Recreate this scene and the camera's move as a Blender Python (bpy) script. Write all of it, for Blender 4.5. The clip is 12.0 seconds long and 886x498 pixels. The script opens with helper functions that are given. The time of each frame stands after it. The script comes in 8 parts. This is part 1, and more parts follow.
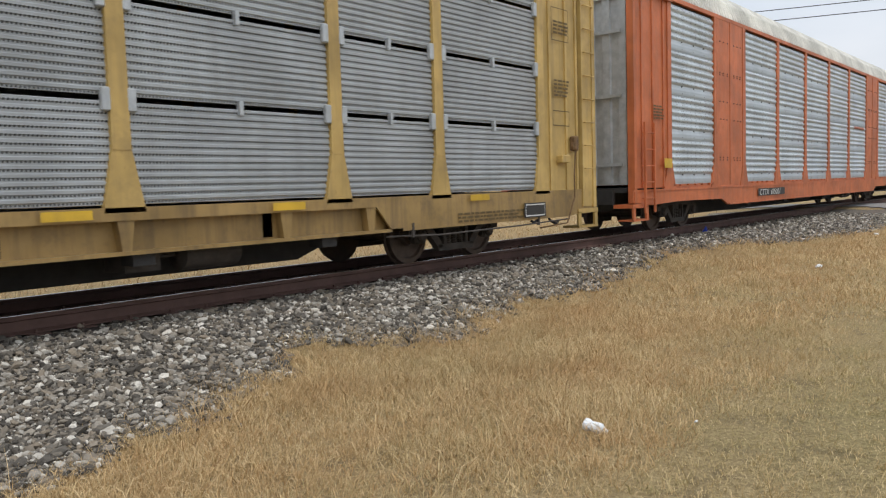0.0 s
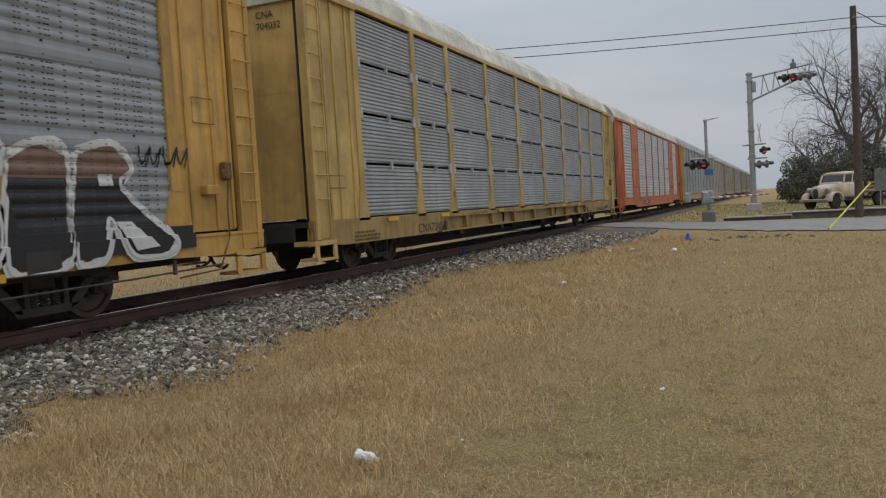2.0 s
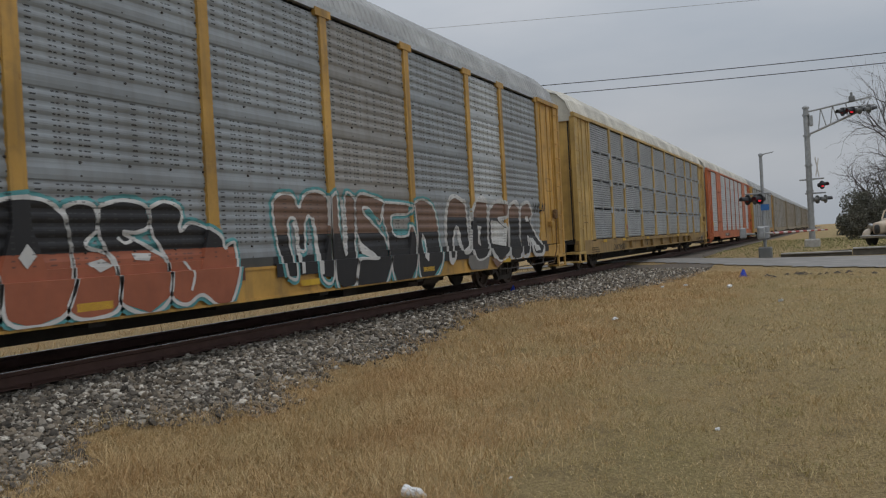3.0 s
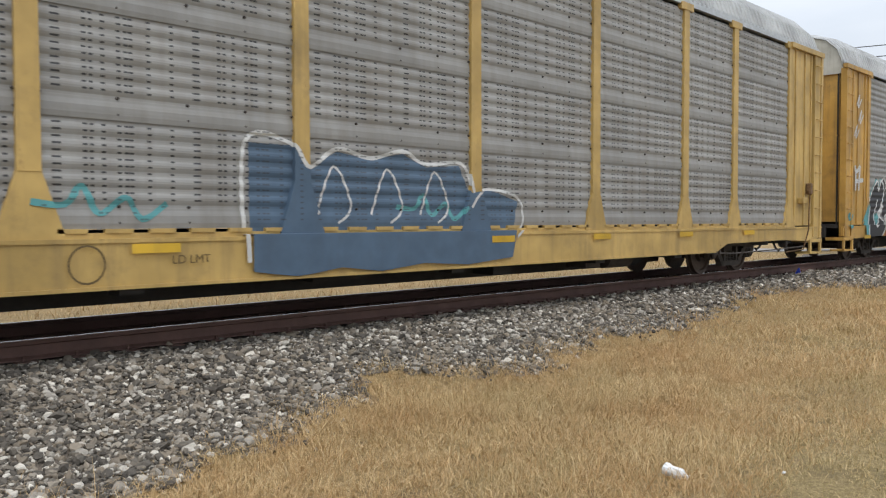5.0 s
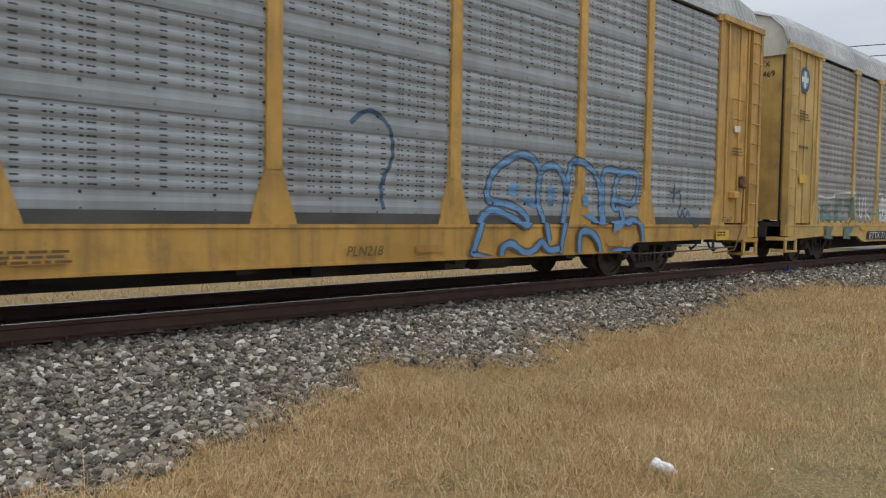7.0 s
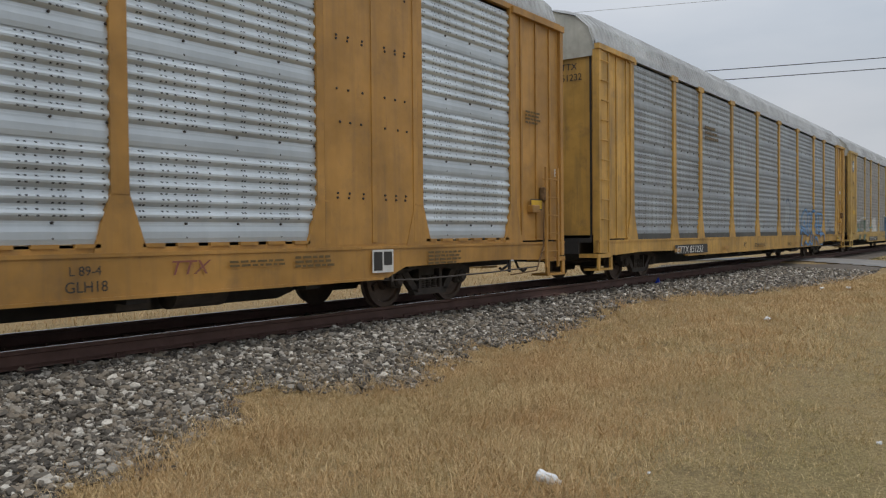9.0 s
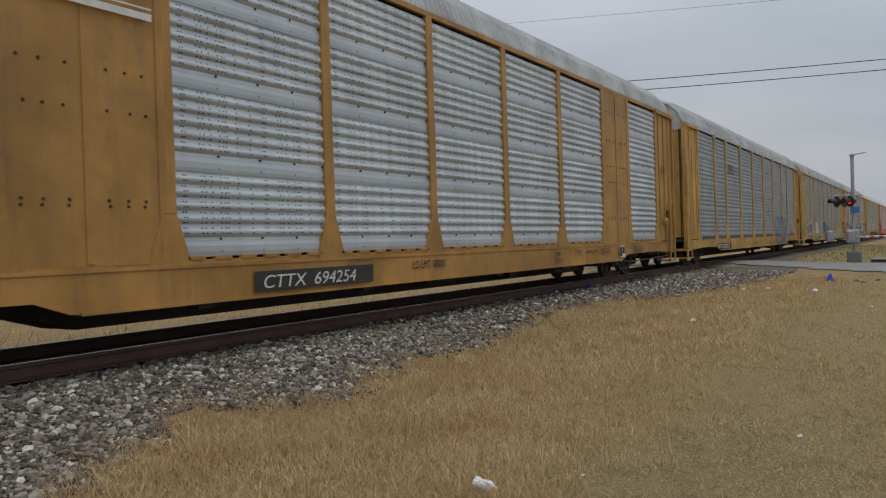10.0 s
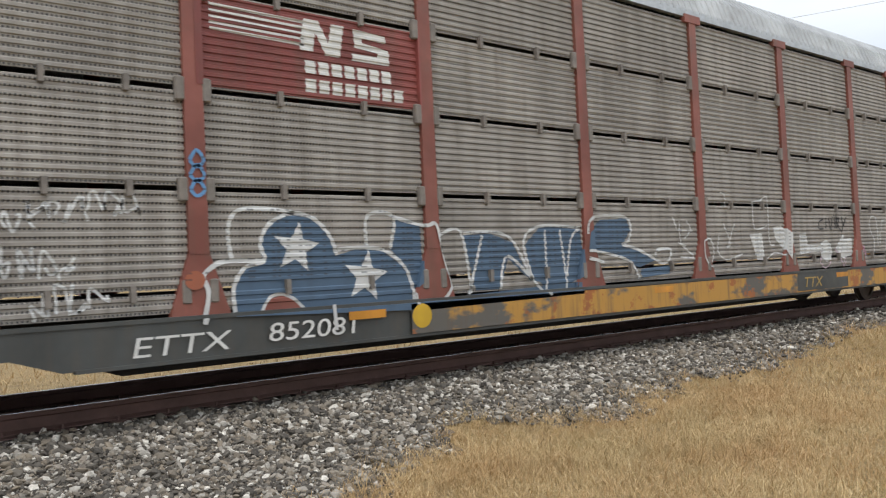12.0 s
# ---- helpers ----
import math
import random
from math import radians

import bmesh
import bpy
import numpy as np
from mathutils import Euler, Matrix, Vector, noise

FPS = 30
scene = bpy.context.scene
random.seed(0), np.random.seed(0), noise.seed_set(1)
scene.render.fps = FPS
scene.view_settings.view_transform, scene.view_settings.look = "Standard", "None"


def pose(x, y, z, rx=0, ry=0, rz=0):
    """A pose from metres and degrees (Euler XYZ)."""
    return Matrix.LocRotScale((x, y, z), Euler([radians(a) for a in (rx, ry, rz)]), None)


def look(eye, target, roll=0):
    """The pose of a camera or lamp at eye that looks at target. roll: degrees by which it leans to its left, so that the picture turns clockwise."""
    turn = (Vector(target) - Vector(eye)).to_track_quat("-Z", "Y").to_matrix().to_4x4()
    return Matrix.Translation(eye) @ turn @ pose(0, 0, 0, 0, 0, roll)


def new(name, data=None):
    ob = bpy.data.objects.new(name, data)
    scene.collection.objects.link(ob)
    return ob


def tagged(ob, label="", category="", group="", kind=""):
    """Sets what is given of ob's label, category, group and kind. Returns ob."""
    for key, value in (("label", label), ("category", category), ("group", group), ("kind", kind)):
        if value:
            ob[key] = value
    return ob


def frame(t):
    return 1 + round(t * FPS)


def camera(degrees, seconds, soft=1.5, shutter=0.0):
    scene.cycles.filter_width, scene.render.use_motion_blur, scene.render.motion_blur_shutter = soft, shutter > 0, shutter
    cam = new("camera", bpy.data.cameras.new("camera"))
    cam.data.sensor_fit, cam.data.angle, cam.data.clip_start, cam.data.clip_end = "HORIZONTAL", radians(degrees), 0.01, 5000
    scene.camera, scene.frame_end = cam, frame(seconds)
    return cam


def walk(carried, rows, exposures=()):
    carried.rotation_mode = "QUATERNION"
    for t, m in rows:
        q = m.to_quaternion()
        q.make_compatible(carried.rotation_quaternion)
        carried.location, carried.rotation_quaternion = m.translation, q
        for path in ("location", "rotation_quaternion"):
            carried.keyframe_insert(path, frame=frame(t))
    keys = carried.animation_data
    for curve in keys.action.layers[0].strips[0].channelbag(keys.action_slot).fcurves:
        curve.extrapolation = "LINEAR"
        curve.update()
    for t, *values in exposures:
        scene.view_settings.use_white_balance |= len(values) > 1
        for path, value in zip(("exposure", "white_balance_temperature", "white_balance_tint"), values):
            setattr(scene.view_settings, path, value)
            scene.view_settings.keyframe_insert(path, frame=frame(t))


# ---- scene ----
cam = camera(57.64, 12.0, soft=1.2, shutter=0.05)
PATH = [
    (0, pose(-0.007, 0.002, 1.123, 85.69, 1.72, -50.68)),
    (0.5, pose(-0.010, 0.007, 1.127, 84.93, 2.86, -53.03)),
    (1, pose(-0.022, 0.014, 1.121, 86.70, 4.04, -58.01)),
    (1.5, pose(-0.020, 0.012, 1.125, 86.44, 3.27, -66.34)),
    (2, pose(0.014, -0.015, 1.141, 87.03, 3.37, -67.36)),
    (2.5, pose(0.024, -0.025, 1.147, 91.55, 4.27, -66.58)),
    (2.7, pose(0.020, -0.022, 1.142, 92.40, 3.74, -62.17)),
    (3, pose(0.017, -0.021, 1.138, 89.70, 3.16, -63.79)),
    (3.5, pose(0.015, -0.015, 1.139, 87.69, 2.92, -62.24)),
    (3.6, pose(0.014, -0.014, 1.138, 87.90, 2.88, -57.04)),
    (3.7, pose(0.014, -0.013, 1.137, 88.03, 2.85, -52.43)),
    (5.3, pose(0.003, 0.003, 1.124, 87.99, 0.11, -44.76)),
    (5.5, pose(0.003, 0.002, 1.122, 87.96, -0.01, -46.54)),
    (6, pose(-0.001, 0.008, 1.126, 87.97, -0.34, -47.80)),
    (6.5, pose(-0.005, 0.015, 1.123, 87.37, -0.96, -47.14)),
    (7, pose(-0.006, 0.023, 1.135, 87.34, -0.96, -45.43)),
    (7.2, pose(-0.006, 0.020, 1.134, 87.31, -0.80, -45.46)),
    (8.8, pose(0.002, 0.012, 1.125, 88.77, 0.25, -50.61)),
    (9, pose(-0.000, 0.008, 1.126, 88.95, 0.51, -53.75)),
    (9.5, pose(-0.003, -0.003, 1.119, 89.67, 1.44, -58.85)),
    (10, pose(-0.001, -0.003, 1.119, 89.62, 1.78, -58.55)),
    (10.5, pose(0.001, -0.003, 1.119, 89.74, 2.10, -54.48)),
    (11, pose(0.004, -0.006, 1.123, 90.54, 2.23, -43.87)),
    (11.5, pose(-0.000, -0.002, 1.128, 90.91, 3.21, -39.27)),
    (12, pose(-0.004, 0.000, 1.133, 91.48, 2.62, -39.42)),
]
walk(cam, PATH, exposures=[(0, 0.13), (0.5, 0.05), (1.0, -0.2), (1.5, -0.52), (2.5, -0.57), (3.0, -0.75), (3.5, -0.56), (5.5, 0.3), (6.0, -0.07), (6.5, -0.38), (7.0, -0.2),
                           (9.0, -0.4), (9.5, -0.67), (10.5, -0.52), (11.0, -0.25), (11.5, 0.15), (12.0, 0.28)])

# ---- sky and sun: an overcast winter day ----
SUN_UP, SUN_TURN = radians(66), radians(225)
world = bpy.data.worlds.new("overcast_sky")
scene.world = world
world.use_nodes = True
wn, wl = world.node_tree.nodes, world.node_tree.links
wn.clear()
w_out = wn.new("ShaderNodeOutputWorld")
w_bg = wn.new("ShaderNodeBackground")
w_sky = wn.new("ShaderNodeTexSky")
w_sky.sky_type, w_sky.sun_disc = "NISHITA", False
w_sky.sun_elevation, w_sky.sun_rotation = SUN_UP, SUN_TURN
w_sky.air_density, w_sky.dust_density, w_sky.ozone_density = 1.0, 4.0, 1.0
w_dim = wn.new("ShaderNodeVectorMath")
w_dim.operation = "SCALE"
w_dim.inputs["Scale"].default_value = 0.07
w_co = wn.new("ShaderNodeTexCoord")
w_map = wn.new("ShaderNodeMapping")
w_map.inputs["Scale"].default_value = (1.0, 1.0, 3.5)
w_cloud = wn.new("ShaderNodeTexNoise")
w_cloud.inputs["Scale"].default_value, w_cloud.inputs["Detail"].default_value = 2.2, 5
w_ramp = wn.new("ShaderNodeValToRGB")
w_ramp.color_ramp.elements[0].position, w_ramp.color_ramp.elements[0].color = 0.3, (0.53, 0.59, 0.67, 1)
w_ramp.color_ramp.elements[1].position, w_ramp.color_ramp.elements[1].color = 0.75, (0.74, 0.77, 0.82, 1)
w_mix = wn.new("ShaderNodeMix")
w_mix.data_type = "RGBA"
w_mix.inputs["Factor"].default_value = 0.88
wl.new(w_co.outputs["Generated"], w_map.inputs["Vector"])
wl.new(w_map.outputs["Vector"], w_cloud.inputs["Vector"])
wl.new(w_cloud.outputs["Fac"], w_ramp.inputs["Fac"])
wl.new(w_sky.outputs["Color"], w_dim.inputs[0])
wl.new(w_dim.outputs["Vector"], w_mix.inputs["A"])
wl.new(w_ramp.outputs["Color"], w_mix.inputs["B"])
# an overcast sky is about three times as bright overhead as at the horizon
w_sep = wn.new("ShaderNodeSeparateXYZ")
w_up = wn.new("ShaderNodeMapRange")
w_up.inputs["From Min"].default_value, w_up.inputs["From Max"].default_value = 0.12, 1.0
w_up.inputs["To Min"].default_value, w_up.inputs["To Max"].default_value = 1.1, 2.6
wl.new(w_co.outputs["Generated"], w_sep.inputs["Vector"])
wl.new(w_sep.outputs["Z"], w_up.inputs["Value"])
wl.new(w_up.outputs["Result"], w_bg.inputs["Strength"])
wl.new(w_mix.outputs["Result"], w_bg.inputs["Color"])
wl.new(w_bg.outputs["Background"], w_out.inputs["Surface"])
sun = new("sun", bpy.data.lights.new("sun", "SUN"))
sun.data.energy, sun.data.angle, sun.data.color = 0.8, radians(30), (1.0, 0.96, 0.9)
sun.matrix_world = look((-5, -5, 16), (0, 0, 0))


# ---- materials ----
def rgb(c):
    return (c[0], c[1], c[2], 1)


class Nodes:
    """Short ways to wire a material."""

    def __init__(self, name):
        self.mat = bpy.data.materials.new(name)
        self.mat.use_nodes = True
        self.n, self.l = self.mat.node_tree.nodes, self.mat.node_tree.links
        self.bsdf = self.n["Principled BSDF"]
        co = self.n.new("ShaderNodeTexCoord").outputs["Object"]
        shift = self.n.new("ShaderNodeVectorMath")
        shift.operation = "MULTIPLY_ADD"
        self.l.new(self.n.new("ShaderNodeObjectInfo").outputs["Random"], shift.inputs[0])
        shift.inputs[1].default_value = (40.0, 17.0, 0.0)
        self.l.new(co, shift.inputs[2])
        self.co, self.raw = shift.outputs["Vector"], co

    def put(self, socket, value):
        if isinstance(value, bpy.types.NodeSocket):
            self.l.new(value, socket)
        else:
            socket.default_value = value

    def geo(self, out):
        return self.n.new("ShaderNodeNewGeometry").outputs[out]

    def scaled(self, s):
        m = self.n.new("ShaderNodeMapping")
        self.l.new(self.co, m.inputs["Vector"])
        m.inputs["Scale"].default_value = s if isinstance(s, tuple) else (s, s, s)
        return m.outputs["Vector"]

    def noise(self, s, detail=4, rough=0.6):
        t = self.n.new("ShaderNodeTexNoise")
        self.l.new(self.scaled(s), t.inputs["Vector"])
        t.inputs["Scale"].default_value, t.inputs["Detail"].default_value, t.inputs["Roughness"].default_value = 1, detail, rough
        return t.outputs["Fac"]

    def ramp(self, fac, lo, hi, a=(0, 0, 0), b=(1, 1, 1)):
        r = self.n.new("ShaderNodeValToRGB")
        e = r.color_ramp.elements
        e[0].position, e[0].color, e[1].position, e[1].color = lo, rgb(a), hi, rgb(b)
        self.l.new(fac, r.inputs["Fac"])
        return r.outputs["Color"]

    def mix(self, fac, a, b, mode="MIX"):
        m = self.n.new("ShaderNodeMix")
        m.data_type, m.blend_type = "RGBA", mode
        self.put(m.inputs["Factor"], fac)
        self.put(m.inputs["A"], a)
        self.put(m.inputs["B"], b)
        return m.outputs["Result"]

    def math(self, op, a, b=0.0):
        m = self.n.new("ShaderNodeMath")
        m.operation = op
        self.put(m.inputs[0], a)
        self.put(m.inputs[1], b)
        return m.outputs["Value"]

    def axes(self):
        s = self.n.new("ShaderNodeSeparateXYZ")
        self.l.new(self.raw, s.inputs["Vector"])
        return s.outputs

    def bump(self, height, depth=0.01, strength=0.5):
        b = self.n.new("ShaderNodeBump")
        b.inputs["Strength"].default_value, b.inputs["Distance"].default_value = strength, depth
        self.l.new(height, b.inputs["Height"])
        self.l.new(b.outputs["Normal"], self.bsdf.inputs["Normal"])

    def done(self, colour, rough=0.6, metal=0.0, spec=0.5):
        self.put(self.bsdf.inputs["Base Color"], colour)
        self.put(self.bsdf.inputs["Roughness"], rough)
        self.put(self.bsdf.inputs["Metallic"], metal)
        self.put(self.bsdf.inputs["Specular IOR Level"], spec)
        return self.mat


def worn_paint(name, base, dirt=(0.10, 0.075, 0.05), amount=0.5, rough=0.55, rust=0.25):
    """Railway paint: fading in patches, rain streaks, grime and rust spots."""
    m = Nodes(name)
    dark = tuple(v * 0.72 for v in base)
    pale = tuple(min(1, v * 1.18 + 0.012) for v in base)
    c = m.mix(m.ramp(m.noise(0.9), 0.35, 0.7), rgb(dark), rgb(pale))
    c = m.mix(m.math("MULTIPLY", m.ramp(m.noise((7, 7, 0.5), 5), 0.48, 0.75), amount * 0.7), c, rgb(dirt))
    c = m.mix(m.math("MULTIPLY", m.ramp(m.noise(2.3, 6, 0.7), 0.52, 0.72), amount * 0.6), c, rgb(dirt))
    c = m.mix(m.math("MULTIPLY", m.ramp(m.noise((11, 11, 4), 5, 0.75), 0.64, 0.7), rust), c, rgb((0.13, 0.045, 0.02)))
    m.bump(m.noise(14, 3), 0.004, 0.3)
    return m.done(c, m.math("ADD", m.math("MULTIPLY", m.noise(5), 0.3), rough - 0.15))


def plain(name, base, rough=0.6, metal=0.0, vary=0.3, scale=6.0, depth=0.004):
    """A plain surface with stains at two scales and fine relief."""
    m = Nodes(name)
    dark = tuple(v * (1 - vary) for v in base)
    c = m.mix(m.ramp(m.noise(scale, 5), 0.35, 0.68), rgb(dark), rgb(base))
    c = m.mix(m.math("MULTIPLY", m.ramp(m.noise(scale * 7, 3), 0.45, 0.7), vary * 0.6), c, rgb(tuple(v * 0.6 for v in base)))
    m.bump(m.noise(scale * 5, 3), depth, 0.4)
    return m.done(c, rough, metal)


HOLE_COLUMNS = (0.10, 0.13, 0.30, 0.345, 0.425, 0.535, 0.585, 0.62, 0.75, 0.92)


def slot_holes(m, foot, small):
    """1 where a slot is punched: columns, single and in groups, with a slot every six centimetres."""
    ax = m.axes()
    wide = 0.019 if small else 0.03
    r = m.n.new("ShaderNodeValToRGB")
    r.color_ramp.interpolation = "CONSTANT"
    e = r.color_ramp.elements
    e[0].position, e[0].color = 0.0, (0, 0, 0, 1)
    e[1].position, e[1].color = HOLE_COLUMNS[0], (1, 1, 1, 1)
    e.new(HOLE_COLUMNS[0] + wide).color = (0, 0, 0, 1)
    for p in HOLE_COLUMNS[1:]:
        e.new(p).color = (1, 1, 1, 1)
        e.new(p + wide).color = (0, 0, 0, 1)
    m.l.new(m.math("FRACT", m.math("MULTIPLY", m.math("ADD", ax["X"], 1.335), 1 / 1.335)), r.inputs["Fac"])
    v = m.math("FRACT", m.math("MULTIPLY", m.math("SUBTRACT", ax["Z"], foot), 1 / 0.0615))
    return m.math("MULTIPLY", r.outputs["Color"], m.math("LESS_THAN", v, 0.29))


def panel_metal(name, base, kind, dirt, metal=0.0, rough=0.5, streak=0.45):
    """Perforated side sheet: holes in rows, streaks and dirt in the folds."""
    m = Nodes(name)
    ax = m.axes()
    pale = tuple(min(1, v * 1.2) for v in base)
    c = m.mix(m.ramp(m.noise(0.8), 0.3, 0.7), rgb(tuple(v * 0.8 for v in base)), rgb(pale))
    c = m.mix(m.math("MULTIPLY", m.ramp(m.noise((6, 6, 0.35), 5), 0.42, 0.72), streak), c, rgb(dirt))
    c = m.mix(m.math("MULTIPLY", m.ramp(m.noise((0.7, 1, 22), 4), 0.5, 0.75), streak * 0.7), c, rgb(dirt))
    if kind == "fine":
        u = m.math("FRACT", m.math("MULTIPLY", ax["X"], 26.0))
        v = m.math("FRACT", m.math("MULTIPLY", ax["Z"], 12.82))
        hole = m.math("MULTIPLY", m.math("LESS_THAN", u, 0.5), m.math("LESS_THAN", m.math("ABSOLUTE", m.math("SUBTRACT", v, 0.24)), 0.13))
    else:
        hole = m.math("MULTIPLY", slot_holes(m, 0.2, kind == "coarse"), m.math("GREATER_THAN", ax["Z"], 0.235))
        # the smooth lap below the holes is greyer and a little stained
        lap = m.math("MULTIPLY", m.math("LESS_THAN", ax["Z"], 0.19), 0.42 if kind == "coarse" else 0.2)
        c = m.mix(lap, c, rgb(tuple(v * 0.62 for v in base)))
    c = m.mix(m.math("MULTIPLY", hole, 0.95), c, rgb((0.02, 0.021, 0.023)))
    m.bump(m.noise(9, 3), 0.006, 0.35)
    return m.done(c, rough, metal)


def spray(name, base):
    """Spray paint over perforated sheet: the holes stay open."""
    m = Nodes(name)
    ax = m.axes()
    c = m.mix(m.ramp(m.noise(3.0, 5), 0.3, 0.7), rgb(tuple(v * 0.75 for v in base)), rgb(base))
    c = m.mix(m.math("MULTIPLY", m.ramp(m.noise((9, 9, 1.2), 5), 0.5, 0.75), 0.4), c, rgb(tuple(v * 0.55 + 0.022 for v in base)))
    hole = m.math("MULTIPLY", slot_holes(m, 1.26, False), m.math("GREATER_THAN", ax["Z"], 1.12))
    c = m.mix(m.math("MULTIPLY", hole, 0.6), c, rgb((0.04, 0.04, 0.04)))
    return m.done(c, 0.6)


def ground_mat():
    """Dry winter lawn: straw, olive and bare soil in patches; greener away from the track."""
    m = Nodes("dry_lawn")
    ax = m.axes()
    straw = m.mix(m.ramp(m.noise(38, 6, 0.75), 0.3, 0.72), rgb((0.15, 0.10, 0.045)), rgb((0.52, 0.38, 0.20)))
    olive = m.mix(m.ramp(m.noise(33, 6, 0.75), 0.3, 0.72), rgb((0.14, 0.10, 0.045)), rgb((0.51, 0.395, 0.21)))
    edge = m.math("ADD", ax["Y"], m.math("MULTIPLY", m.noise(0.9, 4), 2.4))
    c = m.mix(m.ramp(m.math("MULTIPLY", edge, 0.1), 0.27, 0.47), olive, straw)
    c = m.mix(m.math("MULTIPLY", m.ramp(m.noise(0.5, 5), 0.55, 0.75), 0.35), c, rgb((0.17, 0.165, 0.06)))
    c = m.mix(m.math("MULTIPLY", m.ramp(m.noise(3.1, 5, 0.7), 0.52, 0.7), 0.6), c, rgb((0.12, 0.092, 0.055)))
    m.bump(m.noise(26, 5, 0.75), 0.05, 0.9)
    return m.done(c, 0.95, 0, 0.1)


def island_mat(name, dark, light, rough=0.85, spec=0.25, mid=None, fine=30, patch=None):
    """Many small pieces, each with its own tone."""
    m = Nodes(name)
    r = m.geo("Random Per Island")
    c = m.ramp(r, 0.0, 1.0, dark, light)
    if mid:
        e = c.node.color_ramp.elements.new(0.5)
        e.color = rgb(mid)
    c = m.mix(m.math("MULTIPLY", m.ramp(m.noise(fine, 4), 0.35, 0.7), 0.35), c, rgb(tuple(v * 0.55 for v in dark)))
    if patch:
        c = m.mix(m.math("MULTIPLY", m.ramp(m.noise(1.3, 5), 0.42, 0.62), 0.6), c, rgb(patch[0]))
        c = m.mix(m.math("MULTIPLY", m.ramp(m.noise((0.55, 0.9, 1), 4), 0.5, 0.7), 0.55), c, rgb(patch[1]))
    return m.done(c, rough, 0, spec)


def flaking():
    """Yellow paint flaking to rust and dark primer."""
    m = Nodes("flaking_yellow_paint")
    c = m.mix(m.ramp(m.noise((0.9, 0.9, 1.6), 5, 0.6), 0.52, 0.57), rgb((0.44, 0.23, 0.045)), rgb((0.11, 0.10, 0.085)))
    c = m.mix(m.ramp(m.noise((2.1, 2.1, 3), 5, 0.65), 0.57, 0.61), c, rgb((0.33, 0.11, 0.03)))
    c = m.mix(m.math("MULTIPLY", m.ramp(m.noise((9, 9, 1), 5), 0.5, 0.7), 0.6), c, rgb((0.12, 0.08, 0.05)))
    return m.done(c, 0.65)


def stone_mat():
    m = Nodes("ballast_stone")
    i = m.n.new("ShaderNodeObjectInfo").outputs["Random"]
    r = m.math("FRACT", m.math("ADD", i, m.geo("Random Per Island")))
    c = m.ramp(r, 0.0, 1.0, (0.05, 0.046, 0.04), (0.74, 0.69, 0.60))
    for p, k in ((0.35, (0.13, 0.117, 0.098)), (0.6, (0.25, 0.205, 0.15)), (0.84, (0.34, 0.315, 0.27))):
        e = c.node.color_ramp.elements.new(p)
        e.color = rgb(k)
    c = m.mix(m.math("MULTIPLY", m.ramp(m.noise(40, 5), 0.35, 0.65), 0.4), c, rgb((0.15, 0.125, 0.1)))
    m.bump(m.noise(60, 4), 0.006, 0.6)
    return m.done(c, 0.9, 0, 0.2)


def glow(name, c, strength):
    m = Nodes(name)
    m.bsdf.inputs["Emission Color"].default_value = rgb(c)
    m.bsdf.inputs["Emission Strength"].default_value = strength
    return m.done(rgb(c), 0.3)


YELLOW_PALE = worn_paint("pale_yellow_paint", (0.51, 0.34, 0.105), amount=0.5, rust=0.35)
YELLOW = worn_paint("railway_yellow_paint", (0.50, 0.285, 0.058), amount=0.75, rust=0.45)
OCHRE = worn_paint("ochre_paint", (0.40, 0.205, 0.04), amount=0.5, rust=0.35)
GRIMY_YELLOW = worn_paint("grimy_yellow_paint", (0.34, 0.215, 0.07), dirt=(0.09, 0.06, 0.035), amount=0.95, rust=0.5)
YELLOW_BRIGHT = worn_paint("bright_yellow_paint", (0.62, 0.38, 0.02), amount=0.25)
ORANGE = worn_paint("orange_paint", (0.52, 0.135, 0.04), amount=0.4)
RED_BROWN = worn_paint("red_brown_paint", (0.235, 0.07, 0.048), amount=0.5, rust=0.4)
DARK_RUST = worn_paint("dark_rusted_paint", (0.05, 0.02, 0.015), dirt=(0.03, 0.022, 0.018), amount=0.7, rust=0.6)
SILL_GREY = worn_paint("dark_grey_paint", (0.055, 0.058, 0.054), amount=0.4)
WHITE_DOOR = worn_paint("off_white_paint", (0.50, 0.49, 0.43), amount=0.4)
ROOF_CREAM = worn_paint("cream_roof_sheet", (0.62, 0.60, 0.53), amount=0.3, rust=0.05)
ROOF_GREY = worn_paint("grey_roof_sheet", (0.40, 0.41, 0.41), amount=0.35, rust=0.05)
PANEL_FINE = panel_metal("fine_perforated_steel", (0.345, 0.362, 0.37), "fine", (0.22, 0.22, 0.20), 0.15, 0.5, 0.4)
PANEL_BROWN = panel_metal("weathered_perforated_steel", (0.31, 0.285, 0.25), "fine", (0.13, 0.11, 0.09), 0.0, 0.65, 0.6)
PANEL_SILVER = panel_metal("silver_perforated_steel", (0.43, 0.455, 0.46), "slots", (0.25, 0.25, 0.245), 0.2, 0.42)
PANEL_GREY = panel_metal("grey_perforated_steel", (0.265, 0.29, 0.305), "slots", (0.16, 0.15, 0.135), 0.05)
PANEL_DULL = panel_metal("dull_perforated_steel", (0.27, 0.265, 0.25), "slots", (0.16, 0.14, 0.115), 0.0, 0.6)
PANEL_BRIGHT = panel_metal("galvanised_perforated_steel", (0.50, 0.545, 0.57), "coarse", (0.33, 0.36, 0.38), 0.3, 0.36, 0.3)
BOLT_DARK = plain("dark_rusty_bolt", (0.06, 0.05, 0.045), 0.7, 0.2, 0.4)
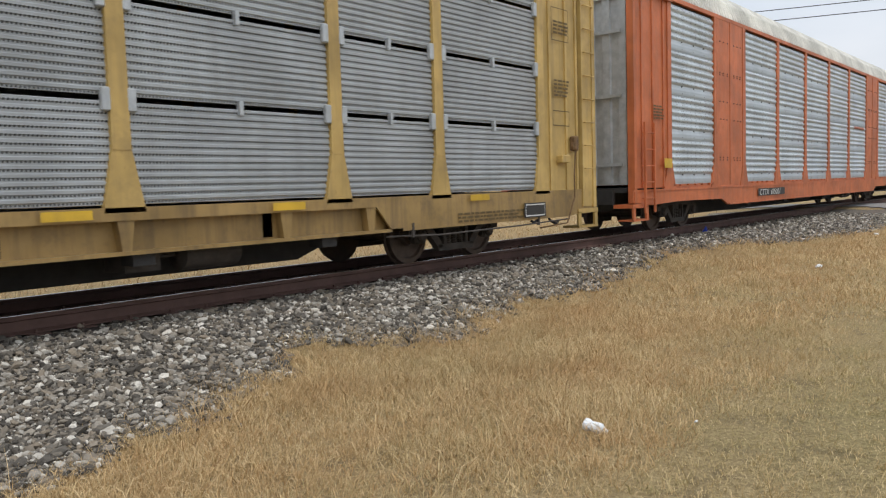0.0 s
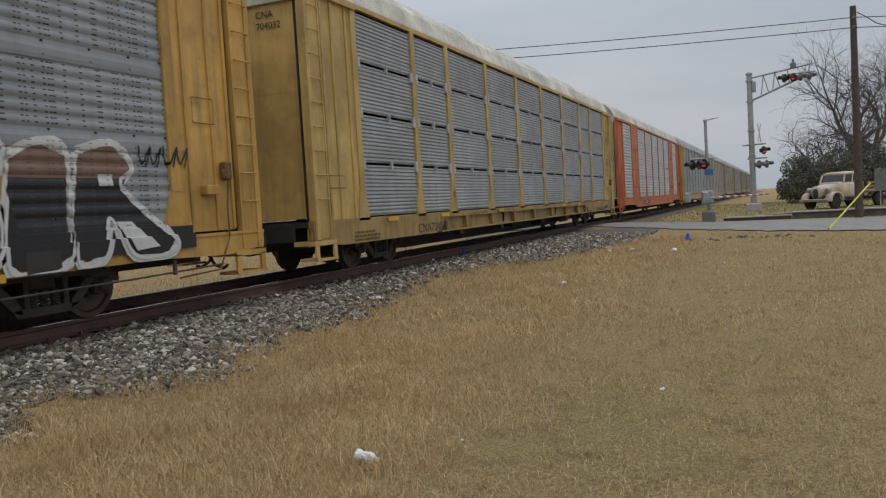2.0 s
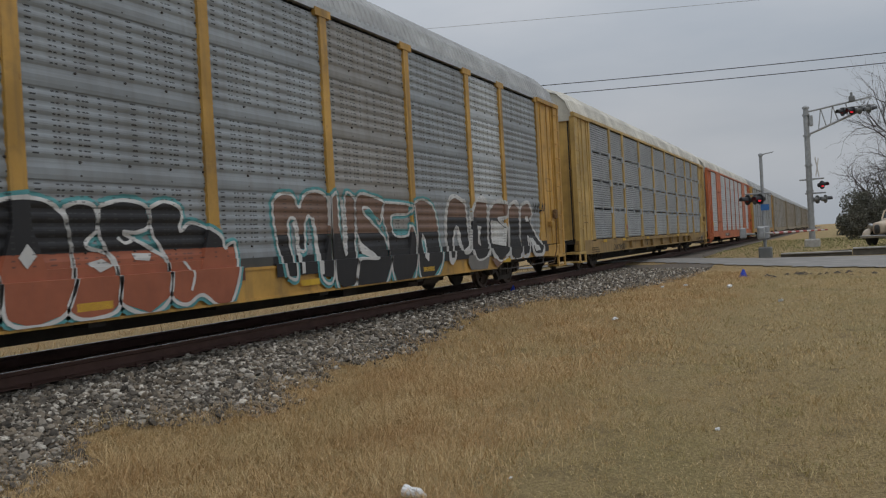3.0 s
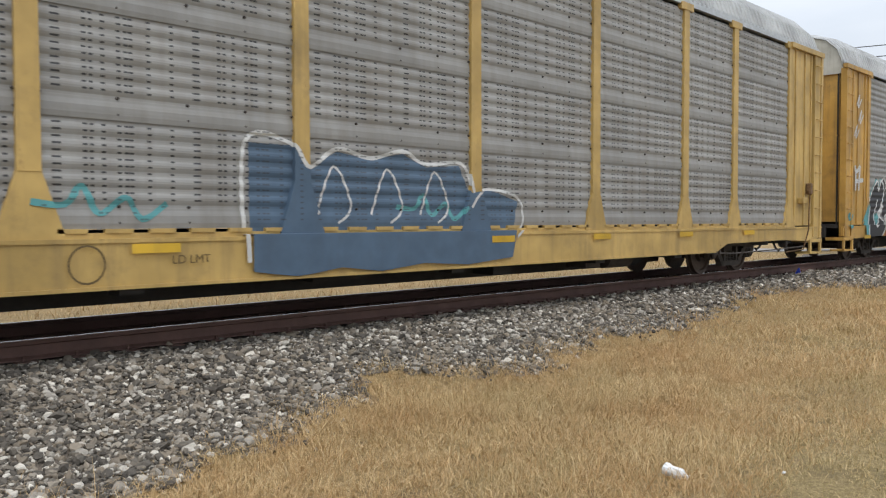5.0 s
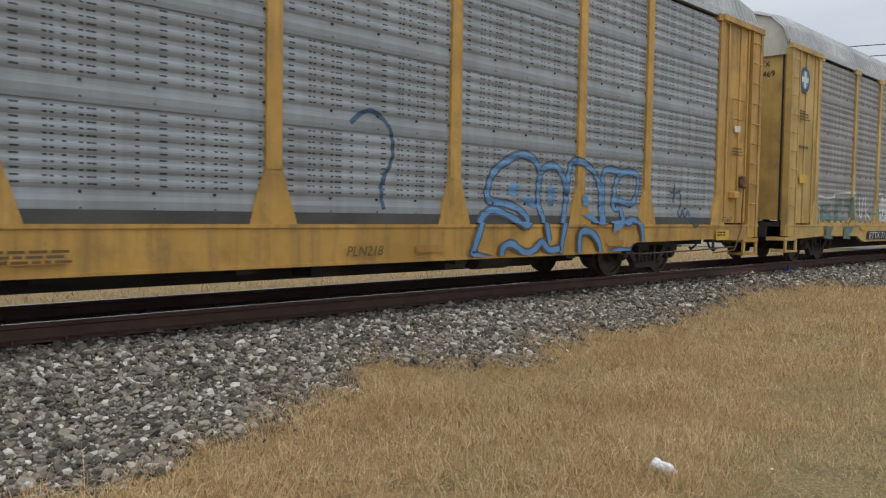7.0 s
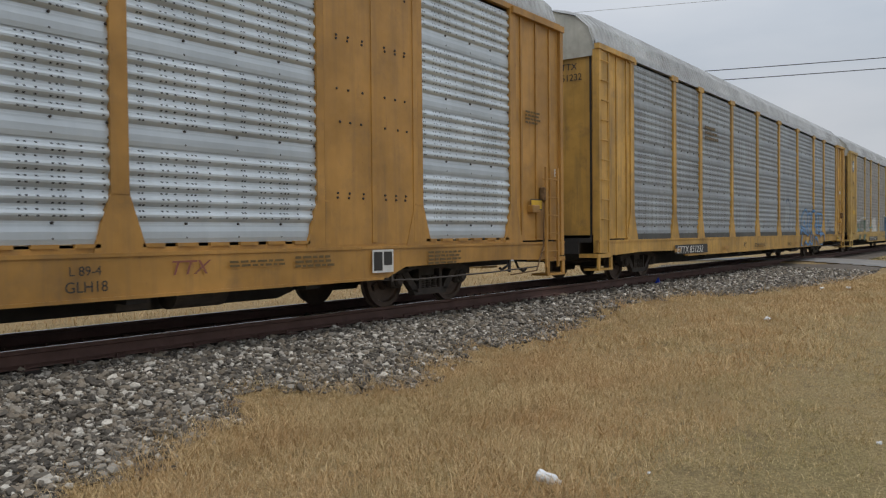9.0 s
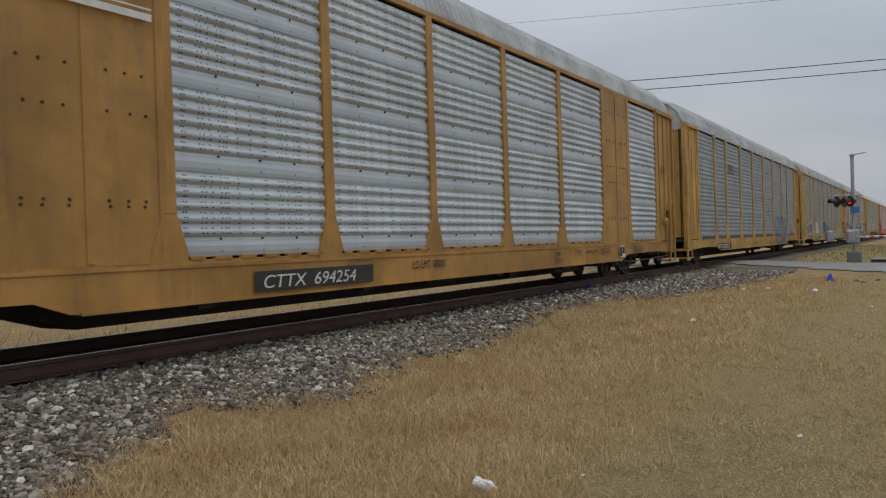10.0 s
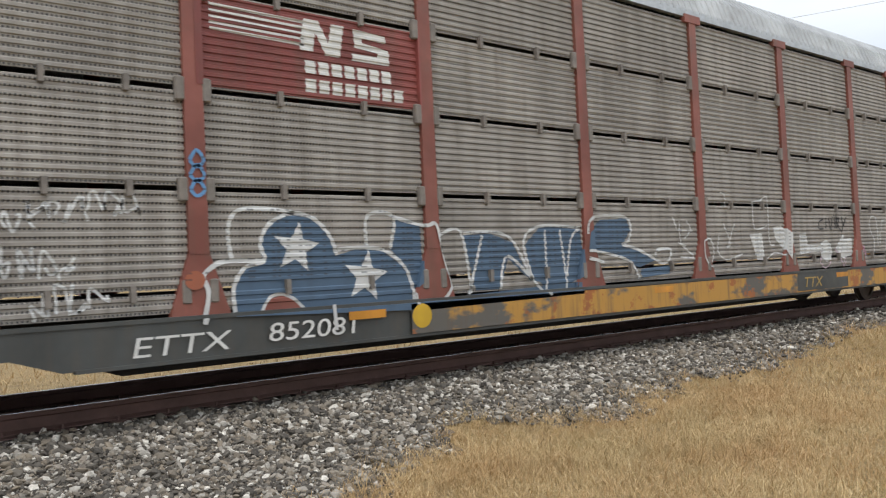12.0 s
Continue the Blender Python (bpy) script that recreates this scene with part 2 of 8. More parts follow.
GALV = plain("galvanised_steel", (0.50, 0.52, 0.53), 0.45, 0.4, 0.25)
BLACK_STEEL = plain("sooty_steel", (0.035, 0.032, 0.03), 0.75, 0.0, 0.4)
TRUCK_STEEL = plain("dusty_cast_steel", (0.075, 0.062, 0.052), 0.8, 0.0, 0.45)
WHEEL_RIM = plain("worn_wheel_steel", (0.12, 0.085, 0.065), 0.6, 0.3, 0.4)
RAIL_RUST = plain("rusty_rail_steel", (0.13, 0.07, 0.055), 0.8, 0.0, 0.35, 3)
RAIL_TOP = plain("polished_rail_head", (0.55, 0.55, 0.55), 0.25, 0.9, 0.15)
TIE_WOOD = plain("creosoted_tie", (0.055, 0.042, 0.034), 0.9, 0.0, 0.5, 9, 0.01)
INSIDE = plain("dark_interior_deck", (0.06, 0.058, 0.055), 0.8)
DECAL_WHITE = plain("white_lettering", (0.68, 0.67, 0.63), 0.6, 0, 0.2)
DECAL_BLACK = plain("black_lettering", (0.03, 0.028, 0.025), 0.6, 0, 0.2)
DECAL_DARK = plain("faded_dark_lettering", (0.13, 0.085, 0.03), 0.7, 0, 0.2)
SPRAY_WHITE = spray("white_spray_paint", (0.62, 0.62, 0.60))
SPRAY_BLACK = spray("black_spray_paint", (0.014, 0.014, 0.016))
SPRAY_TEAL = spray("teal_spray_paint", (0.10, 0.33, 0.34))
SPRAY_ORANGE = spray("orange_spray_paint", (0.36, 0.11, 0.055))
SPRAY_BLUE = spray("slate_blue_spray_paint", (0.075, 0.125, 0.19))
SPRAY_SKY = spray("sky_blue_spray_paint", (0.12, 0.28, 0.50))
SPRAY_NAVY = spray("navy_spray_paint", (0.04, 0.09, 0.15))
SPRAY_GREEN = spray("green_spray_paint", (0.13, 0.175, 0.135))
SPRAY_GREY = spray("grey_spray_paint", (0.19, 0.18, 0.165))
SPRAY_BROWN = spray("brown_spray_paint", (0.20, 0.12, 0.085))
SPRAY_MAROON = spray("maroon_spray_paint", (0.13, 0.045, 0.03))
SPRAY_SMOKE = spray("smoky_blue_spray_paint", (0.085, 0.105, 0.13))
SPRAY_PALE_PINK = spray("pale_pink_spray_paint", (0.55, 0.42, 0.46))
SPRAY_PINK = spray("pink_spray_paint", (0.50, 0.25, 0.33))
LAWN = ground_mat()
STONE = stone_mat()
# near-black colour holds both oil stains and the shade under the train
OIL_AND_SHADE = plain("oil_stained_ballast", (0.035, 0.031, 0.028), 0.8, 0, 0.4, 22, 0.03)
FINES = plain("ballast_fines", (0.17, 0.14, 0.11), 0.95, 0, 0.45, 22, 0.03)
ASPHALT = plain("pale_worn_asphalt", (0.27, 0.255, 0.235), 0.9, 0, 0.3, 1.5, 0.01)


# ---- mesh building ----
class Build:
    """Collects simple solids into one mesh."""

    def __init__(self):
        self.v, self.f = [], []

    def add(self, verts, faces):
        k = len(self.v)
        self.v += [tuple(p) for p in verts]
        self.f += [tuple(i + k for i in q) for q in faces]
        return self

    def box(self, x0, x1, y0, y1, z0, z1):
        p = [(x, y, z) for z in (z0, z1) for y in (y0, y1) for x in (x0, x1)]
        return self.add(p, [(0, 2, 3, 1), (4, 5, 7, 6), (0, 1, 5, 4), (2, 6, 7, 3), (0, 4, 6, 2), (1, 3, 7, 5)])

    def bevelled(self, x0, x1, y0, y1, z0, z1, c=0.02):
        """A box with its edges along z and its top rim cut off."""
        def ring(i, z):
            a, b, d, e = x0 + i, x1 - i, y0 + i, y1 - i
            return [(a + c, d, z), (b - c, d, z), (b, d + c, z), (b, e - c, z), (b - c, e, z), (a + c, e, z), (a, e - c, z), (a, d + c, z)]
        rings = [ring(c, z0), ring(0, z0 + c), ring(0, z1 - c), ring(c, z1)]
        p = [q for r in rings for q in r]
        faces = [tuple(range(7, -1, -1)), tuple(range(24, 32))]
        for k in range(3):
            faces += [(k * 8 + i, k * 8 + (i + 1) % 8, k * 8 + 8 + (i + 1) % 8, k * 8 + 8 + i) for i in range(8)]
        return self.add(p, faces)

    def tube(self, a, b, r0, r1=None, n=8):
        a, b = Vector(a), Vector(b)
        r1 = r0 if r1 is None else r1
        w = (b - a).normalized()
        s = w.orthogonal().normalized()
        t = w.cross(s)
        p = []
        for c, r in ((a, r0), (b, r1)):
            p += [c + s * (r * math.cos(2 * math.pi * i / n)) + t * (r * math.sin(2 * math.pi * i / n)) for i in range(n)]
        return self.add(p, [(i, (i + 1) % n, n + (i + 1) % n, n + i) for i in range(n)] + [tuple(range(n - 1, -1, -1)), tuple(range(n, 2 * n))])

    def path(self, pts, r, n=6):
        """A bent round bar, in one piece."""
        pts = [Vector(p) for p in pts]
        v, f = [], []
        for i, p in enumerate(pts):
            w = (pts[min(i + 1, len(pts) - 1)] - pts[max(i - 1, 0)]).normalized()
            side = w.cross(Vector((0.31, 0.17, 0.94))).normalized()
            up = w.cross(side)
            v += [p + side * (r * math.cos(2 * math.pi * k / n)) + up * (r * math.sin(2 * math.pi * k / n)) for k in range(n)]
        for i in range(len(pts) - 1):
            f += [(i * n + k, i * n + (k + 1) % n, i * n + n + (k + 1) % n, i * n + n + k) for k in range(n)]
        m = (len(pts) - 1) * n
        return self.add(v, f + [tuple(range(n - 1, -1, -1)), tuple(range(m, m + n))])

    def sweep(self, profile, x0, x1, closed=True):
        """A profile of (y, z) drawn out along x."""
        n = len(profile)
        p = [(x0, y, z) for y, z in profile] + [(x1, y, z) for y, z in profile]
        faces = [(i, (i + 1) % n, n + (i + 1) % n, n + i) for i in range(n if closed else n - 1)]
        if closed:
            faces += [tuple(range(n - 1, -1, -1)), tuple(range(n, 2 * n))]
        return self.add(p, faces)

    def prism(self, outline, y0, y1):
        """An outline of (x, z) drawn out along y."""
        n = len(outline)
        p = [(x, y0, z) for x, z in outline] + [(x, y1, z) for x, z in outline]
        return self.add(p, [(i, (i + 1) % n, n + (i + 1) % n, n + i) for i in range(n)] + [tuple(range(n - 1, -1, -1)), tuple(range(n, 2 * n))])

    def lathe(self, rings, centre=(0, 0, 0), axis="y", n=24):
        """Rings of (along, radius) turned about an axis."""
        p = []
        for a, r in rings:
            for i in range(n):
                c, s = r * math.cos(2 * math.pi * i / n), r * math.sin(2 * math.pi * i / n)
                q = (c, a, s) if axis == "y" else (a, c, s) if axis == "x" else (c, s, a)
                p.append((q[0] + centre[0], q[1] + centre[1], q[2] + centre[2]))
        faces = []
        for k in range(len(rings) - 1):
            faces += [(k * n + i, k * n + (i + 1) % n, k * n + n + (i + 1) % n, k * n + n + i) for i in range(n)]
        faces += [tuple(range(n - 1, -1, -1)), tuple(range((len(rings) - 1) * n, len(rings) * n))]
        return self.add(p, faces)

    def mesh(self, name, mat, smooth=False):
        me = bpy.data.meshes.new(name)
        me.from_pydata(self.v, [], self.f)
        bm = bmesh.new()
        bm.from_mesh(me)
        bmesh.ops.recalc_face_normals(bm, faces=bm.faces)
        bm.to_mesh(me)
        bm.free()
        me.materials.append(mat)
        if smooth:
            for q in me.polygons:
                q.use_smooth = True
        return me


def part(name, build, mat, parent, label="", smooth=False):
    ob = new(name, build.mesh(name, mat, smooth))
    ob.parent = parent
    return tagged(ob, label)


def again(ob, parent, x=0.0, y=0.0, z=0.0, turn=0.0):
    """The same part once more, on the same mesh."""
    o = new(ob.name.split(".")[0], ob.data)
    o.parent = parent
    o.matrix_basis = pose(x, y, z, 0, 0, turn)
    return tagged(o, ob.get("label", ""))


def thing(name, label, category, m=None, group="", kind=""):
    ob = new(name)
    ob.empty_display_size = 0.2
    ob.matrix_basis = m or Matrix()
    return tagged(ob, label, category, group, kind)


# ---- the lie of the land ----
YC = 8.98            # middle of the track
RAIL = 0.76          # rail heads from the middle
EDGE_X = (-12, 0, 1.5, 2.5, 3.0, 3.7, 4.3, 4.6, 5.1, 5.75, 6.2, 6.7, 7.8, 9.2, 10.4, 12.5, 15.7, 18.2, 20.2, 23.7, 28, 34)
EDGE_Y = (4.7, 4.6, 4.75, 4.95, 5.18, 5.32, 5.68, 5.85, 6.3, 6.15, 5.75, 5.42, 5.82, 6.2, 5.95, 6.3, 6.82, 6.55, 5.9, 5.25, 4.5, 4.4)
ROAD_X0, ROAD_X1 = 30.0, 38.6


def lerp(x, xs, ys):
    return float(np.interp(x, xs, ys))


def road_near(y):
    return lerp(y, (-3, 0.3, 4.5, 7), (27.9, 29.3, 33.0, 34.5))


def lawn_z(x):
    return lerp(x, (0, 14, 26, 39, 46, 70), (-0.56, -0.54, -0.42, -0.26, -0.12, -0.1))


def land_z(x, y):
    """Height of the ground: lawn, the ballast shoulder, and the road's ramp up to the rails."""
    base = lawn_z(x) if y < YC else -0.42
    d = abs(y - YC)
    bed = lerp(d, (0, 1.55, 1.9, 3.4, 4.2), (-0.235, -0.235, -0.27, base + 0.03, base))
    if d > 4.2:
        bed = base
    near = road_near(y)
    on = min(max((x - near + 1.6) / 1.6, 0), 1) * min(max((ROAD_X1 + 1.5 - x) / 1.5, 0), 1)
    if on > 0:
        ramp = lerp(y, (-14, -3, 3, 7.2, 10.9, 15), (-0.38, -0.34, -0.24, -0.07, -0.07, -0.25))
        bed = bed * (1 - on) + (ramp - 0.03) * on
    return bed


def grid_sheet(name, xs, ys, mat, lift=0.0, keep=None, rough=0.0, seed=3):
    rng = np.random.default_rng(seed)
    v = [(x, y, land_z(x, y) + lift + rough * float(rng.uniform(-1, 1))) for x in xs for y in ys]
    n = len(ys)
    f = []
    for i in range(len(xs) - 1):
        for j in range(n - 1):
            if keep is None or keep((xs[i] + xs[i + 1]) / 2, (ys[j] + ys[j + 1]) / 2):
                f.append((i * n + j, (i + 1) * n + j, (i + 1) * n + j + 1, i * n + j + 1))
    me = bpy.data.meshes.new(name)
    me.from_pydata(v, [], f)
    me.materials.append(mat)
    for q in me.polygons:
        q.use_smooth = True
    return new(name, me)


gx = [-2500, -600, -150, -60, -30] + list(np.arange(-15, 60, 0.75)) + [62, 66, 72, 80, 100, 140, 200, 300, 500, 900, 2500]
gy = [-2500, -700, -200, -80, -40, -20, -12, -8] + list(np.arange(-6, 20, 0.4)) + [22, 26, 32, 45, 70, 120, 300, 900, 2500]
ground = tagged(grid_sheet("ground", gx, gy, LAWN), "dry tan and olive winter lawn beside a railway track", "ground", kind="structure")
road = tagged(grid_sheet("road", list(np.arange(26.5, ROAD_X1 + 0.01, 0.3)), [-60, -30, -15] + list(np.arange(-9, 16, 0.5)) + [20, 40, 80], ASPHALT, 0.035,
                         keep=lambda x, y: x > road_near(y)), "pale worn asphalt road over the level crossing", "road", kind="structure")


# ---- track ----
def edge_y(x):
    return lerp(x, EDGE_X, EDGE_Y) + 0.10 * math.sin(x * 5.1) + 0.06 * math.sin(x * 11.7 + 1)


bed = tagged(grid_sheet("ballast_bed", list(np.arange(-12, 34, 0.25)), list(np.arange(4.4, 13.2, 0.2)), FINES, 0.012,
                        keep=lambda x, y: y > edge_y(x) - 0.1 and x < road_near(y)), "grey crushed stone ballast bed along the track", "ballast", kind="structure")
# strip between the rails: oil stain, with under-train shade put into its colour
oil = grid_sheet("oily_strip", list(np.arange(-12, 30, 0.5)), [YC - 0.67, YC - 0.3, YC + 0.3, YC + 0.67], OIL_AND_SHADE, 0.022)
oil.parent = bed
tagged(oil, "black oil-stained stones between the rails, darkened further for shade under the train")
far_bed = tagged(grid_sheet("ballast_bed_far", [39.5, 45, 60, 90, 140, 220, 420], list(np.arange(6.0, 12.4, 0.4)), FINES, 0.012),
                 "grey ballast bed running on beyond the crossing", "ballast", kind="structure")
HEAD = [(-0.076, -0.185), (0.076, -0.185), (0.076, -0.172), (0.012, -0.15), (0.009, -0.055), (0.037, -0.04), (0.037, -0.006), (0.028, 0.0),
        (-0.028, 0.0), (-0.037, -0.006), (-0.037, -0.04), (-0.009, -0.055), (-0.012, -0.15), (-0.076, -0.172)]
track = thing("railway_track", "rusty steel rails with polished heads on dark wooden ties", "railway track", pose(0, YC, 0), kind="structure")
rail = part("rail", Build().sweep(HEAD, -14, 420), RAIL_RUST, track, "rusty brown rail")
rail.location = (0, -RAIL, 0)
again(rail, track, 0, RAIL)
shine = part("rail_head", Build().box(-14, 420, -0.024, 0.024, 0.0005, 0.003), RAIL_TOP, track, "bright polished running surface")
shine.location = (0, -RAIL, 0)
again(shine, track, 0, RAIL)
tie = part("tie", Build().bevelled(-0.115, 0.115, -1.3, 1.3, -0.38, -0.2, 0.012), TIE_WOOD, track, "dark creosoted wooden tie")
plate = part("tie_plate", Build().box(-0.09, 0.09, -0.19, 0.19, -0.199, -0.184).box(-0.03, -0.01, -0.12, -0.09, -0.184, -0.145).box(0.01, 0.03, 0.09, 0.12, -0.184, -0.145), RAIL_RUST, track, "rusty tie plate")
tie.location, plate.location = (-8, 0, 0), (-8, -RAIL, 0)
for i in range(1, 84):
    x = -8 + i * 0.5 + random.uniform(-0.03, 0.03)
    if x < 29:
        again(tie, track, x, random.uniform(-0.05, 0.05), random.uniform(-0.012, 0.006), random.uniform(-1, 1))
        again(plate, track, x, -RAIL)
        again(plate, track, x, RAIL)

# loose ballast stones
ICO = bmesh.new()
bmesh.ops.create_icosphere(ICO, subdivisions=1, radius=1.0)
ICO_V = np.array([v.co[:] for v in ICO.verts])
ICO_F = np.array([[v.index for v in f.verts] for f in ICO.faces])
ICO.free()
rng = np.random.default_rng(11)


def stone_shapes(n):
    out = []
    for k in range(n):
        p = ICO_V * rng.uniform(0.62, 1.25, (len(ICO_V), 1))
        out.append(p * np.array([rng.uniform(0.9, 1.4), rng.uniform(0.75, 1.1), rng.uniform(0.5, 0.8)]))
    return out


SHAPES = stone_shapes(24)


def scatter_stones(name, count, x0, x1, y0, y1, big, label, mat=None):
    """Loose stones on the bed, each turned its own way, in one mesh."""
    x, y = rng.uniform(x0, x1, count * 3), rng.uniform(y0, y1, count * 3)
    edge = np.interp(x, EDGE_X, EDGE_Y) + 0.10 * np.sin(x * 5.1) + 0.06 * np.sin(x * 11.7 + 1)
    near = np.interp(y, (-3, 0.3, 4.5, 7), (27.9, 29.3, 33.0, 34.5))
    ok = (y > edge + rng.normal(size=count * 3) * 0.13) & (x < near - 0.3) & (abs(abs(y - YC) - RAIL) > 0.11)
    x, y = x[ok][:count], y[ok][:count]
    k, n = len(x), len(ICO_V)
    size = np.clip(big * rng.lognormal(0, 0.42, k) * 0.5, 0.008, 0.058)
    q = rng.normal(size=(k, 4))
    a, b, c, d = (q / np.linalg.norm(q, axis=1)[:, None]).T
    turn = np.array([[1 - 2 * (c * c + d * d), 2 * (b * c - d * a), 2 * (b * d + c * a)], [2 * (b * c + d * a), 1 - 2 * (b * b + d * d), 2 * (c * d - b * a)],
                     [2 * (b * d - c * a), 2 * (c * d + b * a), 1 - 2 * (b * b + c * c)]])
    p = np.einsum("ijk,kvj->kvi", turn, np.array(SHAPES)[rng.integers(24, size=k)]) * size[:, None, None]
    p[:, :, 2] *= 0.8
    z = np.array([land_z(u, w) for u, w in zip(x.tolist(), y.tolist())])
    p += np.column_stack([x, y, z + 0.012 + size * rng.uniform(0.1, 0.75, k)])[:, None, :]
    f = (np.arange(k) * n)[:, None, None] + ICO_F
    me = bpy.data.meshes.new(name)
    me.from_pydata(p.reshape(-1, 3).tolist(), [], f.reshape(-1, 3).tolist())
    me.materials.append(mat or STONE)
    return tagged(new(name, me), label, kind="stuff")


heap = scatter_stones("loose_stones", 38000, 0.2, 11, 4.5, 8.2, 0.040, "grey and cream crushed stones")
heap.parent = bed
heap = scatter_stones("loose_stones", 17000, 11, 32, 4.4, 8.3, 0.055, "grey and cream crushed stones")
heap.parent = bed
heap = scatter_stones("loose_stones", 5200, 0.5, 14, 6.6, 8.15, 0.03, "small tan gravel beside the rail")
heap.parent = bed
# these stones take the same black, part oil and part painted shade
heap = scatter_stones("loose_stones", 2600, 0, 26, 8.3, 9.7, 0.07, "black oil-stained stones between the rails, darkened further for shade under the train", OIL_AND_SHADE)
heap.parent = bed
heap = scatter_stones("loose_stones", 2500, 3, 30, 9.8, 12.2, 0.07, "grey crushed stones beyond the track")
heap.parent = bed
heap = scatter_stones("loose_stones", 2500, -7, 0.2, 4.5, 8.2, 0.06, "grey and cream crushed stones")
heap.parent = bed
STONE_MESHES = []
for k in range(8):
    me = bpy.data.meshes.new("stone")
    me.from_pydata((SHAPES[k] * 0.034).tolist(), [], ICO_F.tolist())
    me.materials.append(STONE)
    STONE_MESHES.append(me)
for k in range(280):
    x = random.uniform(1.6, 5.5)
    y = edge_y(x) + random.uniform(0.05, 1.6)
    o = new("stone", STONE_MESHES[k % 8])
    o.parent = bed
    c = random.uniform(0.6, 1.25)
    o.matrix_basis = pose(x, y, land_z(x, y) + 0.028, random.uniform(-40, 40), random.uniform(-40, 40), random.uniform(0, 360)) @ Matrix.Diagonal((c, c, c, 1))


# grass blades
def blades(name, count, x0, x1, y0, y1, tall, wide, mat, label, ok, clump=0.0):
    r = np.random.default_rng(len(name) + count)
    xs, ys = r.uniform(x0, x1, count * 2), r.uniform(y0, y1, count * 2)
    if clump:
        cx, cy = r.uniform(x0, x1, count // 14), r.uniform(y0, y1, count // 14)
        pick = r.integers(0, len(cx), count * 2)
        xs, ys = cx[pick] + r.normal(0, clump, count * 2), cy[pick] + r.normal(0, clump, count * 2)
    pts = [(x, y) for x, y in zip(xs.tolist(), ys.tolist()) if ok(x, y)][:count]
    n = len(pts)
    p = np.array(pts)
    z = np.array([land_z(x, y) for x, y in pts]) - 0.005
    a = r.uniform(0, 2 * math.pi, n)
    lean = r.uniform(0.3, 1.95, n)
    h = tall * r.lognormal(-0.1, 0.4, n)
    swell = 0.5 + 0.25 * np.sin(p[:, 0] * 1.7 + 2.1 * np.sin(p[:, 1] * 1.3)) + 0.25 * np.sin(p[:, 1] * 3.1 + 1.9 * np.sin(p[:, 0] * 1.1))
    h *= 0.6 + 0.75 * swell
    w = wide * r.uniform(0.6, 1.4, n)
    b = r.uniform(0, 2 * math.pi, n)
    side = np.stack([np.cos(b), np.sin(b), np.zeros(n)], 1) * w[:, None]
    ahead = np.stack([np.cos(a), np.sin(a), np.zeros(n)], 1)
    root = np.column_stack([p, z])
    mid = root + ahead * (h * lean * 0.3)[:, None] + np.array([0, 0, 1]) * (h * 0.6)[:, None]
    tip = root + ahead * (h * lean)[:, None] + np.array([0, 0, 1]) * (h * np.sqrt(1.25 - 0.6 * lean))[:, None]
    v = np.empty((n, 5, 3))
    v[:, 0], v[:, 1], v[:, 2], v[:, 3], v[:, 4] = root - side, root + side, mid + side * 0.7, mid - side * 0.7, tip
    me = bpy.data.meshes.new(name)
    k = (np.arange(n) * 5)[:, None]
    quads = (k + np.array([[0, 1, 2, 3]])).tolist()
    tris = (k + np.array([[3, 2, 4]])).tolist()
    me.from_pydata(v.reshape(-1, 3).tolist(), [], quads + tris)
    me.materials.append(mat)
    return tagged(new(name, me), label, "grass", kind="stuff")


STRAW = island_mat("straw_blades", (0.38, 0.24, 0.10), (0.80, 0.62, 0.36), mid=(0.62, 0.45, 0.23), patch=((0.42, 0.245, 0.105), (0.36, 0.30, 0.15)))
OLIVE = island_mat("olive_blades", (0.29, 0.215, 0.09), (0.80, 0.62, 0.35), mid=(0.52, 0.395, 0.195), patch=((0.50, 0.335, 0.165), (0.25, 0.25, 0.10)))


def straw_side(x):
    return 2.75 + 0.35 * math.sin(x * 0.9) + 0.25 * math.sin(x * 2.3 + 1)


def ok_straw(x, y):
    return straw_side(x) + random.gauss(0, 0.5) < y < edge_y(x) + random.gauss(0.05, 0.2) and x < road_near(y) - 0.6


def ok_lawn(x, y):
    return y < straw_side(x) + random.gauss(0.3, 0.6) and x < road_near(y) - 0.6


blades("dry_grass", 74000, 0.8, 9.5, 2.0, 6.6, 0.066, 0.0022, STRAW, "long dry straw-coloured grass beside the ballast", ok_straw)
blades("dry_grass", 30000, 0.8, 9.5, 2.0, 6.6, 0.108, 0.0022, STRAW, "taller tufts of dry straw-coloured grass", ok_straw, 0.05)
blades("dry_grass", 9000, -7, 0.8, 2.0, 6.0, 0.09, 0.004, STRAW, "long dry straw-coloured grass beside the ballast", ok_straw)
blades("dry_grass", 36000, 9.5, 30, 1.8, 7.0, 0.09, 0.0042, STRAW, "long dry straw-coloured grass beside the ballast", ok_straw)
blades("short_grass", 24000, 1.5, 12, -2.5, 3.6, 0.05, 0.0024, OLIVE, "ragged tufts in the mown lawn", ok_lawn, 0.035)
blades("short_grass", 62000, 1.5, 10, -2.5, 3.6, 0.036, 0.0021, OLIVE, "short olive and tan mown lawn", ok_lawn)
blades("short_grass", 42000, 10, 30, -5, 4, 0.05, 0.005, OLIVE, "short olive and tan mown lawn", ok_lawn)
blades("field_grass", 14000, 0, 34, 12.2, 22, 0.13, 0.006, STRAW, "dry tan field grass beyond the track", lambda x, y: x < road_near(7) - 0.5)
blades("field_grass", 16000, 39.5, 75, -12, 6, 0.09, 0.012, island_mat("green_blades", (0.12, 0.14, 0.045), (0.34, 0.33, 0.13), mid=(0.21, 0.22, 0.08)), "green and tan rough grass beyond the crossing", lambda x, y: True)


# ---- the train ----
from mathutils.geometry import tessellate_polygon

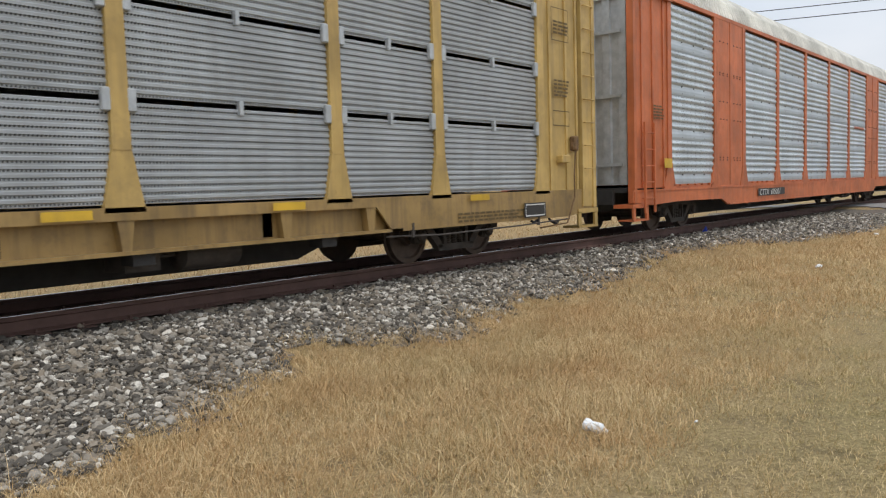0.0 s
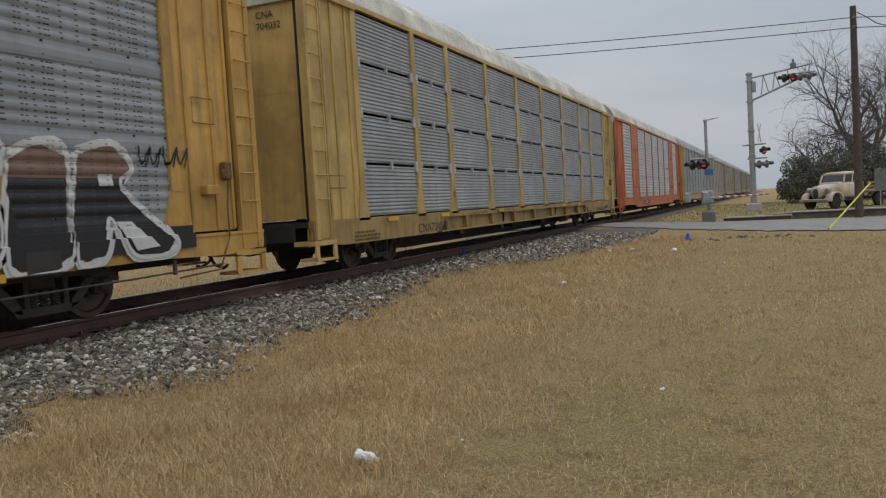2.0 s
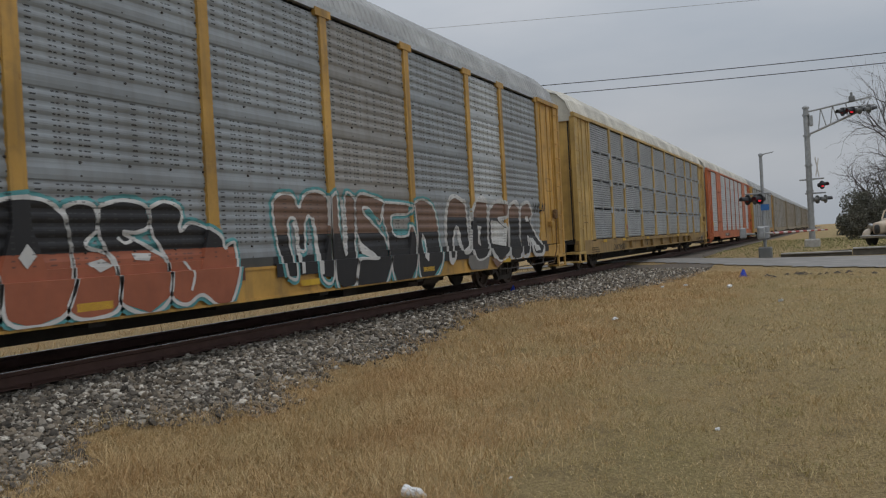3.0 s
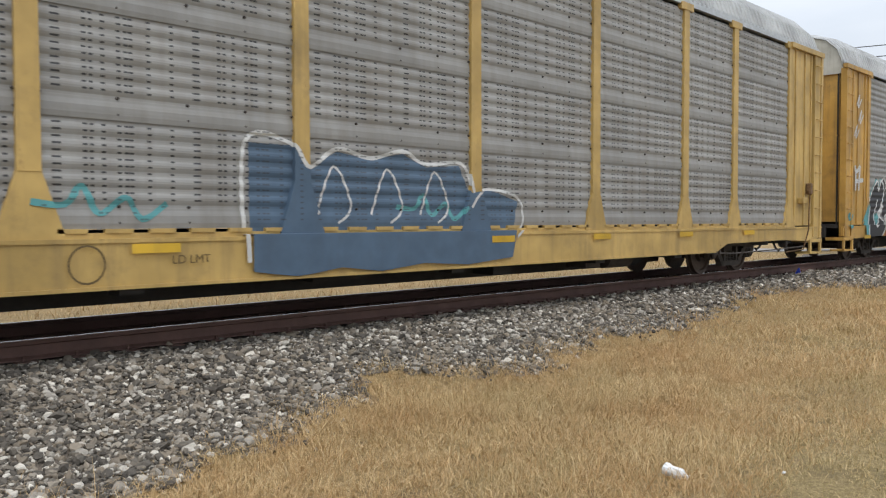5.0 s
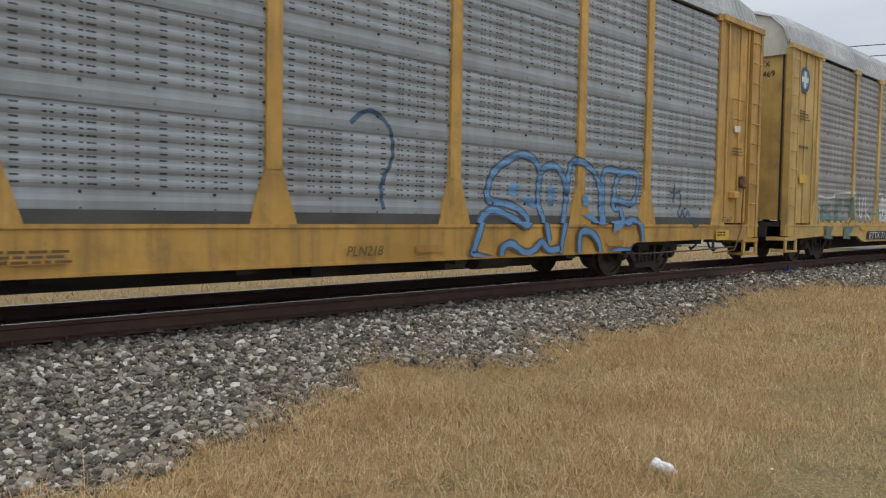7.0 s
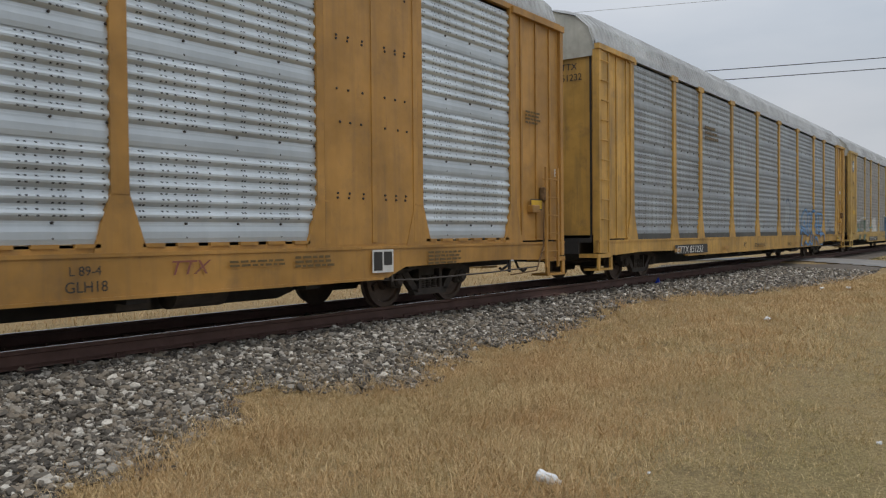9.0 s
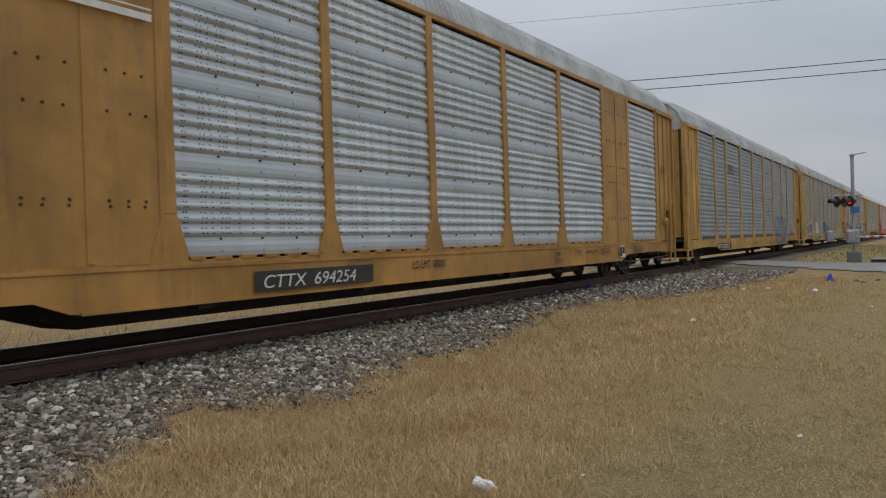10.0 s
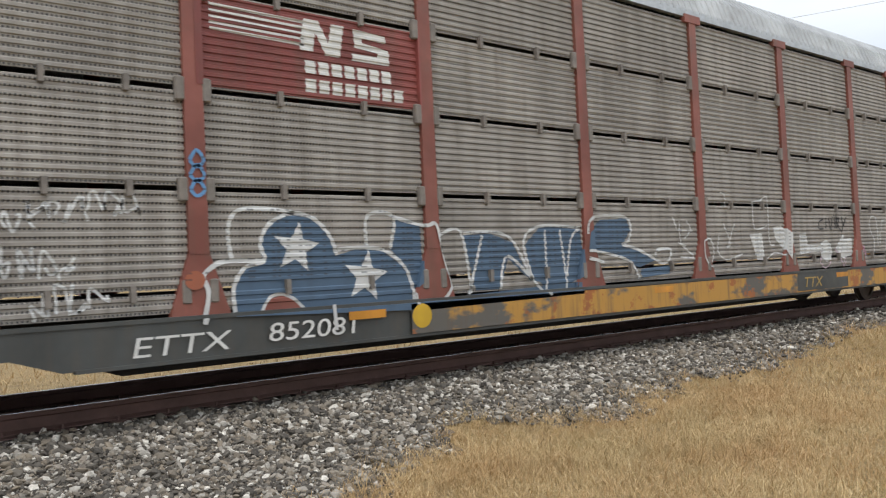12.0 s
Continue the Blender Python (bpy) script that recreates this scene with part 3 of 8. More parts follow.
FOLDS, FEET, SKIRTS, LOWS = {}, {}, {}, {}
RUSTY_GEAR = plain("rusty_yellow_gear", (0.20, 0.115, 0.05), 0.8, 0, 0.5, 20)
W = 1.62                                            # posts' outer faces from the middle of the car
PANEL_Y = 1.565                                     # side sheets
POSTS = (-11.75, -9.05, -7.05, -4.2, -1.4, 1.4, 4.2, 7.05, 9.05, 11.75)
PITCH, SPEED, START = 28.7, 12.81, 14.25             # car length over couplers, metres a second, first coupling at 0 s
EAVE = 5.08
ROOF = [(1.56, 5.08), (1.55, 5.2), (1.44, 5.52), (1.15, 5.82), (0.6, 6.02), (0.0, 6.08)]


def car_x(slot, t):
    """Middle of the car in a slot: 0 is behind the first coupling, -1 ahead of it."""
    return START + SPEED * t - PITCH * slot - PITCH / 2


def wave(z0, z1, kind):
    """A side sheet's fold, as (outward, height)."""
    out = []
    if kind == "fine":
        n = max(2, round((z1 - z0) / 0.078))
        s = (z1 - z0) / n
        for i in range(n):
            z = z0 + i * s
            out += [(0, z + 0.02 * s), (0, z + 0.4 * s), (0.013, z + 0.52 * s), (0.013, z + 0.88 * s)]
        return out + [(0, z1)]
    deep = 0.034 if kind == "coarse" else 0.015
    flat = 0.2
    out = [(0.014, z0), (0.02, z0 + 0.05), (0.018, z0 + 0.12), (0.004, z0 + 0.17), (0.0, z0 + flat)]
    n = 5
    s = (z1 - z0 - flat - 0.02) / n
    for i in range(n):
        z = z0 + flat + i * s
        out += [(deep * b, z + a * s) for a, b in ((0.15, 0.0), (0.3, 0.55), (0.45, 0.95), (0.6, 1.0), (0.75, 0.7), (0.88, 0.15), (1.0, 0.0))]
    return out + [(0.0, z1)]


def sheet(width, z0, z1, kind, mat):
    """A side sheet with its hemmed edges; the middle of its foot is its origin."""
    prof = [(-(PANEL_Y + o), z - z0) for o, z in wave(z0, z1, kind)]
    b = Build()
    b.sweep(prof, -width / 2, width / 2, closed=False)
    back = [(-(PANEL_Y - 0.01), 0), (-(PANEL_Y - 0.01), z1 - z0)]
    b.sweep(back, -width / 2, width / 2, closed=False)
    if kind != "fine":
        first = len(b.f)
        for u in (-0.485, -0.23, 0.03, 0.27, 0.485):
            for z in (0.055, 0.205):
                b.lathe([(-PANEL_Y - 0.022, 0.009), (-PANEL_Y - 0.016, 0.016), (-PANEL_Y, 0.016)], (width * u, 0, z), "y", 6)
    me = bpy.data.meshes.new("side_sheet")
    me.from_pydata(b.v, [], b.f)
    me.materials.append(mat)
    if kind != "fine":
        me.materials.append(BOLT_DARK)
        for q in me.polygons[first:]:
            q.material_index = 1
    return me


def post_build(foot, z0, gusset, cap):
    """A side post with a tapered gusset at its foot and a small cap."""
    o = [(-foot, z0), (foot, z0), (foot * 0.95, z0 + 0.06), (0.1, z0 + gusset), (0.09, EAVE - 0.02), (-0.09, EAVE - 0.02), (-0.1, z0 + gusset), (-foot * 0.95, z0 + 0.06)]
    b = Build().prism(o, -W, -W + 0.075)
    b.box(-0.101, 0.101, -W - 0.006, -W, z0 + gusset - 0.012, z0 + gusset + 0.012)
    if cap:
        b.box(-0.22, 0.22, -W - 0.012, -W + 0.07, EAVE - 0.13, EAVE + 0.0)
    return b


def make_truck():
    """Dimensions of a three-piece truck: side frames, springs, bolster; wheels apart."""
    b = Build()
    for sgn in (-1, 1):
        y0, y1 = sgn * 0.94, sgn * 1.06
        b.prism([(-1.12, 0.44), (-1.12, 0.56), (-0.8, 0.62), (-0.45, 0.67), (0.45, 0.67), (0.8, 0.62), (1.12, 0.56), (1.12, 0.44), (0.8, 0.5), (0.45, 0.57), (-0.45, 0.57), (-0.8, 0.5)], y0, y1)
        b.prism([(-0.42, 0.16), (0.42, 0.16), (0.46, 0.25), (0.34, 0.26), (-0.34, 0.26), (-0.46, 0.25)], y0, y1)
        for q in (-1, 1):
            b.prism([(q * 0.34, 0.2), (q * 0.46, 0.24), (q * 0.72, 0.5), (q * 0.62, 0.58), (q * 0.36, 0.3)], y0, y1)
            b.prism([(q * 0.24, 0.26), (q * 0.31, 0.26), (q * 0.31, 0.58), (q * 0.24, 0.58)], y0, y1)
            b.bevelled(q * 0.85 - 0.13, q * 0.85 + 0.13, min(y0, y1) - 0.01, max(y0, y1) + 0.01, 0.3, 0.54, 0.03)
            b.lathe([(sgn * 0.9, 0.1), (sgn * 1.1, 0.1), (sgn * 1.13, 0.07)], (q * 0.85, 0, 0.42), "y", 14)
    b.bevelled(-0.2, 0.2, -1.0, 1.0, 0.44, 0.68, 0.03)
    b.box(-0.5, -0.42, -0.7, 0.7, 0.3, 0.4).box(0.42, 0.5, -0.7, 0.7, 0.3, 0.4)
    return b


TRUCK_ME = make_truck().mesh("truck", TRUCK_STEEL)
SPRING_ME = Build().lathe([(0.258 + k * 0.018, 0.066 if k % 2 else 0.05) for k in range(12)], (0, 0, 0), "z", 10).mesh("spring", TRUCK_STEEL)
WHEELS = Build()
for sgn in (-1, 1):
    WHEELS.lathe([(sgn * 0.685, 0.2), (sgn * 0.69, 0.44), (sgn * 0.70, 0.455), (sgn * 0.72, 0.45), (sgn * 0.735, 0.425), (sgn * 0.81, 0.42), (sgn * 0.815, 0.35), (sgn * 0.775, 0.33), (sgn * 0.77, 0.16), (sgn * 0.82, 0.13), (sgn * 0.82, 0.02)], (0, 0, 0), "y", 28)
WHEELS.tube((0, -1.0, 0), (0, 1.0, 0), 0.075, 0.075, 10)
WHEELS.box(-0.05, 0.05, -0.822, -0.775, 0.2, 0.3)
WHEELS_ME = WHEELS.mesh("wheelset", WHEEL_RIM)


def child(name, me, parent, m=None, label=""):
    o = new(name, me)
    o.parent = parent
    if m is not None:
        o.matrix_basis = m
    return tagged(o, label)


def roof_build(ribs):
    """Arched roof of cross-ribbed sheet."""
    prof = ROOF + [(-y, z) for y, z in reversed(ROOF[:-1])]
    b = Build()
    n = len(prof)
    xs, k = [], 0
    step = 27.1 / ribs
    for i in range(ribs):
        x = -13.55 + i * step
        xs += [(x, 0), (x + step * 0.45, 0), (x + step * 0.55, 0.018), (x + step * 0.92, 0.018)]
    xs.append((13.55, 0))
    v, f = [], []
    for x, o in xs:
        end = max(0.0, (abs(x) - 13.0) / 0.55)
        for y, z in prof:
            v.append((x, y * (1 + o / 2) * (1 - 0.03 * end), z + o * 1.9 * min(1.0, (z - 5.0) * 2) - 0.10 * end * (z - 5.08)))
    for i in range(len(xs) - 1):
        f += [(i * n + j, (i + 1) * n + j, (i + 1) * n + j + 1, i * n + j + 1) for j in range(n - 1)]
    b.add(v, f)
    return b


ROOF_MESH = {}


def roof_mesh(mat):
    if mat.name not in ROOF_MESH:
        me = roof_build(150).mesh("roof", mat)
        ROOF_MESH[mat.name] = me
    return ROOF_MESH[mat.name]


def plain_door(mat):
    """Smooth end door with rounded upright edges and one seam across."""
    b = Build()
    ring = [(13.36, 1.46), (13.36, -1.46), (13.42, -1.44), (13.45, -1.38), (13.455, -1.2), (13.455, 1.2), (13.45, 1.38), (13.42, 1.44)]
    n = len(ring)
    for z0, z1 in ((1.08, 3.28), (3.295, 4.88)):
        b.add([(x, y, z) for z in (z0, z1) for x, y in ring], [(i, (i + 1) % n, n + (i + 1) % n, n + i) for i in range(n)] + [tuple(range(n)), tuple(range(2 * n - 1, n - 1, -1))])
    b.box(13.36, 13.45, -1.4, 1.4, 3.27, 3.3)
    for z in (1.35, 1.9, 2.5, 3.0, 3.7, 4.3):
        for y in (-1.3, -1.0, -0.7, 0.7, 1.0, 1.3):
            b.lathe([(13.45, 0.014), (13.462, 0.012)], (0, y, z), "x", 6)
    return b


def end_door(mat):
    """Folding end door: one tall sheet with upright folds."""
    b = Build()
    ys = np.linspace(-1.46, 1.46, 17)
    front = [(13.43 + (0.05 if k % 2 else 0.0), y) for k in range(16) for y in (ys[k] + 0.01, ys[k + 1] - 0.01)]
    ring = front + [(13.36, 1.46), (13.36, -1.46)]
    n = len(ring)
    b.add([(x, y, z) for z in (1.08, 5.3) for x, y in ring], [(i, (i + 1) % n, n + (i + 1) % n, n + i) for i in range(n)] + [tuple(range(n)), tuple(range(2 * n - 1, n - 1, -1))])
    return b


def rung(width, y):
    """One bent grab iron."""
    h = width / 2
    return Build().path([(-h, y + 0.07, 0), (-h, y + 0.005, 0), (-h + 0.01, y, 0), (h - 0.01, y, 0), (h, y + 0.005, 0), (h, y + 0.07, 0)], 0.012, 6)


STYLE = {}


def clip_me(size, mat):
    key = ("clip", size, mat.name)
    if key not in STYLE:
        q = Build().bevelled(-0.045, 0.045, -W - 0.012, -W + 0.06, -0.1, 0.13, 0.012) if size == "wide" else Build().box(-0.025, 0.025, -W - 0.004, -W + 0.06, -0.06, 0.09)
        STYLE[key] = q.mesh("clip", mat)
    return STYLE[key]


def rack_car(slot, label, paint, sheets, kind, roof, door, sill="box", post=None, rows=(1.06, 2.055, 3.03, 4.01, 4.98), gap=0.0, solid=(), end_ladder="tall", detail=True, foot_z=0.95, cap=True, end_paint=None, clip_mat=None, skirt=None, silver=()):
    """One enclosed car-carrying wagon. Its origin is on the rails below its middle."""
    post = post or paint
    car = thing("autorack_wagon", label, "railway wagon", pose(car_x(slot, 0), YC, 0), "wagons of the freight train")
    FOLDS[car.name] = (rows, gap, kind)
    FEET[car.name] = (0.3 if sill != "belly" else 0.22, foot_z if sill != "low" else 0.78)
    SKIRTS[car.name] = bool(skirt)
    LOWS[car.name] = {"box": 0.53, "low": 0.41, "belly": 0.57}[sill]
    # side sills and frame
    b = Build()
    if sill == "belly":
        b.box(-13.6, 13.6, -W, -W + 0.12, 0.90, 1.03)
        b.box(-13.6, 13.6, -W + 0.12, -W + 0.15, 0.58, 0.90)
        b.box(-8.2, 8.2, -W - 0.0, -W + 0.13, 0.56, 0.60)
        for u in (-7.6, -6.2, -4.2, -2.2, 0, 2.2, 4.2, 6.2, 7.6):
            b.prism([(u - 0.09, 0.9), (u + 0.09, 0.9), (u + 0.05, 0.6), (u - 0.05, 0.6)], -W + 0.01, -W + 0.12)
        b.prism([(-13.6, 0.9), (-13.6, 0.66), (-12.6, 0.56), (-8.0, 0.56), (-7.7, 0.9)], -W, -W + 0.03)
        b.prism([(13.6, 0.9), (13.6, 0.66), (12.6, 0.56), (8.0, 0.56), (7.7, 0.9)], -W, -W + 0.03)
    else:
        lo, hi = (0.40, 0.80) if sill == "low" else (0.52, 0.96)
        b.prism([(-13.6, hi), (-13.6, lo + 0.2), (-12.7, lo + 0.12), (-11.4, lo + 0.16), (-11.0, lo + 0.16), (-8.7, lo + 0.14), (-8.3, lo), (8.3, lo), (8.7, lo + 0.14), (11.0, lo + 0.16), (11.4, lo + 0.16),
                 (12.7, lo + 0.12), (13.6, lo + 0.2), (13.6, hi)], -W - 0.01, -W + 0.05)
        b.box(-8.2, 8.2, -W - 0.03, -W + 0.06, lo - 0.02, lo + 0.015)
        b.box(-13.6, 13.6, -W - 0.025, -W + 0.03, hi - 0.03, hi + 0.01)
    side = part("side_sill", b, SILL_GREY if sill == "low" else GRIMY_YELLOW if sill == "belly" else paint, car, "dark grey side sill" if sill == "low" else "")
    again(side, car, turn=180)
    if sill == "box":
        ledge = part("sill_ledge", Build().box(-11.75, 11.75, -W + 0.015, -W + 0.08, 0.97, 1.1 if skirt else 1.022), skirt or paint, car, "dark skirt below the sheets" if skirt else "")
        again(ledge, car, turn=180)
    b = Build().box(-13.7, 13.7, -0.3, 0.3, 0.5, 0.92).box(-13.5, 13.5, -1.45, 1.45, 0.92, 1.02)
    deep = 0.2 if sill == "belly" else 0.24 if sill == "box" else 0.18
    b.prism([(-8.6, 0.6), (-7.4, deep), (7.4, deep), (8.6, 0.6)], -0.34, 0.34)
    b.box(-0.9, 0.1, -1.1, -0.5, 0.4, 0.7).box(2.2, 2.6, -1.2, -0.8, 0.34, 0.6)
    for u in (-9.0, -6, -3, 0, 3, 6, 9.0):
        b.box(u - 0.07, u + 0.07, -1.5, 1.5, 0.62, 0.92)
    for u in (-6.5, -3.3, 1.1, 4.4, 6.9):
        b.box(u - 0.12, u + 0.12, -W + 0.06, -W + 0.3, 0.44, 0.56)
    part("underframe", b, BLACK_STEEL, car, "sooty black steel underframe")
    part("upper_deck", Build().box(-13.2, 13.2, -1.4, 1.4, 2.62, 2.7).box(-13.2, 13.2, -1.4, 1.4, 4.0, 4.06), INSIDE, car, "dark upper car decks")
    # sheets between the posts
    for k in range(9):
        a, c = POSTS[k], POSTS[k + 1]
        mid, width = (a + c) / 2, c - a - 0.13
        if k in solid:
            key = ("solid", paint.name)
            if key not in STYLE:
                q = Build().box(-1.0, 1.0, -W + 0.012, -W + 0.06, 1.0, EAVE)
                for u in (-0.92, 0.0, 0.92):
                    q.box(u - 0.05, u + 0.05, -W - 0.002, -W + 0.012, 1.02, EAVE - 0.04)
                first = len(q.f)
                for z in (1.62, 1.68, 2.62, 3.05, 3.7, 3.75, 4.5):
                    for u in (-0.7, -0.5, -0.25, 0.25, 0.5, 0.7):
                        q.lathe([(-W - 0.006, 0.012), (-W + 0.002, 0.018), (-W + 0.013, 0.018)], (u + 0.03 * math.sin(z * 9 + u * 5), 0, z), "y", 6)
                STYLE[key] = q.mesh("solid_panel", paint)
                STYLE[key].materials.append(BOLT_DARK)
                for face in STYLE[key].polygons[first:]:
                    face.material_index = 1
            for turn in (0, 180):
                child("solid_panel", STYLE[key], car, pose(mid if turn == 0 else -mid, 0, 0, 0, 0, turn))
            continue
        for i in range(len(rows) - 1):
            z0, z1 = rows[i] + (gap if i else 0), rows[i + 1]
            mat = PANEL_SILVER if k in silver and i else sheets[(slot * 7 + k * 3 + i * 5) % len(sheets)]
            key = (kind, round(width, 2), i, mat.name, rows[0])
            if key not in STYLE:
                STYLE[key] = sheet(width, z0, z1, kind, mat)
            for turn in (0, 180):
                child("side_sheet", STYLE[key], car, pose(mid if turn == 0 else -mid, 0, z0, 0, 0, turn))
        if gap and detail:
            for z in rows[1:-1]:
                for u in (-width / 2 + 0.07, width / 2 - 0.07):
                    child("clip", clip_me("wide", clip_mat or GALV), car, pose(mid + u, 0, z), "galvanised sheet clip")
                for u in ((0,) if rows[0] > 1 else (-width * 0.18, width * 0.2)):
                    child("clip", clip_me("narrow", clip_mat or GALV), car, pose(mid + u, 0, z), "galvanised sheet clip")
        if not gap and detail and not skirt:
            key = ("slots", paint.name)
            if key not in STYLE:
                STYLE[key] = Build().box(-0.13, 0.13, -W + 0.0, -W + 0.05, 1.02, 1.06).mesh("foot_block", paint)
            n = int(width / 0.42)
            for i in range(n):
                child("foot_block", STYLE[key], car, pose(mid + (i - (n - 1) / 2) * 0.42, 0, 0))
    # posts
    key = ("post", post.name, sill, cap)
    if key not in STYLE:
        STYLE[key] = post_build(0.3 if sill != "belly" else 0.22, foot_z if sill != "low" else 0.78, 0.62, cap).mesh("post", post)
    for u in POSTS:
        for turn in (0, 180):
            child("post", STYLE[key], car, pose(u if turn == 0 else -u, 0, 0, 0, 0, turn))
    # end bays: side sheet, corner post, ladder, end door
    key = ("end", paint.name, post.name, end_ladder)
    if key not in STYLE:
        q = Build().box(11.84, 12.98 if end_ladder == "tall" else 13.5, -W + 0.03, -W + 0.07, 1.0, EAVE)
        STYLE[key + ("plate",)] = Build().box(13.1, 13.5, -W - 0.01, -W + 0.03, 0.72, EAVE - 0.1).box(13.06, 13.1, -W - 0.03, -W + 0.06, 0.72, EAVE - 0.1).mesh("ladder_plate", paint)
        STYLE[key + ("slit",)] = Build().box(12.9, 13.45, -W + 0.2, -W + 0.24, 1.0, EAVE).mesh("slit_back", BLACK_STEEL)
        STYLE[key + ("rib",)] = Build().box(-0.03, 0.03, -W + 0.005, -W + 0.03, 1.02, EAVE - 0.11).mesh("rib", paint)
        STYLE[key + ("corner_post",)] = Build().box(13.44, 13.55, -W - 0.03, -W + 0.12, 0.7, EAVE - 0.1).mesh("corner_post", paint)
        STYLE[key + ("end_beam",)] = Build().box(11.7, 13.58, -W - 0.05, -W + 0.06, EAVE - 0.1, EAVE + 0.01).mesh("end_beam", paint)
        STYLE[key + ("box",)] = Build().bevelled(12.25, 12.5, -W - 0.1, -W + 0.03, 1.5, 1.64, 0.015).mesh("small_box", paint)
        STYLE[key] = q.mesh("end_sheet", end_paint or paint)
        q = Build()
        q.add([(13.5, y, z) for y, z in [(-1.5, 4.86)] + [(-y, z - 0.1) for y, z in ROOF] + [(y, z - 0.1) for y, z in reversed(ROOF[:-1])] + [(1.5, 4.86)]], [tuple(range(13))])
        STYLE[key + ("gable",)] = q.mesh("gable", WHITE_DOOR if door is not DARK_RUST else DARK_RUST)
        STYLE[key + ("rung",)] = rung(0.32 if end_ladder == "tall" else 0.45, -W - 0.06 if end_ladder == "tall" else -W - 0.09).mesh("rung", paint)
        STYLE[key + ("ladder_rail",)] = Build().box(-0.025, 0.025, -W - 0.11, -W - 0.07, 0.5, 2.35).mesh("ladder_rail", paint)
        STYLE[key + ("door_bar",)] = Build().box(13.47, 13.51, -1.35, 1.35, -0.035, 0.035).mesh("door_bar", door)
        STYLE[key + ("door",)] = (plain_door(door) if end_ladder == "tall" and door is not DARK_RUST else end_door(door)).mesh("end_door", door)
        STYLE[key + ("beam",)] = Build().box(13.56, 13.66, -1.2, 1.2, 0.68, 0.98).box(13.66, 13.9, -0.22, 0.22, 0.64, 0.98).mesh("buffer_beam", BLACK_STEEL)
        q = Build()
        q.box(12.9, 13.62, -W - 0.02, -1.2, 0.6, 0.68).box(12.9, 13.0, -W - 0.02, -W + 0.02, 0.35, 0.62).box(13.5, 13.6, -W - 0.02, -W + 0.02, 0.35, 0.62).box(12.9, 13.6, -W - 0.03, -1.3, 0.33, 0.37)
        STYLE[key + ("step",)] = q.mesh("step", paint)
    # end hardware
    if ("coupler",) not in STYLE:
        q = Build().box(13.6, 14.15, -0.09, 0.09, 0.74, 0.92).bevelled(14.1, 14.42, -0.17, 0.17, 0.68, 0.98, 0.04)
        STYLE[("coupler",)] = q.mesh("coupler", TRUCK_STEEL)
        q = Build().path([(13.75, -1.55, 0.86), (13.8, -1.5, 0.6), (13.82, -1.2, 0.55), (13.9, -0.3, 0.62)], 0.016)
        q.path([(13.78, -0.35, 0.7), (13.95, -0.38, 0.42), (14.2, -0.36, 0.34), (14.34, -0.33, 0.38)], 0.028)
        STYLE[("hose",)] = q.mesh("air_hose", BLACK_STEEL)
        q = Build().lathe([(-W - 0.07, 0.02), (-W - 0.07, 0.1), (-W - 0.04, 0.1), (-W - 0.04, 0.02)], (12.75, 0, 1.8), "y", 12)
        q.bevelled(12.68, 12.82, -W - 0.1, -W + 0.02, 1.72, 1.98, 0.02)
        STYLE[("brake",)] = q.mesh("hand_brake", RUSTY_GEAR)
        q = Build().path([(12.75, -W - 0.06, 1.7), (12.7, -W - 0.06, 1.3), (12.72, -W - 0.05, 0.9), (12.5, -W - 0.02, 0.45), (11.8, -W + 0.1, 0.4)], 0.014)
        STYLE[("chain",)] = q.mesh("brake_chain", RUSTY_GEAR)
        q = Build().path([(7.9, -W + 0.05, 0.5), (9.0, -W + 0.0, 0.46), (11.0, -W, 0.48), (12.6, -W, 0.52)], 0.014)
        for u in (8.4, 11.6):
            q.box(u - 0.02, u + 0.02, -W - 0.01, -W + 0.03, 0.46, 0.66)
        STYLE[("rod",)] = q.mesh("brake_rod", TRUCK_STEEL)
        q = Build().lathe([(5.0, 0.06), (5.04, 0.19), (5.75, 0.19), (5.8, 0.06)], (0, -1.15, 0.5), "x", 16).box(4.3, 4.7, -1.35, -0.95, 0.36, 0.62).tube((4.7, -1.15, 0.5), (5.0, -1.15, 0.5), 0.03)
        STYLE[("tank",)] = q.mesh("brake_reservoir", TRUCK_STEEL)
    for turn in (0, 180):
        m = pose(0, 0, 0, 0, 0, turn)
        child("end_sheet", STYLE[key], car, m)
        for sgn in (1, -1):
            for u in ((12.05, 12.58, 12.94) if end_ladder == "tall" else (12.05, 12.58, 13.09)):
                child("rib", STYLE[key + ("rib",)], car, m @ pose(sgn * u, 0, 0))
            child("corner_post", STYLE[key + ("corner_post",)], car, m @ pose(0 if sgn > 0 else -26.99, 0, 0))
            child("end_beam", STYLE[key + ("end_beam",)], car, m @ pose(0 if sgn > 0 else -25.28, 0, 0))
        child("small_box", STYLE[key + ("box",)], car, m)
        if end_ladder == "tall":
            child("ladder_plate", STYLE[key + ("plate",)], car, m)
            child("slit_back", STYLE[key + ("slit",)], car, m, "dark slit beside the end door")
            for name in ("plate", "slit"):
                mk = ("mirror", name) + key
                if mk not in STYLE:
                    me = STYLE[key + (name,)].copy()
                    me.transform(Matrix.Diagonal((-1, 1, 1, 1)))
                    me.flip_normals()
                    STYLE[mk] = me
                child(STYLE[mk].name.split(".")[0], STYLE[mk], car, m)
        child("gable", STYLE[key + ("gable",)], car, m, "off-white end above the door")
        for z in (() if end_ladder == "tall" and door is not DARK_RUST else (1.5, 2.9, 4.2)):
            child("door_bar", STYLE[key + ("door_bar",)], car, m @ pose(0, 0, z))
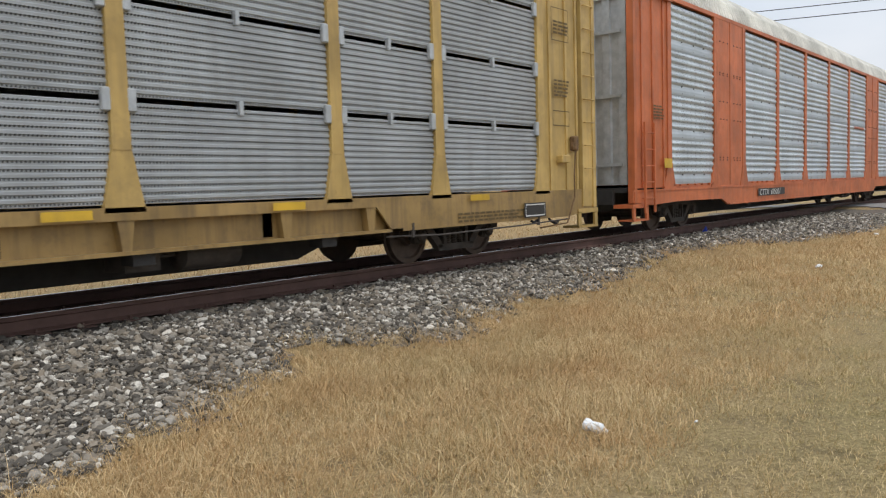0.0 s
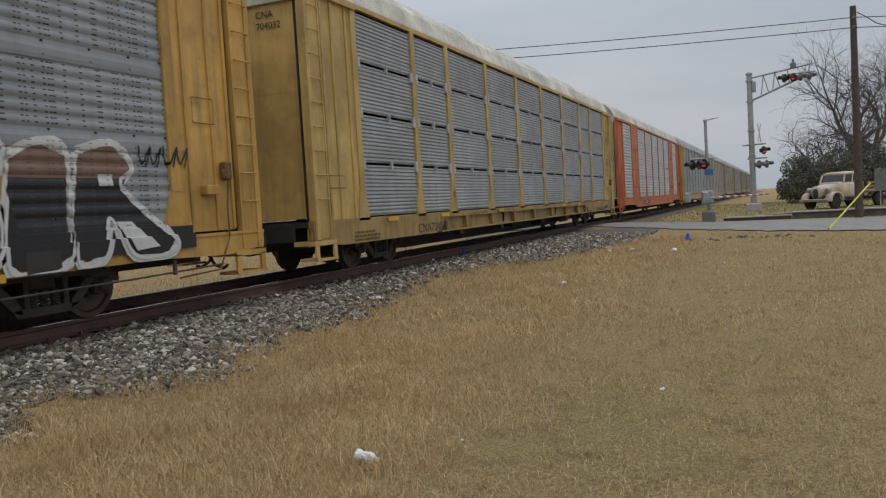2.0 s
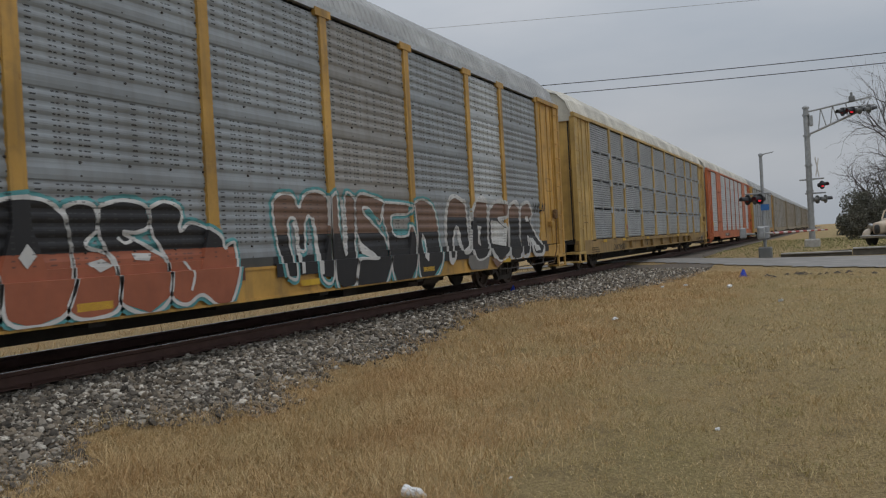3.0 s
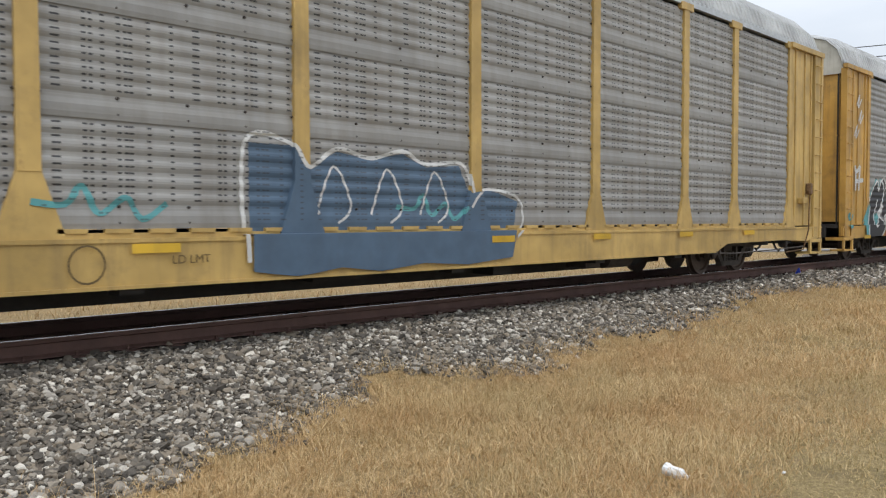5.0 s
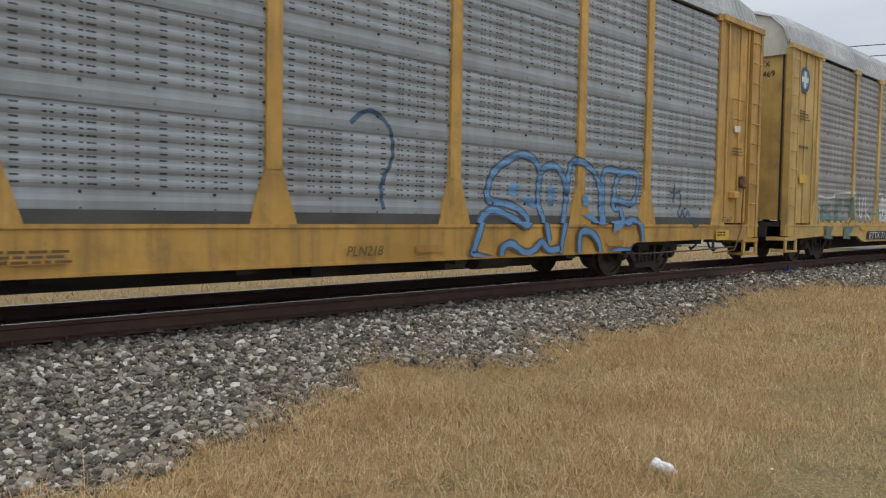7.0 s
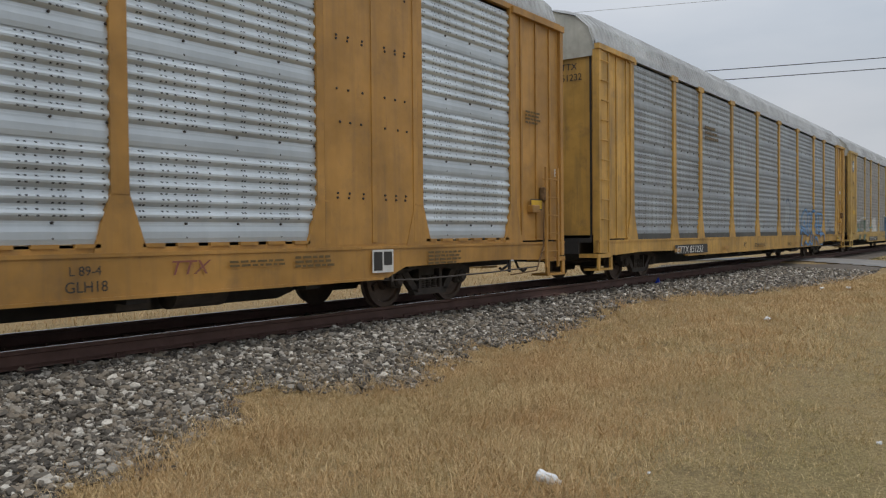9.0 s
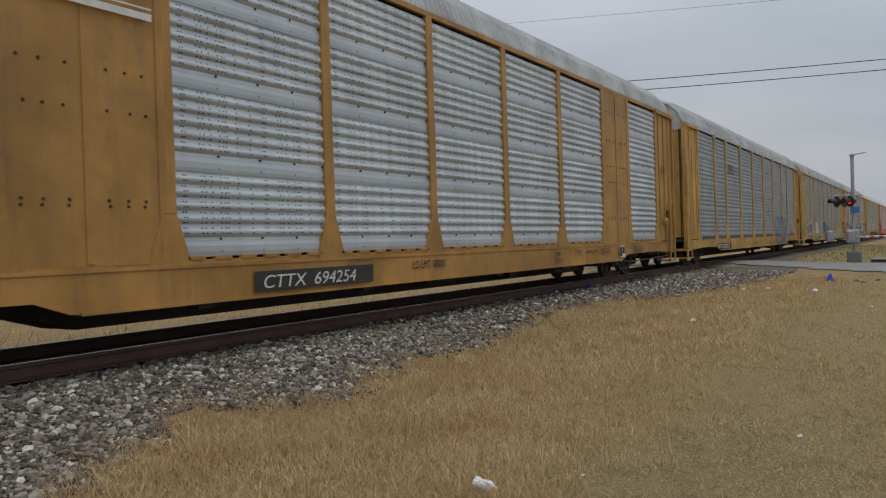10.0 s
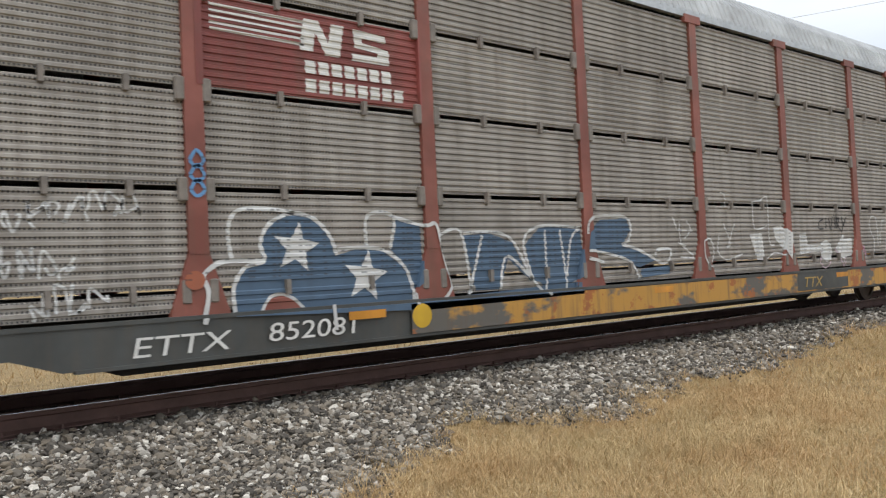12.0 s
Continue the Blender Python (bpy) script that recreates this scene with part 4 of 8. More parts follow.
        n, z0, z1, uc = (9, 1.2, 4.95, 13.3) if end_ladder == "tall" else (5, 0.62, 2.3, 12.97)
        for sgn in (1, -1):
            for i in range(n):
                child("rung", STYLE[key + ("rung",)], car, m @ pose(sgn * uc, 0, z0 + (z1 - z0) * (i + 0.5) / n))
            if n == 5:
                for e in (-0.225, 0.225):
                    child("ladder_rail", STYLE[key + ("ladder_rail",)], car, m @ pose(sgn * uc + e, 0, 0))
        child("end_door", STYLE[key + ("door",)], car, m, "folding end door")
        child("step", STYLE[key + ("step",)], car, m)
        child("buffer_beam", STYLE[key + ("beam",)], car, m, "sooty end beam")
        child("coupler", STYLE[("coupler",)], car, m, "dark cast steel coupler")
        if detail:
            child("air_hose", STYLE[("hose",)], car, m, "black air hose")
    mirror = Matrix.Diagonal((-1, 1, 1, 1))
    for name in ("end_sheet", "step"):
        src = STYLE[key] if name == "end_sheet" else STYLE[key + ("step",)]
        mk = ("mirror", name) + key
        if mk not in STYLE:
            me = src.copy()
            me.transform(mirror)
            me.flip_normals()
            STYLE[mk] = me
        for turn in (0, 180):
            if name != "step" or turn == 0:
                child(name, STYLE[mk], car, pose(0, 0, 0, 0, 0, turn))
    if detail:
        child("hand_brake", STYLE[("brake",)], car, None, "rusty hand brake gear with a chain")
        child("brake_chain", STYLE[("chain",)], car, None, "rusty brake chain")
        child("brake_rod", STYLE[("rod",)], car, None, "thin steel brake rod")
        child("brake_reservoir", STYLE[("tank",)], car, None, "cylindrical brake reservoir")
    # roof and top rail
    child("roof", roof_mesh(roof), car)
    key = ("rail", paint.name, cap)
    if key not in STYLE:
        q = Build().box(-13.5, 13.5, -W + 0.005, -W + 0.1, EAVE - 0.04, EAVE + 0.05)
        if cap:
            q.box(-13.5, 13.5, -W + 0.06, -W + 0.1, EAVE + 0.05, EAVE + 0.12)
        STYLE[key] = q.mesh("top_rail", paint if not cap else GALV)
    for turn in (0, 180):
        child("top_rail", STYLE[key], car, pose(0, 0, 0, 0, 0, turn))
    # trucks and wheels
    car["turning"] = 1
    for u in (-10.05, 10.05):
        tr = child("truck", TRUCK_ME, car, pose(u, 0, 0), "dark three-piece freight truck")
        for sgn in (-1, 1):
            for q in (-0.15, 0.0, 0.15):
                child("spring", SPRING_ME, tr, pose(q, sgn * 1.0, 0))
        for q in (-0.85, 0.85):
            child("wheelset", WHEELS_ME, tr, pose(q, 0, 0.42), "worn steel wheels on an axle")
    return car


# ---- lettering and spray paint ----
def fold_of(car):
    """The wagon's side as breaks in height and their outward reach."""
    prof = []
    rows, gap, kind = FOLDS[car.name]
    for i in range(len(rows) - 1):
        prof += wave(rows[i] + (gap if i else 0), rows[i + 1], kind)
    return [z for o, z in prof], [o for o, z in prof]


def letters(car, text, u, z, size, mat, y=-W - 0.045, slant=0.0, wide=1.0, align="LEFT", name="lettering", label=""):
    c = bpy.data.curves.new(name, "FONT")
    c.body, c.size, c.shear, c.align_x = text, size, slant, align
    c.extrude = 0.001
    c.materials.append(mat)
    o = new(name, c)
    o.parent = car
    o.matrix_basis = pose(u, y, z, 90) @ Matrix.Diagonal((wide, 1, 1, 1))
    return tagged(o, label or "stencilled lettering")


def end_letters(car, rows, z, size):
    """Stencilled lines on the rear end of a wagon."""
    for k, text in enumerate(rows):
        o = letters(car, text, 0, 0, size, DECAL_BLACK, name="end_lettering")
        o.matrix_basis = pose(-13.47, -0.62, z - k * size * 1.15, 90, 0, -90)


def settle(car, me, lift, flat):
    """Lay a flat mesh in x and z on the wagon's side, over folds and posts."""
    bm = bmesh.new()
    bm.from_mesh(me)

    def cut(co, no):
        bmesh.ops.bisect_plane(bm, geom=bm.verts[:] + bm.edges[:] + bm.faces[:], plane_co=co, plane_no=no)

    if not flat:
        zs, os = fold_of(car)
        foot, z0 = FEET[car.name]
        lo, hi = min(v.co.x for v in bm.verts) - 0.3, max(v.co.x for v in bm.verts) + 0.3
        for p in POSTS:
            if lo < p < hi:
                for sgn in (-1, 1):
                    for e in (0.104, 0.107):
                        cut((p + sgn * e, 0, 0), (1, 0, 0))
                    for e in (0.003, 0.007):
                        cut((p + sgn * (foot + e), 0, z0), (0.62 * sgn, 0, foot - 0.1))

        def on_post(u, z):
            half = max(0.1055, foot + 0.005 - (foot - 0.1) * (z - z0) / 0.62)
            return any(abs(u - p) < half for p in POSTS)

        lo, hi = min(v.co.z for v in bm.verts), max(v.co.z for v in bm.verts)
        skirt = SKIRTS[car.name]
        for z in [zs[0] - 0.07, zs[0] - 0.065] + ([1.106, 1.109] if skirt else []) + zs:
            if lo < z < hi:
                cut((0, 0, z), (0, 0, 1))
        ends = abs(sum(v.co.x for v in bm.verts) / len(bm.verts)) > 11.75
        low = LOWS[car.name]
        for v in bm.verts:
            v.co.z = max(v.co.z, low + (0.15 if abs(v.co.x) > 8.5 else 0.0))
            if v.co.z < zs[0] - 0.066:
                v.co.y = -W - 0.046 - lift
            elif skirt and v.co.z < 1.1075 and not on_post(v.co.x, v.co.z):
                v.co.y = -W + 0.009 - lift
            elif ends or on_post(v.co.x, v.co.z):
                v.co.y = -W - 0.008 - lift
            else:
                v.co.y = -PANEL_Y - float(np.interp(v.co.z, zs, os)) - 0.004 - lift
    else:
        for v in bm.verts:
            v.co.y = -W - 0.046 - lift
    bm.to_mesh(me)
    bm.free()


def spray_patch(car, outline, mat, lift=0.002, label="spray-painted patch", name="graffiti", flat=False):
    """A filled area from its outline in metres along and up the side."""
    me = bpy.data.meshes.new(name)
    me.from_pydata([(u, 0, z) for u, z in outline], [], tessellate_polygon([[Vector((u, z, 0)) for u, z in outline]]))
    settle(car, me, lift, flat)
    me.materials.append(mat)
    o = new(name, me)
    o.parent = car
    return tagged(o, label)


def spray_line(car, pts, width, mat, lift=0.004, label="spray-painted line", name="graffiti", smooth=True, flat=False):
    """A sprayed stroke through points along and up the side."""
    if smooth and len(pts) > 2:
        q = []
        for i in range(len(pts) - 1):
            p0, p1, p2, p3 = pts[max(i - 1, 0)], pts[i], pts[i + 1], pts[min(i + 2, len(pts) - 1)]
            for k in range(6):
                t = k / 6
                q.append(tuple(0.5 * (2 * b + (c - a) * t + (2 * a - 5 * b + 4 * c - d) * t * t + (3 * b - a - 3 * c + d) * t ** 3) for a, b, c, d in zip(p0, p1, p2, p3)))
        pts = q + [pts[-1]]
    v, f = [], []
    for i, p in enumerate(pts):
        a, b = Vector(pts[max(i - 1, 0)]), Vector(pts[min(i + 1, len(pts) - 1)])
        d = (b - a).normalized()
        w = width * 0.5 * (0.95 + 0.08 * math.sin(i * 0.9) + 0.05 * math.sin(i * 2.3))
        v += [(p[0] - d.y * w, 0, p[1] + d.x * w), (p[0] + d.y * w, 0, p[1] - d.x * w)]
    f = [(2 * i, 2 * i + 1, 2 * i + 3, 2 * i + 2) for i in range(len(pts) - 1)]
    me = bpy.data.meshes.new(name)
    me.from_pydata(v, [], f)
    settle(car, me, lift, flat)
    me.materials.append(mat)
    o = new(name, me)
    o.parent = car
    return tagged(o, label)


def above(pts, level):
    """The part of an outline that lies above a height."""
    res = []
    for (u0, z0), (u1, z1) in zip(pts, pts[1:] + pts[:1]):
        if z0 >= level:
            res.append((u0, z0))
        if (z0 - level) * (z1 - level) < 0:
            res.append((u0 + (u1 - u0) * (level - z0) / (z1 - z0), level))
    return res


def bubble(car, pts, low, high, level, label, halo):
    """A rounded letter in two colours, one above the other, inside a white edge and a wider glow."""
    ring = pts + pts[:1]
    spray_line(car, ring, 0.15, halo, 0.001, "spray-painted glow round the letter")
    spray_patch(car, pts, low, 0.004, label)
    top = above(pts, level)
    if len(top) > 2:
        spray_patch(car, top, high, 0.007, label)
    spray_line(car, ring, 0.05, SPRAY_WHITE, 0.011, "white edge of the letter")


def oval(u, z, a, b, n=20, wob=0.0):
    return [(u + a * math.cos(2 * math.pi * i / n) * (1 + wob * math.sin(i * 2.1)), z + b * math.sin(2 * math.pi * i / n) * (1 + wob * math.cos(i * 1.7))) for i in range(n)]


def block(u0, u1, z0, z1):
    return [(u0, z0), (u1, z0), (u1, z1), (u0, z1)]


def star(u, z, r):
    return [(u + (r if i % 2 == 0 else r * 0.42) * math.sin(math.pi * i / 5 + 0.15), z + (r if i % 2 == 0 else r * 0.42) * math.cos(math.pi * i / 5 + 0.15)) for i in range(10)]


def small_print(car, u, z, rows, width, mat, size=0.035, y=-W - 0.012, name="small_print"):
    """Stencilled notes too small to read: short bars in rows."""
    b = Build()
    for i in range(rows):
        x = u
        while x < u + width * random.uniform(0.75, 1.0):
            w = random.uniform(0.05, 0.16)
            b.box(x, x + w, y - 0.002, y, z - i * size * 1.8, z - i * size * 1.8 + size)
            x += w + 0.03
    o = part(name, b, mat, car, "rows of small stencilled print")
    return o


def reflectors(car, us, z, mat=None):
    for u in us:
        spray_patch(car, block(u - 0.24, u + 0.24, z, z + 0.09), mat or YELLOW_BRIGHT, 0.004, "yellow reflective strip", "reflector", flat=True)


# wagons ahead, far down the line
SHEET_GREY = worn_paint("grey_post_paint", (0.27, 0.27, 0.25), amount=0.4)
# desaturated tan: distance haze is mixed into the far wagons' paint
HAZED_TAN = worn_paint("faded_tan_paint", (0.30, 0.25, 0.17), amount=0.5)
FLAKE = flaking()
CLIP_BROWN = plain("rust_stained_steel", (0.24, 0.21, 0.18), 0.7, 0, 0.4)
rack_car(-7, "distant grey and yellow enclosed car-carrying wagon", HAZED_TAN, [PANEL_GREY], "slots", ROOF_GREY, DARK_RUST, detail=False)
rack_car(-6, "distant weathered brown car-carrying wagon with dark sheets", HAZED_TAN, [PANEL_BROWN], "slots", ROOF_GREY, DARK_RUST, detail=False)
rack_car(-5, "distant yellow car-carrying wagon with grey sheets", HAZED_TAN, [PANEL_GREY], "slots", ROOF_GREY, DARK_RUST, detail=False)
rack_car(-4, "tan car-carrying wagon with weathered sheets", HAZED_TAN, [PANEL_BROWN], "slots", ROOF_GREY, DARK_RUST, detail=False)
rack_car(-3, "yellow car-carrying wagon with dull grey sheets", HAZED_TAN, [PANEL_DULL], "slots", ROOF_GREY, DARK_RUST, detail=False)
wagon = rack_car(-2, "yellow car-carrying wagon with grey perforated sheets", YELLOW, [PANEL_GREY], "slots", ROOF_GREY, YELLOW, post=SHEET_GREY, detail=False)

# orange wagon with galvanised sheets
wagon = rack_car(-1, "orange car-carrying wagon with bright galvanised side sheets", ORANGE, [PANEL_BRIGHT], "coarse", ROOF_CREAM, GALV, solid=(1, 7), end_ladder="short", cap=False)
spray_patch(wagon, block(-6.1, -3.75, 0.66, 0.86), DECAL_BLACK, 0.002, "black number panel", "number_panel", True)
letters(wagon, "CTTX  695001", -6.0, 0.68, 0.22, DECAL_WHITE, -W - 0.052, 0.2, 1.35)
spray_patch(wagon, block(-12.15, -11.75, 1.42, 1.62), YELLOW_BRIGHT, 0.0, "yellow warning plate", "warning_plate", True)
spray_patch(wagon, block(5.0, 6.6, 2.9, 3.0), SPRAY_ORANGE, 0.01, "faded orange mark", "mark")
small_print(wagon, -12.6, 2.7, 5, 0.5, DECAL_DARK)

# pale yellow wagon with fine perforated sheets
wagon = rack_car(0, "pale yellow car-carrying wagon with fine perforated steel sheets and gaps between", YELLOW_PALE, [PANEL_FINE], "fine", ROOF_CREAM, YELLOW_PALE, sill="belly", gap=0.055, cap=False, foot_z=0.98)
end_letters(wagon, ("CNA", "704032"), 4.62, 0.17)
letters(wagon, "CNA704032", -9.3, 0.61, 0.29, DECAL_BLACK, -W - 0.004, 0.0, 1.15)
reflectors(wagon, (-10.6, -7.8, -3.6, 3.6, 6.2, 9.9), 0.925)
small_print(wagon, 12.15, 3.9, 4, 0.5, DECAL_DARK)
small_print(wagon, 12.15, 2.9, 5, 0.5, DECAL_DARK)
small_print(wagon, 9.4, 0.72, 3, 2.0, DECAL_DARK, 0.03)
small_print(wagon, -12.2, 0.74, 3, 1.1, DECAL_DARK, 0.04)
spray_patch(wagon, block(11.1, 11.75, 0.6, 0.84), DECAL_BLACK, 0.0, "black test panel", "test_panel", True)
spray_line(wagon, block(11.14, 11.71, 0.63, 0.81) + [(11.14, 0.63)], 0.02, DECAL_WHITE, 0.004, "white frame lines", "test_panel", False, True)
spray_line(wagon, block(12.1, 12.65, 2.15, 2.4) + [(12.1, 2.15)], 0.018, DECAL_DARK, 0.0, "stencilled box", "stencil", False)
spray_line(wagon, block(12.1, 12.65, 3.6, 4.15) + [(12.1, 3.6)], 0.018, DECAL_DARK, 0.0, "stencilled box", "stencil", False)
spray_line(wagon, block(-13.1, -12.45, 1.6, 1.82) + [(-13.1, 1.6)], 0.018, DECAL_DARK, 0.0, "stencilled box", "stencil", False)
spray_line(wagon, oval(-6.85, 0.75, 0.12, 0.12) + [(-6.73, 0.75)], 0.02, DECAL_DARK, 0.0, "stencilled ring", "stencil", False, True)
spray_patch(wagon, oval(-7.05, 1.45, 0.1, 0.09), SPRAY_ORANGE, 0.002, "orange spray spot")
spray_line(wagon, [(-6.0 + i * 0.16, 0.955 + 0.03 * (-1) ** i) for i in range(9)], 0.02, DECAL_BLACK, 0.004, "black scrawl", "graffiti", True, True)

# yellow wagon with large spray-painted letters
wagon = rack_car(1, "yellow car-carrying wagon with grey sheets covered in graffiti", YELLOW, [PANEL_GREY, PANEL_GREY, PANEL_DULL, PANEL_GREY, PANEL_GREY], "slots", ROOF_GREY, YELLOW, skirt=SILL_GREY, silver=(1, 7))
spray_patch(wagon, block(-0.2, 12.0, 0.8, 1.1), SPRAY_BLACK, -0.001, "dark band of spray paint under the letters")
spray_patch(wagon, block(-9.4, -0.9, 0.8, 1.1), SPRAY_MAROON, -0.001, "maroon band of spray paint under the letters")
spray_patch(wagon, [(-12.15, 1.1), (-11.72, 1.56), (-11.75, 0.73), (-11.95, 0.73), (-12, 0.94)], SPRAY_TEAL, 0, "teal haze beside the letters")
spray_patch(wagon, [(-7.2, 1.69), (-6.75, 1.65), (-5.57, 1.65), (-5.53, 1.1), (-6.23, 1.09), (-6.69, 1.38)], SPRAY_TEAL, 0, "teal haze between the words")
spray_patch(wagon, [(-6.36, 1.51), (-5.84, 1.55), (-5.7, 1.22), (-6.14, 1.13)], SPRAY_ORANGE, 0.003, "orange haze between the words")
spray_patch(wagon, [(-11.74, 0.74), (-11.74, 1.05), (-11.63, 1.46), (-11.41, 1.81), (-10.93, 2.2), (-10.81, 1.93), (-10.59, 2.22), (-10.32, 1.96), (-10.52, 1.56), (-10.68, 1.39), (-11.06, 1.35), (-11.19, 1.21), (-11.13, 0.95), (-10.88, 1), (-10.7, 1.19), (-10.38, 1.04), (-10.46, 0.84), (-10.7, 0.64), (-10.99, 0.44), (-11.59, 0.57)], SPRAY_BLACK, 0.003, "black angular letter")
spray_line(wagon, [(-11.75, 0.71), (-11.74, 1.05), (-11.63, 1.46), (-11.41, 1.81), (-10.93, 2.2), (-10.79, 1.93), (-10.58, 2.22), (-10.32, 1.96), (-10.52, 1.56), (-10.68, 1.41)], 0.14, SPRAY_TEAL, 0.001, "teal glow round the letter")
spray_line(wagon, [(-11.75, 0.71), (-11.74, 1.05), (-11.63, 1.46), (-11.41, 1.81), (-10.93, 2.2), (-10.79, 1.93), (-10.58, 2.22), (-10.32, 1.96), (-10.52, 1.56), (-10.68, 1.41)], 0.065, SPRAY_WHITE, 0.007, "white edge of the letter")
spray_line(wagon, [(-10.87, 1.69), (-11.06, 1.39), (-11.18, 1.24), (-11.19, 1.02), (-11.09, 0.95), (-10.85, 1.08), (-10.71, 1.21), (-10.35, 1.01), (-10.7, 0.66), (-10.99, 0.43), (-11.52, 0.47)], 0.06, SPRAY_WHITE, 0.007, "white edge of the letter")
spray_patch(wagon, [(-10.53, 1.65), (-10.38, 1.51), (-10.46, 1.38), (-10.67, 1.22), (-10.97, 1.3), (-10.67, 1.43)], SPRAY_WHITE, 0.008, "white highlight")
spray_patch(wagon, [(-11.11, 1.29), (-10.88, 1.32), (-10.78, 1.2), (-11.08, 0.97), (-11.16, 1.08)], SPRAY_TEAL, 0.009, "teal counter of the letter")
spray_patch(wagon, [(-10.57, 2.22), (-10.3, 2.29), (-10.16, 1.98), (-9.92, 1.56), (-10.04, 1.28), (-10.29, 1.17), (-10.47, 1.22), (-10.37, 1.67), (-10.31, 1.96)], SPRAY_BLACK, 0.0035, "black letter stem")
spray_patch(wagon, [(-10.11, 2.24), (-9.64, 1.96), (-9.68, 1.76), (-9.91, 1.67)], SPRAY_BLACK, 0.004, "black wedge")
spray_line(wagon, [(-10.57, 2.2), (-10.3, 2.29), (-10.16, 1.98), (-9.92, 1.56), (-9.99, 1.35), (-10.25, 1.18), (-10.25, 0.9), (-10.17, 0.78)], 0.06, SPRAY_WHITE, 0.008, "white edge of the letter")
spray_patch(wagon, [(-9.89, 1.67), (-9.64, 1.96), (-9.51, 2.17), (-9.44, 1.89), (-9.25, 2.22), (-9.17, 1.9), (-8.97, 1.58), (-8.57, 1.36), (-8.7, 0.97), (-8.98, 0.75), (-9.33, 0.62), (-10.05, 0.59), (-10.48, 0.57), (-10.32, 0.82), (-10.05, 1.17)], SPRAY_ORANGE, 0.004, "orange letter")
spray_line(wagon, [(-10.09, 2.26), (-9.66, 2.01), (-9.51, 2.17), (-9.42, 1.88), (-9.24, 2.22), (-9.17, 1.9), (-8.97, 1.61), (-8.55, 1.38), (-8.53, 1.08), (-8.82, 0.68)], 0.06, SPRAY_WHITE, 0.008, "white edge of the letter")
spray_patch(wagon, [(-9.79, 1.68), (-9.68, 1.68), (-9.7, 0.98), (-9.79, 0.98)], SPRAY_WHITE, 0.008, "white inner stem")
spray_patch(wagon, [(-9.42, 1.64), (-9.33, 1.52), (-9.22, 1.26), (-9.29, 1.09), (-9.38, 1.15)], SPRAY_WHITE, 0.008, "white inner drop")
spray_patch(wagon, [(-10.3, 1.15), (-10.08, 1.21), (-10.17, 0.89), (-10.26, 0.79)], SPRAY_WHITE, 0.008, "white inner drop")
spray_patch(wagon, [(-8.86, 2.2), (-8.69, 1.91), (-8.6, 2.23), (-8.26, 2.07), (-8.34, 1.72), (-8.65, 1.6), (-8.85, 1.56), (-8.95, 1.64)], SPRAY_ORANGE, 0.004, "orange letter tip")
spray_line(wagon, [(-8.94, 1.64), (-8.84, 2.24), (-8.67, 1.9), (-8.58, 2.23), (-8.26, 2.09), (-8.33, 1.7)], 0.055, SPRAY_WHITE, 0.008, "white edge of the letter")
spray_patch(wagon, [(-8.67, 1.6), (-8.03, 1.76), (-7.7, 1.56), (-7.5, 1.21), (-7.68, 0.75), (-8.01, 0.5), (-8.59, 0.44), (-8.81, 0.62), (-8.59, 0.88), (-8.53, 1.32)], SPRAY_BLACK, 0.005, "black round letter")
spray_line(wagon, [(-8.67, 1.61), (-8.08, 1.78), (-7.72, 1.57), (-7.51, 1.19), (-7.68, 0.75), (-8.08, 0.46), (-8.51, 0.4), (-8.84, 0.65)], 0.065, SPRAY_WHITE, 0.009, "white edge of the letter")
spray_patch(wagon, [(-8.39, 1.21), (-8.19, 1.42), (-7.89, 1.52), (-8.01, 1.09), (-8.23, 1.01)], SPRAY_WHITE, 0.009, "white eye of the letter")
spray_patch(wagon, [(-8.26, 1.18), (-8.08, 1.22), (-8.09, 1.06), (-8.22, 1.04)], SPRAY_TEAL, 0.011, "teal spot in the eye")
spray_patch(wagon, [(-8.09, 1.83), (-7.74, 2.29), (-7.62, 1.67), (-7.47, 1.94), (-7.17, 2.08), (-7.25, 1.58), (-6.31, 1.17), (-6.39, 0.84), (-6.86, 0.78), (-7.25, 1.16), (-7.21, 0.72), (-7.42, 0.55), (-7.51, 1.09), (-7.67, 1.56)], SPRAY_BLACK, 0.0045, "black angular letter")
spray_line(wagon, [(-8.12, 1.83), (-7.74, 2.3), (-7.61, 1.6), (-7.51, 1.94), (-7.16, 2.1), (-7.26, 1.57), (-6.31, 1.17), (-6.39, 0.82), (-6.89, 0.71), (-7.39, 1.25)], 0.14, SPRAY_TEAL, 0.0005, "teal glow round the letter")
spray_line(wagon, [(-8.12, 1.83), (-7.74, 2.3), (-7.61, 1.6), (-7.51, 1.94), (-7.16, 2.1), (-7.26, 1.57), (-6.31, 1.17), (-6.39, 0.82), (-6.89, 0.71), (-7.39, 1.25)], 0.06, SPRAY_WHITE, 0.0085, "white edge of the letter")
spray_line(wagon, [(-12.81, 2.54), (-12.76, 2.33), (-12.75, 1.89)], 0.11, SPRAY_WHITE, 0, "broad white sprayed stroke")
spray_line(wagon, [(-12.8, 2.51), (-12.68, 2.39), (-12.44, 2.55)], 0.11, SPRAY_WHITE, 0, "broad white sprayed stroke")
spray_line(wagon, [(-12.45, 2.55), (-12.53, 1.9)], 0.11, SPRAY_WHITE, 0, "broad white sprayed stroke")
spray_line(wagon, [(-12.77, 2.13), (-12.48, 2.16), (-12.18, 2.18)], 0.11, SPRAY_WHITE, 0, "broad white sprayed stroke")
spray_line(wagon, [(-13.31, 1.2), (-13.17, 1.28), (-13.24, 1.12), (-13.02, 1.17), (-12.96, 1.27)], 0.09, SPRAY_TEAL, 0.012, "teal scribble")
